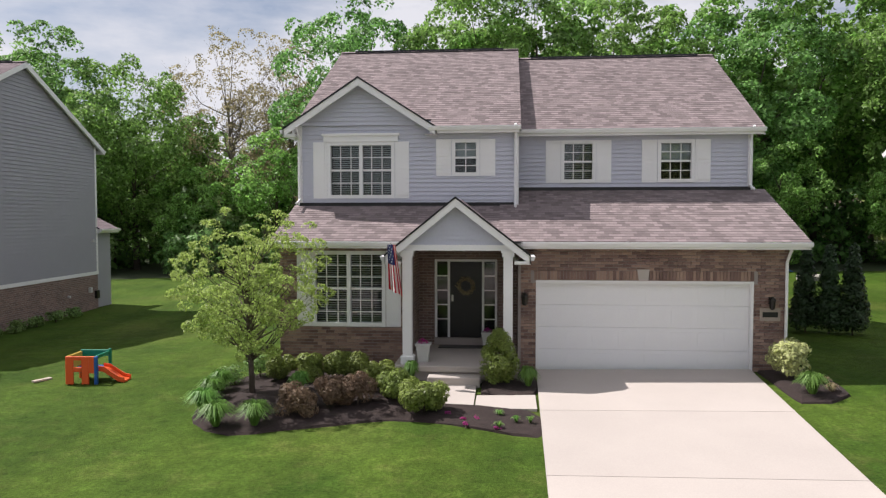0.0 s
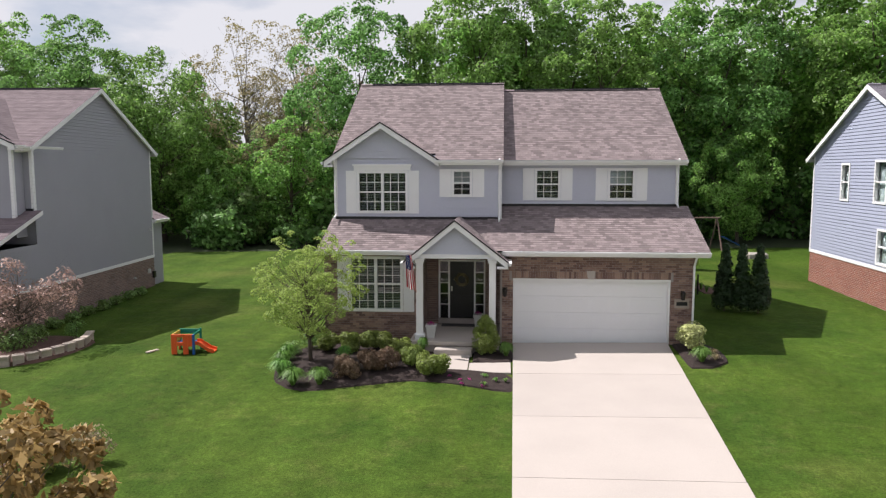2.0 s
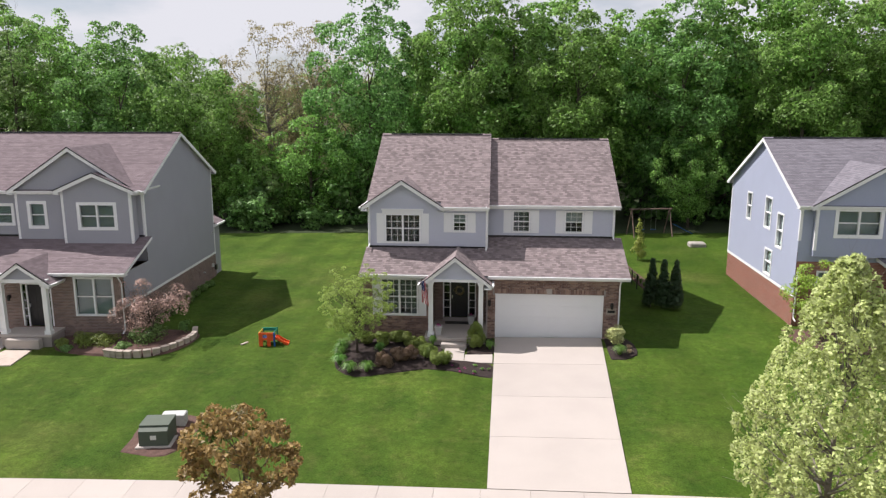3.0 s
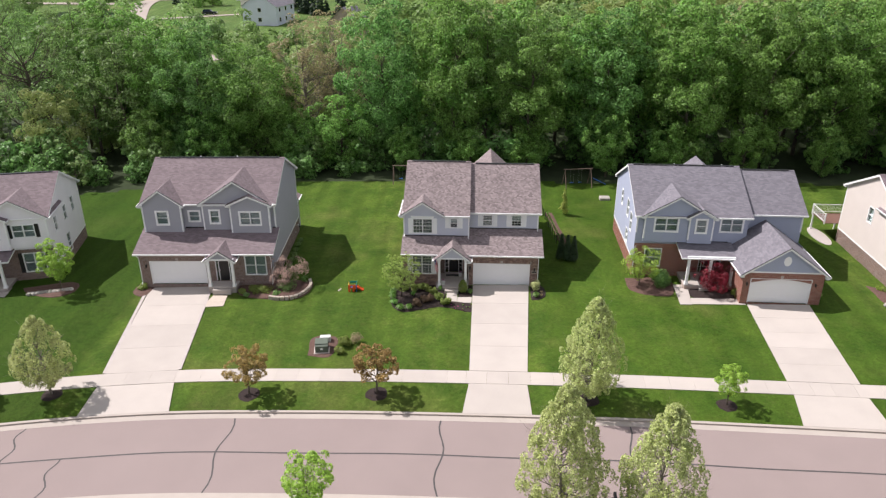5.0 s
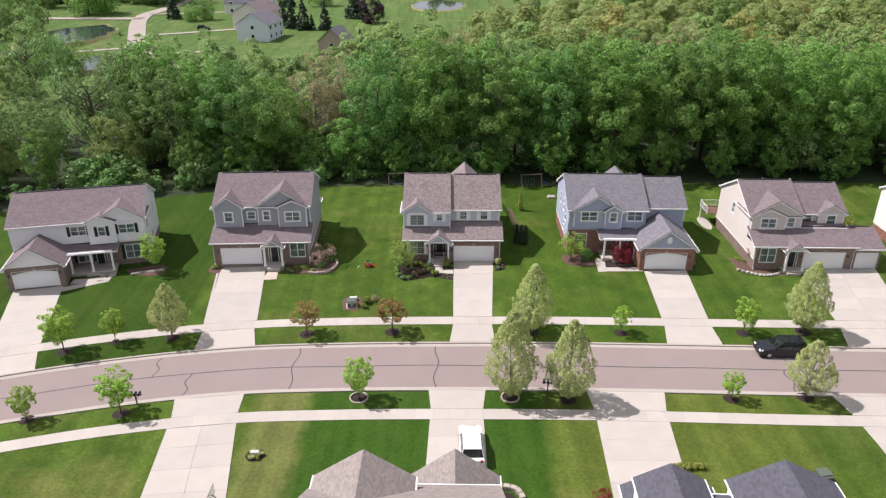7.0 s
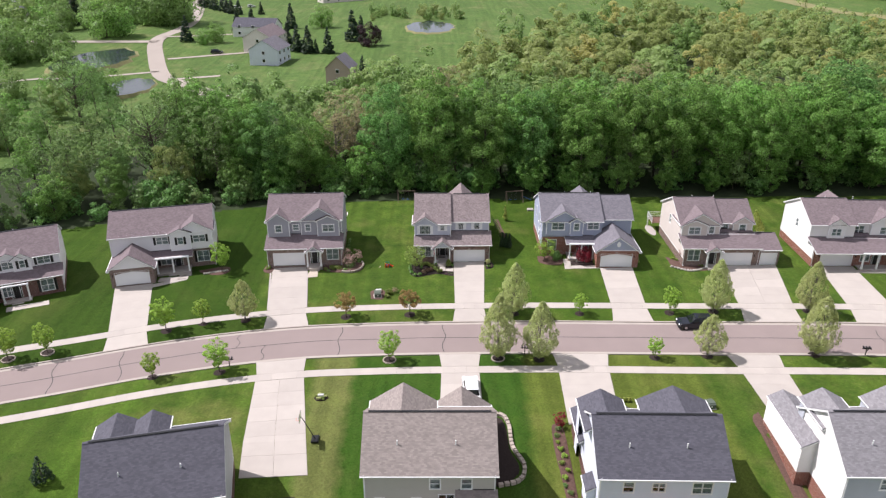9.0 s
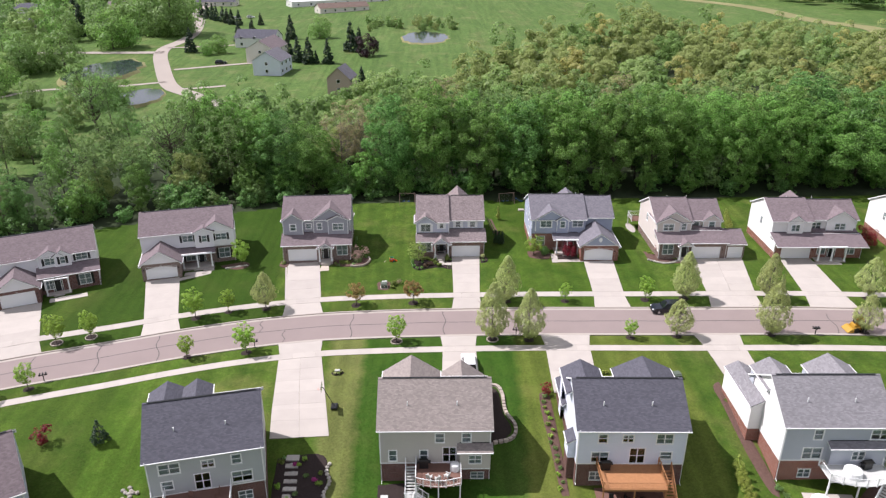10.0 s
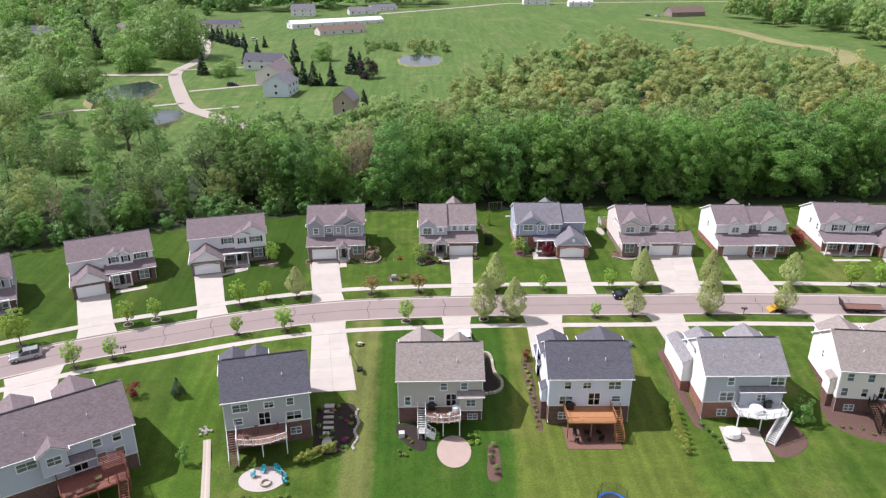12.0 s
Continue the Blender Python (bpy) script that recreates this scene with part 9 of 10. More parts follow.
def hoop(x, y, rz):
    ob = thing("basketball_hoop", "portable basketball hoop lying beside the driveway", "basketball hoop", x, y, zg(x, y), rz)
    part("base", Geo().rbox(-0.4, 0.4, -0.55, 0.55, 0, 0.25, 0.04), M["black"], ob)
    part("pole", Geo().tube((0, 0, 0.2), (-1.2, 0, 2.9), 0.05, 0.04, 8), M["black"], ob)
    part("backboard", Geo().box(-1.42, -1.38, -0.65, 0.65, 2.6, 3.45), M["glass"], ob)
    part("arm", Geo().tube((-1.2, 0, 2.9), (-1.4, 0, 3.0), 0.04, 0.04, 6), M["black"], ob)
    g = Geo()
    n = 14
    for i in range(n):
        a, b = 6.2832 * i / n, 6.2832 * (i + 1) / n
        g.tube((-1.65 + 0.23 * math.cos(a), 0.23 * math.sin(a), 2.75), (-1.65 + 0.23 * math.cos(b), 0.23 * math.sin(b), 2.75), 0.012, 0.012, 5, False)
    part("rim", g, M["toy_red"], ob)


hoop(-14.2, -26.0, 0)
solo("fire_ring", Geo().rbox(-0.6, 0.6, -0.45, 0.45, 0, 0.32, 0.08), M["boulder"], "low grey stone fire ring on the grass", "fire pit", 17.1, 38.4, zg(17.1, 39.0))
solo("air_conditioner", Geo().rbox(-0.4, 0.4, -0.4, 0.4, 0, 0.8, 0.03), M["grey_pale"], "pale grey air conditioner unit by the wall", "air conditioner", -7.4, -40.1, zg(-7.4, -40.1))


def trampoline(x, y):
    ob = thing("trampoline", "round trampoline with blue edge pad and black safety net", "trampoline", x, y, zg(x, y))
    n, r = 24, 1.8
    ring = [(math.cos(6.2832 * i / n), math.sin(6.2832 * i / n)) for i in range(n)]
    mat = Geo().add([(r * 0.84 * a, r * 0.84 * b, 0.78) for a, b in ring], [tuple(range(n))])
    part("jumping_mat", mat, M["net_black"], ob)
    pad = Geo()
    pad.add([(r * k * a, r * k * b, z) for k, z in ((0.82, 0.8), (1.0, 0.83), (1.0, 0.76)) for a, b in ring],
            [(k * n + i, k * n + (i + 1) % n, (k + 1) * n + (i + 1) % n, (k + 1) * n + i) for k in range(2) for i in range(n)])
    part("edge_pad", pad, M["toy_blue"], ob)
    for i in range(6):
        a, b = math.cos(1.0472 * i), math.sin(1.0472 * i)
        part("leg", Geo().tube((r * a, r * b, 0), (r * a, r * b, 0.78), 0.025, 0.025, 6), M["steel"], ob)
        part("net_pole", Geo().tube((r * 1.02 * a, r * 1.02 * b, 0.5), (r * 1.02 * a, r * 1.02 * b, 2.5), 0.025, 0.025, 6), M["net_black"], ob)
    net = Geo()
    for i in range(72):
        a, b = math.cos(6.2832 * i / 72), math.sin(6.2832 * i / 72)
        net.tube((r * a, r * b, 0.82), (r * a, r * b, 2.4), 0.006, 0.006, 3, False)
    for k in range(20):
        z = 0.85 + k * 0.08
        for i in range(n):
            p, q = ring[i], ring[(i + 1) % n]
            net.tube((r * p[0], r * p[1], z), (r * q[0], r * q[1], z), 0.005, 0.005, 3, False)
    tagged(part("safety_net", net, M["net_black"], ob), kind="stuff")


trampoline(18.6, -55.0)
# pergola and planters on the red-brown deck
pg = thing("pergola", "small slatted red-brown timber pergola on the deck", "pergola")
pg.matrix_basis = SO.root.matrix_basis.copy()
for x in (11.6, 13.7):
    for y in (-4.3, -1.8):
        part("post", Geo().box(x - 0.06, x + 0.06, y - 0.06, y + 0.06, 2.7, 4.9), M["wood_red"], pg)
    part("beam", Geo().box(x - 0.05, x + 0.05, -4.6, -1.5, 4.9, 5.05), M["wood_red"], pg)
for i in range(9):
    part("slat", Geo().box(11.2, 14.1, -4.55 + i * 0.36, -4.47 + i * 0.36, 5.05, 5.18), M["wood_red"], pg)
for i, (x, y) in enumerate(((7.0, -4.2), (8.3, -4.3), (9.6, -4.2), (10.6, -3.0))):
    p = SO.root.matrix_basis @ Vector((x, y, 2.7))
    ob = thing("planter", "brown planter box with flowers on the deck", "planter", p.x, p.y, p.z, 31.5)
    part("box", Geo().rbox(-0.4, 0.4, -0.2, 0.2, 0, 0.35, 0.02), M["wood_brown"], ob)
    gr = np.random.default_rng(700 + i)
    P = np.column_stack((gr.uniform(-0.4, 0.4, 160), gr.uniform(-0.22, 0.22, 160), gr.uniform(0.33, 0.62, 160)))
    cr = new("flowers", leaf_mesh("flowers", P, gr.normal(size=(160, 3)) + np.array((0, 0, 0.6)), 0.1, gr, LEAF[("straw", "pink", "grass", "variegated")[i]]))
    cr.parent = ob
# garden path with a rock pile at its head
paved("garden_path", "pale gravel garden path across the lawn", "path", ((-35.1, -40.0), (-31.9, -54.4)), ((-34.1, -39.8), (-30.8, -54.0)), 1, 5, mat="bed_stone")
boulders("pale boulder of a rock pile at the path's head", [(-35.2 + 0.55 * math.cos(i * 1.3) * (i % 3) * 0.8, -38.5 + 0.5 * math.sin(i * 1.3) * (i % 3) * 0.8) for i in range(12)], "boulders of the rock pile")
for i in range(7):
    shrub("small clipped shrub round the patio", -27.4 + i * 0.95, -50.9 - 0.5 * math.sin(i * 0.5), 0.34, 0.45, "box", 420, 0.09, "shrub", 720 + i, group="shrubs round the paver patio")
yt = tree_proto("garden_tree", "slim young tree with fresh leaves by the path", 3.4, 0.8, 0.8, 24, 1300, 0.16, "bright", seed=344, trunk=0.04, puff=0.4, limbs=8)
grove.put(yt, -36.6, -44.2, 1.0)


# ---- vehicles ----
def car(x, y, rz, paint, label, L=4.8, W=1.9, H=1.75, suv=True):
    ob = thing("car", label, "car", x, y, zg(x, y) + 0.0, rz, group="parked vehicles")
    hl, hw = L / 2, W / 2
    prof = [(-hl, 0.42), (-hl + 0.05, 0.9), (-hl + 0.25, 1.02), (hl * 0.38, 1.05), (hl - 0.25, 0.92), (hl, 0.7), (hl, 0.36), (hl - 0.3, 0.26), (-hl + 0.25, 0.26)]
    g = Geo()
    rings = []
    for k, (yy, sc) in enumerate(((-hw, 0.9), (-hw + 0.1, 1.0), (hw - 0.1, 1.0), (hw, 0.9))):
        rings.append([(px * (0.985 if sc < 1 else 1), yy, 0.64 + (pz - 0.64) * sc) for px, pz in prof])
    n = len(prof)
    vs = [p for r in rings for p in r]
    fs = [(k * n + i, k * n + (i + 1) % n, (k + 1) * n + (i + 1) % n, (k + 1) * n + i) for k in range(3) for i in range(n)]
    g.add(vs, fs + [tuple(reversed(range(n))), tuple(range(3 * n, 4 * n))])
    part("body", g, M[paint], ob)
    r0, r1 = (-hl + 0.3, hl * 0.42)
    t0, t1 = (-hl + (0.55 if suv else 0.9), hl * 0.08)
    cab = Geo().hexa([(r0, -hw + 0.06, 1.0), (r1, -hw + 0.06, 1.03), (r1, hw - 0.06, 1.03), (r0, hw - 0.06, 1.0)], [(t0, -hw + 0.24, H - 0.05), (t1, -hw + 0.24, H - 0.05), (t1, hw - 0.24, H - 0.05), (t0, hw - 0.24, H - 0.05)])
    part("glasshouse", cab, M["car_glass"], ob, "tinted windows")
    part("roof", Geo().rbox(t0 - 0.05, t1 + 0.08, -hw + 0.22, hw - 0.22, H - 0.06, H, 0.025), M[paint], ob)
    for s in (-1, 1):
        for a, b in ((r0, t0), (r1, t1), ((r0 + r1) / 2 - 0.1, (t0 + t1) / 2)):
            part("pillar", Geo().tube((a, s * (hw - 0.05), 1.0), (b, s * (hw - 0.23), H - 0.04), 0.045, 0.035, 6), M[paint], ob)
        part("mirror", Geo().rbox(hl * 0.3, hl * 0.3 + 0.14, s * hw - 0.03 + (0.08 if s > 0 else -0.12), s * hw + (0.12 if s > 0 else -0.06), 1.02, 1.16, 0.02), M[paint], ob)
        part("headlight", Geo().rbox(hl - 0.12, hl + 0.012, s * (hw - 0.28) - 0.16, s * (hw - 0.28) + 0.16, 0.68, 0.82, 0.02), M["white"], ob)
        part("taillight", Geo().rbox(-hl - 0.012, -hl + 0.1, s * (hw - 0.22) - 0.1, s * (hw - 0.22) + 0.1, 0.78, 0.98, 0.02), M["flag_red"], ob)
    for wx in (-hl + 0.95, hl - 0.95):
        for s in (-1, 1):
            w = part("wheel", Geo().tube((wx, s * (hw - 0.2), 0.34), (wx, s * (hw + 0.01), 0.34), 0.34, 0.34, 16), M["rubber"], ob)
            part("rim", Geo().tube((wx, s * (hw + 0.005), 0.34), (wx, s * (hw + 0.02), 0.34), 0.21, 0.2, 12), M["steel"], w)
    part("grille", Geo().box(hl - 0.02, hl + 0.015, -0.5, 0.5, 0.5, 0.68), M["black"], ob)
    part("bumper", Geo().rbox(hl - 0.1, hl + 0.06, -hw + 0.12, hw - 0.12, 0.32, 0.48, 0.03), M["black"], ob)
    return ob


car(34.2, -4.0, 178, "car_black", "black SUV parked at the kerb")
car(-69.4, -18.7, 207, "car_silver", "silver SUV parked at the kerb")
car(3.0, -18.2, 91, "car_white", "white SUV parked in a driveway", 4.6)


def loader(x, y, rz):
    ob = thing("skid_loader", "yellow skid steer loader parked at the kerb", "loader", x, y, zg(x, y), rz, group="parked vehicles")
    part("body", Geo().rbox(-1.1, 0.7, -0.6, 0.6, 0.4, 1.1, 0.05), M["machine_yellow"], ob)
    part("cab", Geo().rbox(-0.7, 0.5, -0.5, 0.5, 1.1, 2.05, 0.06), M["machine_yellow"], ob)
    part("window", Geo().box(0.49, 0.52, -0.4, 0.4, 1.2, 1.9), M["car_glass"], ob)
    part("bucket", Geo().prism([(0.8, 0.05), (1.7, 0.05), (1.7, 0.12), (1.1, 0.6), (0.8, 0.6)], 1, -0.9, 0.9), M["machine_yellow"], ob)
    for s in (-0.7, 0.7):
        part("arm", Geo().tube((-0.9, s, 1.3), (1.0, s, 0.5), 0.08, 0.08, 6), M["machine_yellow"], ob)
        for wx in (-0.7, 0.4):
            part("wheel", Geo().tube((wx, s - 0.15, 0.38), (wx, s + 0.15, 0.38), 0.38, 0.38, 12), M["rubber"], ob)


loader(59.6, -11.0, 180)


def trailer(x, y, rz):
    ob = thing("flatbed_trailer", "long brown-decked flatbed trailer parked at the kerb", "trailer", x, y, zg(x, y), rz, group="parked vehicles")
    for i in range(14):
        part("board", Geo().box(-3.6 + i * 0.5, -3.12 + i * 0.5, -1.05, 1.05, 0.7, 0.76), M["wood_brown"], ob)
    for s in (-1.08, 1.08):
        part("side_rail", Geo().box(-3.7, 3.6, s - 0.05, s + 0.05, 0.6, 0.8), M["dark_metal"], ob)
        for wx in (-0.6, 0.4):
            part("wheel", Geo().tube((wx, s - 0.12, 0.36), (wx, s + 0.1, 0.36), 0.36, 0.36, 12), M["rubber"], ob)
    part("ramp", Geo().hexa([(-3.75, -0.9, 0.75), (-3.65, -0.9, 0.75), (-3.65, 0.9, 0.75), (-3.75, 0.9, 0.75)], [(-4.2, -0.9, 2.2), (-4.1, -0.9, 2.2), (-4.1, 0.9, 2.2), (-4.2, 0.9, 2.2)]), M["dark_metal"], ob)
    part("tongue", Geo().tube((3.6, 0, 0.65), (4.9, 0, 0.55), 0.07, 0.06, 6), M["dark_metal"], ob)


trailer(74.6, -12.1, -6)


# ---- beyond the woods ----
def far_strip(name, label, pts, w, mat, category="road", lift=0.12):
    c = spline(pts, 5.0)
    g = Geo()
    vs = []
    for i, p in enumerate(c):
        t = (c[min(i + 1, len(c) - 1)] - c[max(i - 1, 0)]).normalized()
        n = Vector((-t.y, t.x, 0)) * w / 2
        for q in (p + n, p - n):
            vs.append((q.x, q.y, zg(q.x, q.y) + lift))
    g.add(vs, [(2 * i, 2 * i + 1, 2 * i + 3, 2 * i + 2) for i in range(len(c) - 1)])
    solo(name, g, mat if not isinstance(mat, str) else M[mat], label, category, kind="structure")


far_strip("far_lane", "pale lane winding behind the woods", [(-59, 130), (-70, 139), (-86, 156), (-96, 168), (-110, 203), (-119, 229), (-122, 247), (-121, 266), (-123, 294), (-135, 348), (-151, 402), (-157, 470)], 6.0, "far_road")
far_strip("far_lane", "pale lane branching to the west", [(-119, 233), (-136, 233), (-151, 233), (-197, 232), (-338, 234)], 5.0, "far_road")
far_strip("far_drive", "narrow pale drive to a house", [(-103, 196), (-87, 203), (-72, 208)], 2.6, "far_road")
far_strip("far_drive", "narrow pale drive to a house", [(-90, 162), (-86, 163), (-75, 166)], 2.4, "far_road")
far_strip("far_drive", "narrow pale drive to a house", [(-121, 245), (-97, 251), (-84, 259)], 2.6, "far_road")
far_strip("far_path", "pale path across the meadow", [(-154, 142), (-141, 161), (-120, 165), (-99, 174)], 2.4, "far_road")
far_strip("far_lane", "pale lane at the far edge of the meadow", [(-35, 528), (50, 584), (82, 608), (124, 612), (248, 626), (380, 633)], 7, "far_road")
far_strip("field_track", "dry grassy track round the meadow", [(173, 458), (209, 388), (215, 315), (229, 283), (222, 255), (207, 237), (189, 213)], 13, M["dry_track"])


def pond(x, y, rx, ry, label, seed):
    rs = random.Random(seed)
    n = 30
    pts = [(x + rx * math.cos(6.2832 * i / n) * rs.uniform(0.9, 1.1), y + ry * math.sin(6.2832 * i / n) * rs.uniform(0.9, 1.1)) for i in range(n)]
    zc = max(zg(*p) for p in pts) + 0.1
    rim, water = Geo(), Geo()
    water.add([(*p, zc) for p in pts] + [(x, y, zc)], [(i, (i + 1) % n, n) for i in range(n)])
    ob = solo("pond", water, M["water"], label, "pond", kind="structure")
    out = [(x + (p[0] - x) * 1.1, y + (p[1] - y) * 1.1) for p in pts]
    rim.add([(*p, zc + 0.02) for p in pts] + [(*p, zg(*p) - 0.1) for p in out], [(i, n + i, n + (i + 1) % n, (i + 1) % n) for i in range(n)])
    part("bank", rim, M["dry_track"], ob)


pond(-2, 264, 11.5, 20, "small still pond in the meadow", 1)
pond(-129, 192, 12, 24, "still pond beside the lane", 2)
pond(-101, 150, 8, 13, "still pond beyond the woods", 3)


def far_house(label, x, y, rz, w, d, h, rise, wall, roof, windows=3, garage=False):
    ob = thing("house", label, "house", x, y, zg(x, y), rz, group="houses beyond the woods")
    g = Geo()
    g.prism([(0, -0.5), (d, -0.5), (d, h), (d / 2, h + rise), (0, h)], 0, 0, w)
    part("wall", g, wall, ob)
    r = Geo()
    for a, b in ((-0.4, d / 2), (d + 0.4, d / 2)):
        k = rise / (d / 2) * 0.4
        roof_plane(r, (-0.4, a, h - k + 0.05), (w + 0.4, a, h - k + 0.05), (w + 0.4, b, h + rise + 0.05), (-0.4, b, h + rise + 0.05), 0.6)
    part("roof", r, roof, ob)
    for z in ((1.0,) if h < 4 else (1.0, 3.8)):
        for i in range(windows):
            c = w * (i + 0.5) / windows
            q = part("window", Geo().box(c - 0.65, c + 0.65, -0.06, 0.02, z, z + 1.3), M["white"], ob)
            part("pane", Geo().box(c - 0.55, c + 0.55, -0.08, -0.05, z + 0.1, z + 1.2), M["car_glass"], q)
    for z in ((1.0,) if h < 4 else (1.0, 3.8)):
        for e, o in ((w, 1), (0, -1)):
            q = part("window", Geo().box(e - 0.04, e + 0.04, d / 2 - 0.6, d / 2 + 0.6, z, z + 1.3), M["white"], ob)
            part("pane", Geo().box(e + o * 0.05 - 0.02, e + o * 0.05 + 0.02, d / 2 - 0.5, d / 2 + 0.5, z + 0.1, z + 1.2), M["car_glass"], q)
    return ob


far_house("pale blue-grey two-storey house beyond the woods", -57.5, 181, 80, 13, 11, 5.6, 3.4, S_ICE, R_GREY)
far_house("beige two-storey house with grey roof beyond the woods", -64.5, 206, 82, 19, 12, 5.6, 3.4, S_BEIGE, R_MAUVE)
far_house("pale house with grey roof beyond the woods", -90, 246, -10, 19, 11, 4.5, 3.2, S_PEARL, R_SLATE)
far_house("red brick gabled house beyond the woods", -28, 148, 80, 9, 8, 5.5, 3.6, M["brick_red"], R_GREY, 2)
far_house("long white-roofed barn in the distance", -93, 424, 29, 74, 12, 3.6, 2, S_WHITE, M["barn_white"], 8)
far_house("long brown-roofed barn in the distance", -68, 381, 29, 34, 10, 3.2, 2.6, S_BEIGE, M["barn_brown"], 5)
far_house("low house with dark roof in the distance", -162, 434, -3, 28, 10, 3.0, 2.6, S_BEIGE, R_SLATE, 5)
far_house("low house with dark roof in the distance", -266, 392, -3, 26, 11, 3.2, 2.8, S_WHITE, R_SLATE, 4)
far_house("low shed with dark roof in the distance", -232, 318, -4, 12, 8, 3.0, 2.2, S_BEIGE, R_SLATE, 2)
far_house("low brown house in the distance", -213, 408, -3, 17, 10, 3.0, 2.6, S_BEIGE, R_MAUVE, 3)
far_house("pale farm house in the distance", 100, 595, 0, 25, 12, 5, 4, S_WHITE, R_GREY, 3)
far_house("pale farm shed in the distance", 139, 573, 0, 22, 10, 4, 2, S_WHITE, M["barn_white"], 3)
far_house("red barn in the distance", 202, 473, 15, 31, 12, 3.5, 4, M["brick_dark"], M["barn_brown"], 3)
far_house("white farm house in the distance", -109, 521, 0, 20, 10, 5.5, 4, S_WHITE, R_GREY, 3)
far_house("white house in the distance", -60, 527, 15, 24, 10, 3.5, 2.5, S_WHITE, R_GREY, 4)
far_house("white house in the distance", -41, 549, 35, 26, 10, 3.5, 2.5, S_WHITE, R_GREY, 4)
for x, y, c in ((-115, 357, "car_white"), (-108, 362, "car_white"), (-238, 315, "car_white"), (192, 477, "car_white"), (185, 480, "car_black")):
    car(x, y, 20, c, "white vehicle parked beyond the woods" if c == "car_white" else "dark vehicle parked beside a far barn")
car(-87, 207, 10, "car_black", "dark car parked in a far drive")

SPR = [conifer_kind(11, 2.6, s, 4200, 0.6, "dark spruce beside a far house") for s in (601, 602)]
RND = tree_proto("far_tree", "round green tree in the far gardens", 11, 4.8, 0.6, 60, 4200, 0.52, "green", seed=611, trunk=0.2, puff=0.42, limbs=6, shape="dome", ruffle=0.22)
PUR = tree_proto("far_tree", "dark purple round tree in the far gardens", 11, 4.8, 0.4, 40, 4200, 0.6, "purple", seed=612, trunk=0.2, puff=0.42, limbs=6, shape="dome")
WIL = tree_proto("far_willow", "pale green willow beside the pond", 13, 5.2, 0.6, 70, 4600, 0.52, "soft", seed=613, trunk=0.3, puff=0.38, limbs=8, shape="dome", ruffle=0.22)
rf = random.Random(23)


def stand(protos, places):
    for x, y, s in places:
        grove.put(protos[rf.randrange(len(protos))], x, y, s * rf.uniform(0.92, 1.05), rf.uniform(0, 6.28), s)


stand(SPR, ((-224, 379, 1.7), (-201, 334, 1.5), (-177, 286, 1.5), (-139, 367, 0.9), (-134, 361, 0.9), (-129, 355, 0.9), (-125, 348, 0.85), (-120, 343, 0.85), (-116, 337, 0.8), (-112, 331, 0.8), (-107, 327, 0.8)))
stand(SPR, ((-107, 234, 1.0), (-93, 266, 0.9), (-93, 296, 0.75), (-95, 328, 0.65), (-68, 269, 1.1), (-62, 225, 0.8), (-55, 208, 0.95), (-50, 204, 1.0), (-47, 204, 0.5), (-42, 203, 0.95), (-35, 230, 1.2), (-31, 227, 1.0), (-33, 159, 0.64), (-30, 161, 0.74), (-25, 162, 0.64)))
stand([PUR], ((-27, 217, 0.9),))
stand([RND], ((-145, 243, 1.7), (-140, 249, 1.2), (-108, 137, 1.03), (-103, 139, 0.95), (-151, 157, 1.3), (-233, 498, 2.1), (-54, 270, 1.0), (-94, 231, 0.78), (-291, 430, 2.1), (-98, 228, 0.6)))
stand([WIL], ((-150, 296, 2.0), (-139, 288, 2.3), (-131, 286, 2.4), (-126, 294, 2.0), (-160, 307, 1.8), (-164, 275, 1.3), (-196, 347, 1.7), (-145, 194, 1.45), (-153, 196, 1.1), (-168, 195, 1.4), (-158, 188, 1.2), (-120, 149, 1.15), (-147, 140, 1.1), (-130, 136, 0.8), (-260, 456, 1.7), (-277, 448, 1.5), (-175, 266, 1.2), (-188, 283, 1.4)))
for i in range(30):
    far_wood.put((WIL, RND, WOOD["k"])[i % 3], rf.uniform(-250, -165), rf.uniform(237, 372), rf.uniform(0.9, 1.5), 0.5, rf.choice(("soft", "green", "olive", "sage")))
for i in range(22):
    far_wood.put((WIL, RND)[i % 2], rf.uniform(-215, -158), rf.uniform(127, 224), rf.uniform(0.7, 1.25), 0.6, rf.choice(("soft", "olive", "sage")))
for i in range(34):
    far_wood.put(WOOD[rf.choice("jkl")], rf.uniform(-34, 14), rf.uniform(287, 325), rf.uniform(0.2, 0.45), 0.3, rf.choice(("sage", "yellow", "soft")))
# hedgerows and woods at the edge of sight
GREENS = ("green", "soft", "olive", "soft", "sage", "deep", "yellow")
for i in range(70):
    x = rf.uniform(-420, -170)
    y = 420 + rf.uniform(0, 291)
    far_wood.put(WOOD[rf.choice("jk")], x, y, rf.uniform(0.8, 1.7), 0.35, rf.choice(GREENS))
for i in range(130):
    x = rf.uniform(-430, 20)
    far_wood.put(WOOD[rf.choice("jk")], x, 562 + rf.uniform(0, 70) + max(0, x + 120) * 0.3, rf.uniform(1.1, 1.9), 0.35, rf.choice(GREENS), 0.2)
for i in range(150):
    y = rf.uniform(248, 514)
    x = float(np.interp(y, [258, 281, 342, 376, 455, 514], [260, 262, 262, 252, 243, 255])) + abs(rf.gauss(0, 75))
    far_wood.put(WOOD[rf.choice("jkl")], x, y, rf.uniform(0.9, 1.7), 0.4, rf.choice(("soft", "soft", "sage", "olive", "green", "yellow")), 0.2)
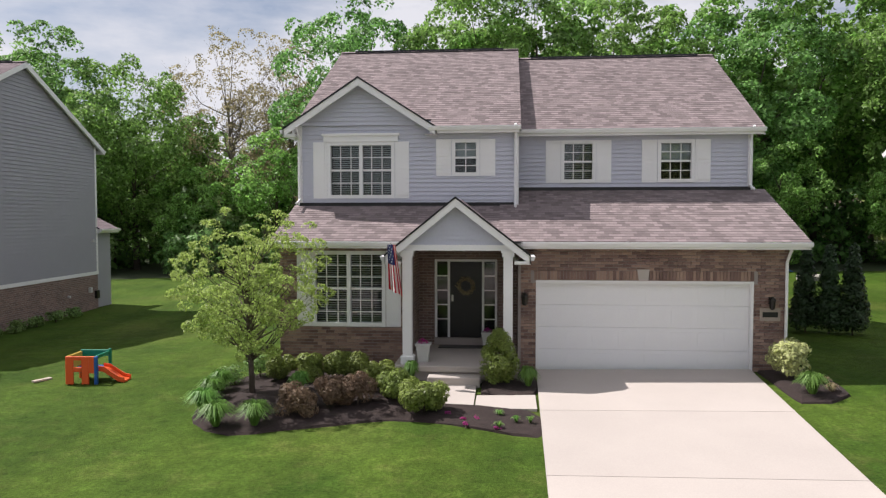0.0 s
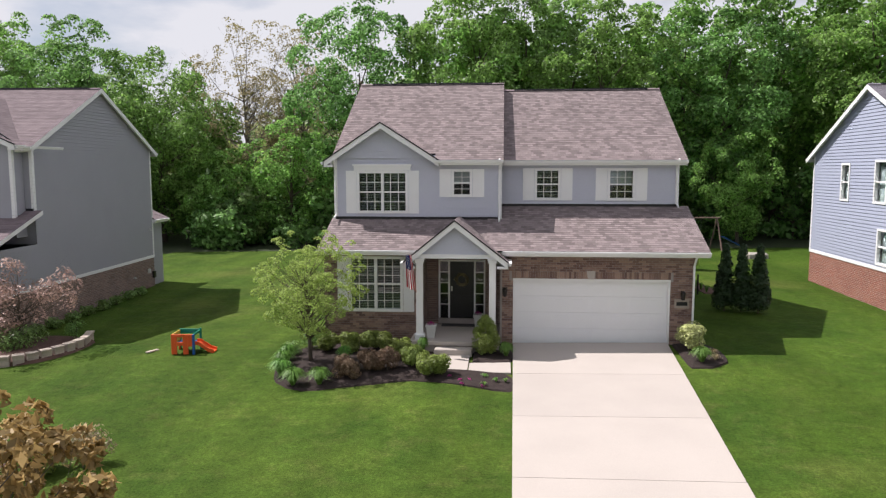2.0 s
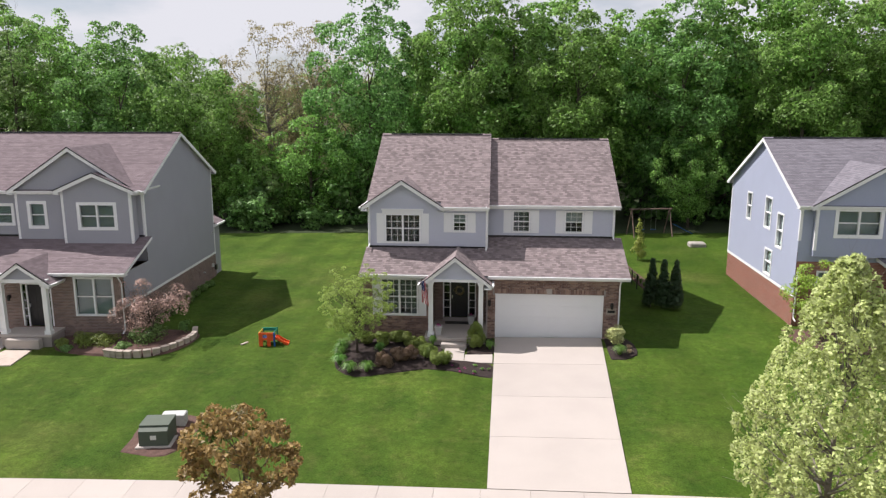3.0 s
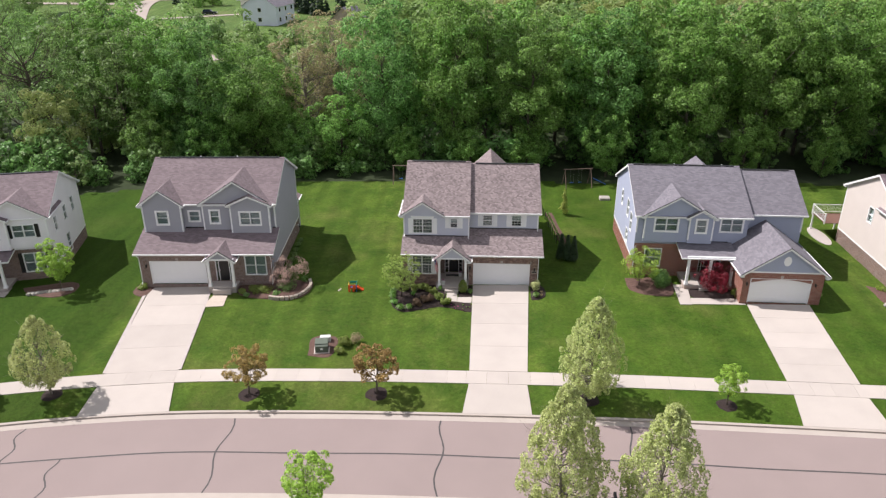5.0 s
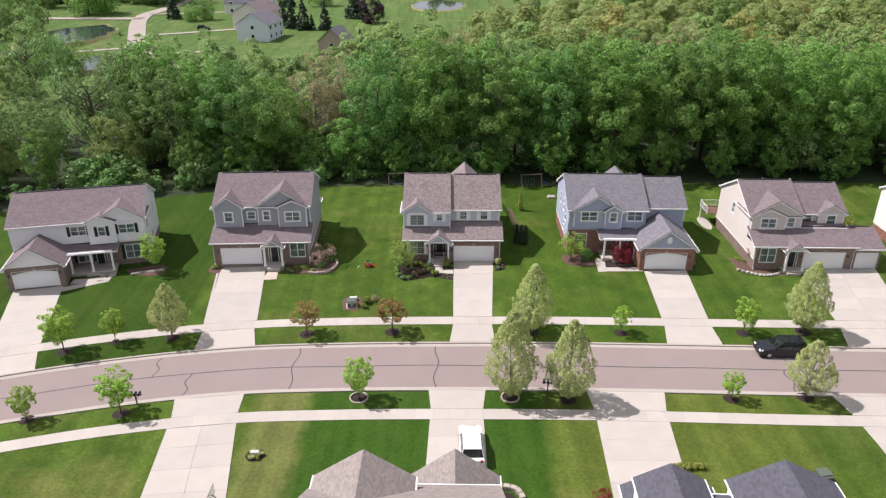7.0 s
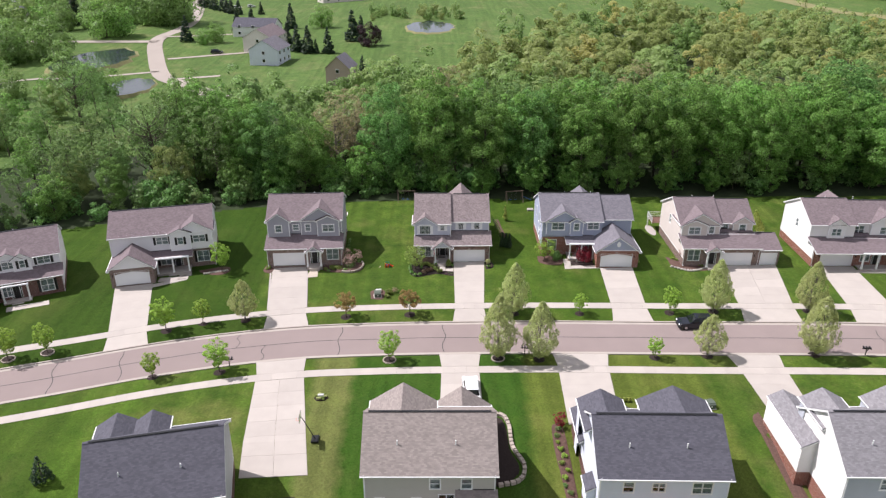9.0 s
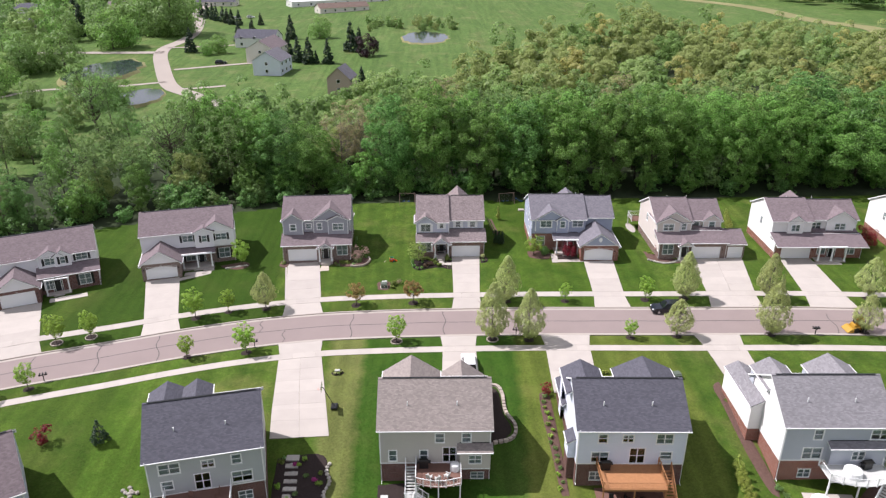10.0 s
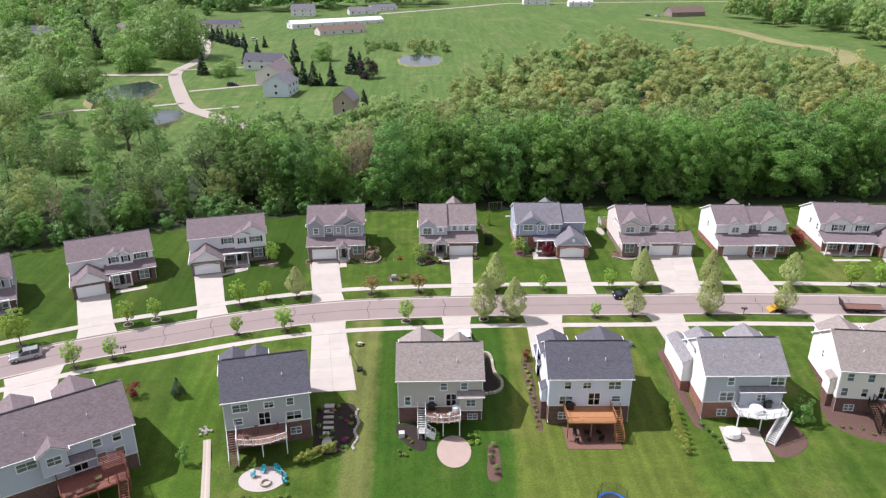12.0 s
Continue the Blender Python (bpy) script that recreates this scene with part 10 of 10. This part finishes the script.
for i in range(70):
    x = rf.uniform(34, 439)
    far_wood.put(WOOD[rf.choice("jk")], x, rf.uniform(680, 740), rf.uniform(1.1, 1.8), 0.35, rf.choice(GREENS), 0.2)
for i in range(52):
    grove.put(WOOD[rf.choice("dDinDkm")], rf.uniform(-190, -92), rf.uniform(28, 128), rf.uniform(0.65, 1.0), rf.uniform(0, 6))
for x, y in ((-88, 62), (-80, 74), (-72, 66), (-95, 85), (-66, 78), (-84, 96), (-104, 70), (-70, 94)):
    grove.put(WOOD[rf.choice("dDn")], x, y, rf.uniform(0.55, 0.75), rf.uniform(0, 6))
for i in range(34):
    grove.put(WOOD[rf.choice("ghh")], rf.uniform(-150, -60), rf.uniform(60, 128), rf.uniform(0.5, 0.9), rf.uniform(0, 6))
# along the village side, behind the flight's end
for i in range(46):
    far_wood.put(WOOD[rf.choice("jk")], -170 + i * 7.5 + rf.uniform(-2, 2), -150 - rf.uniform(0, 12), rf.uniform(0.8, 1.1), 0.5)
far_wood.build()


# swing set at the edge of the woods
def swing_set(x, y, rz):
    ob = thing("swing_set", "wooden garden swing set with a blue slide at the woods' edge", "playset", x, y, zg(x, y), rz)
    for a in (-1.6, 1.6):
        for s in (-1, 1):
            part("leg", Geo().tube((a, s * 0.9, 0), (a, 0, 2.2), 0.05, 0.05, 6), M["barn_brown"], ob)
    part("top_beam", Geo().tube((-1.8, 0, 2.2), (1.8, 0, 2.2), 0.06, 0.06, 6), M["barn_brown"], ob)
    for a in (-0.7, 0.3):
        part("swing_seat", Geo().box(a - 0.22, a + 0.22, -0.1, 0.1, 0.5, 0.53), M["toy_blue"], ob)
        for s in (-0.2, 0.2):
            part("chain", Geo().tube((a + s, 0, 0.52), (a + s, 0, 2.2), 0.008, 0.008, 4), M["steel"], ob)
    part("slide", Geo().hexa([(2.0, -0.25, 0.9), (2.0, 0.25, 0.9), (2.0, 0.25, 0.95), (2.0, -0.25, 0.95)], [(3.6, -0.25, 0.1), (3.6, 0.25, 0.1), (3.6, 0.25, 0.15), (3.6, -0.25, 0.15)]), M["toy_blue"], ob)


swing_set(14.5, 43.0, 10)
swing_set(-6.5, 44.5, 0)

# ---- patterns that nothing stands for are cleared away ----
for proto in WOOD.values():
    if proto.name not in grove.used:
        for child in list(proto.children):
            bpy.data.objects.remove(child)
        bpy.data.objects.remove(proto)
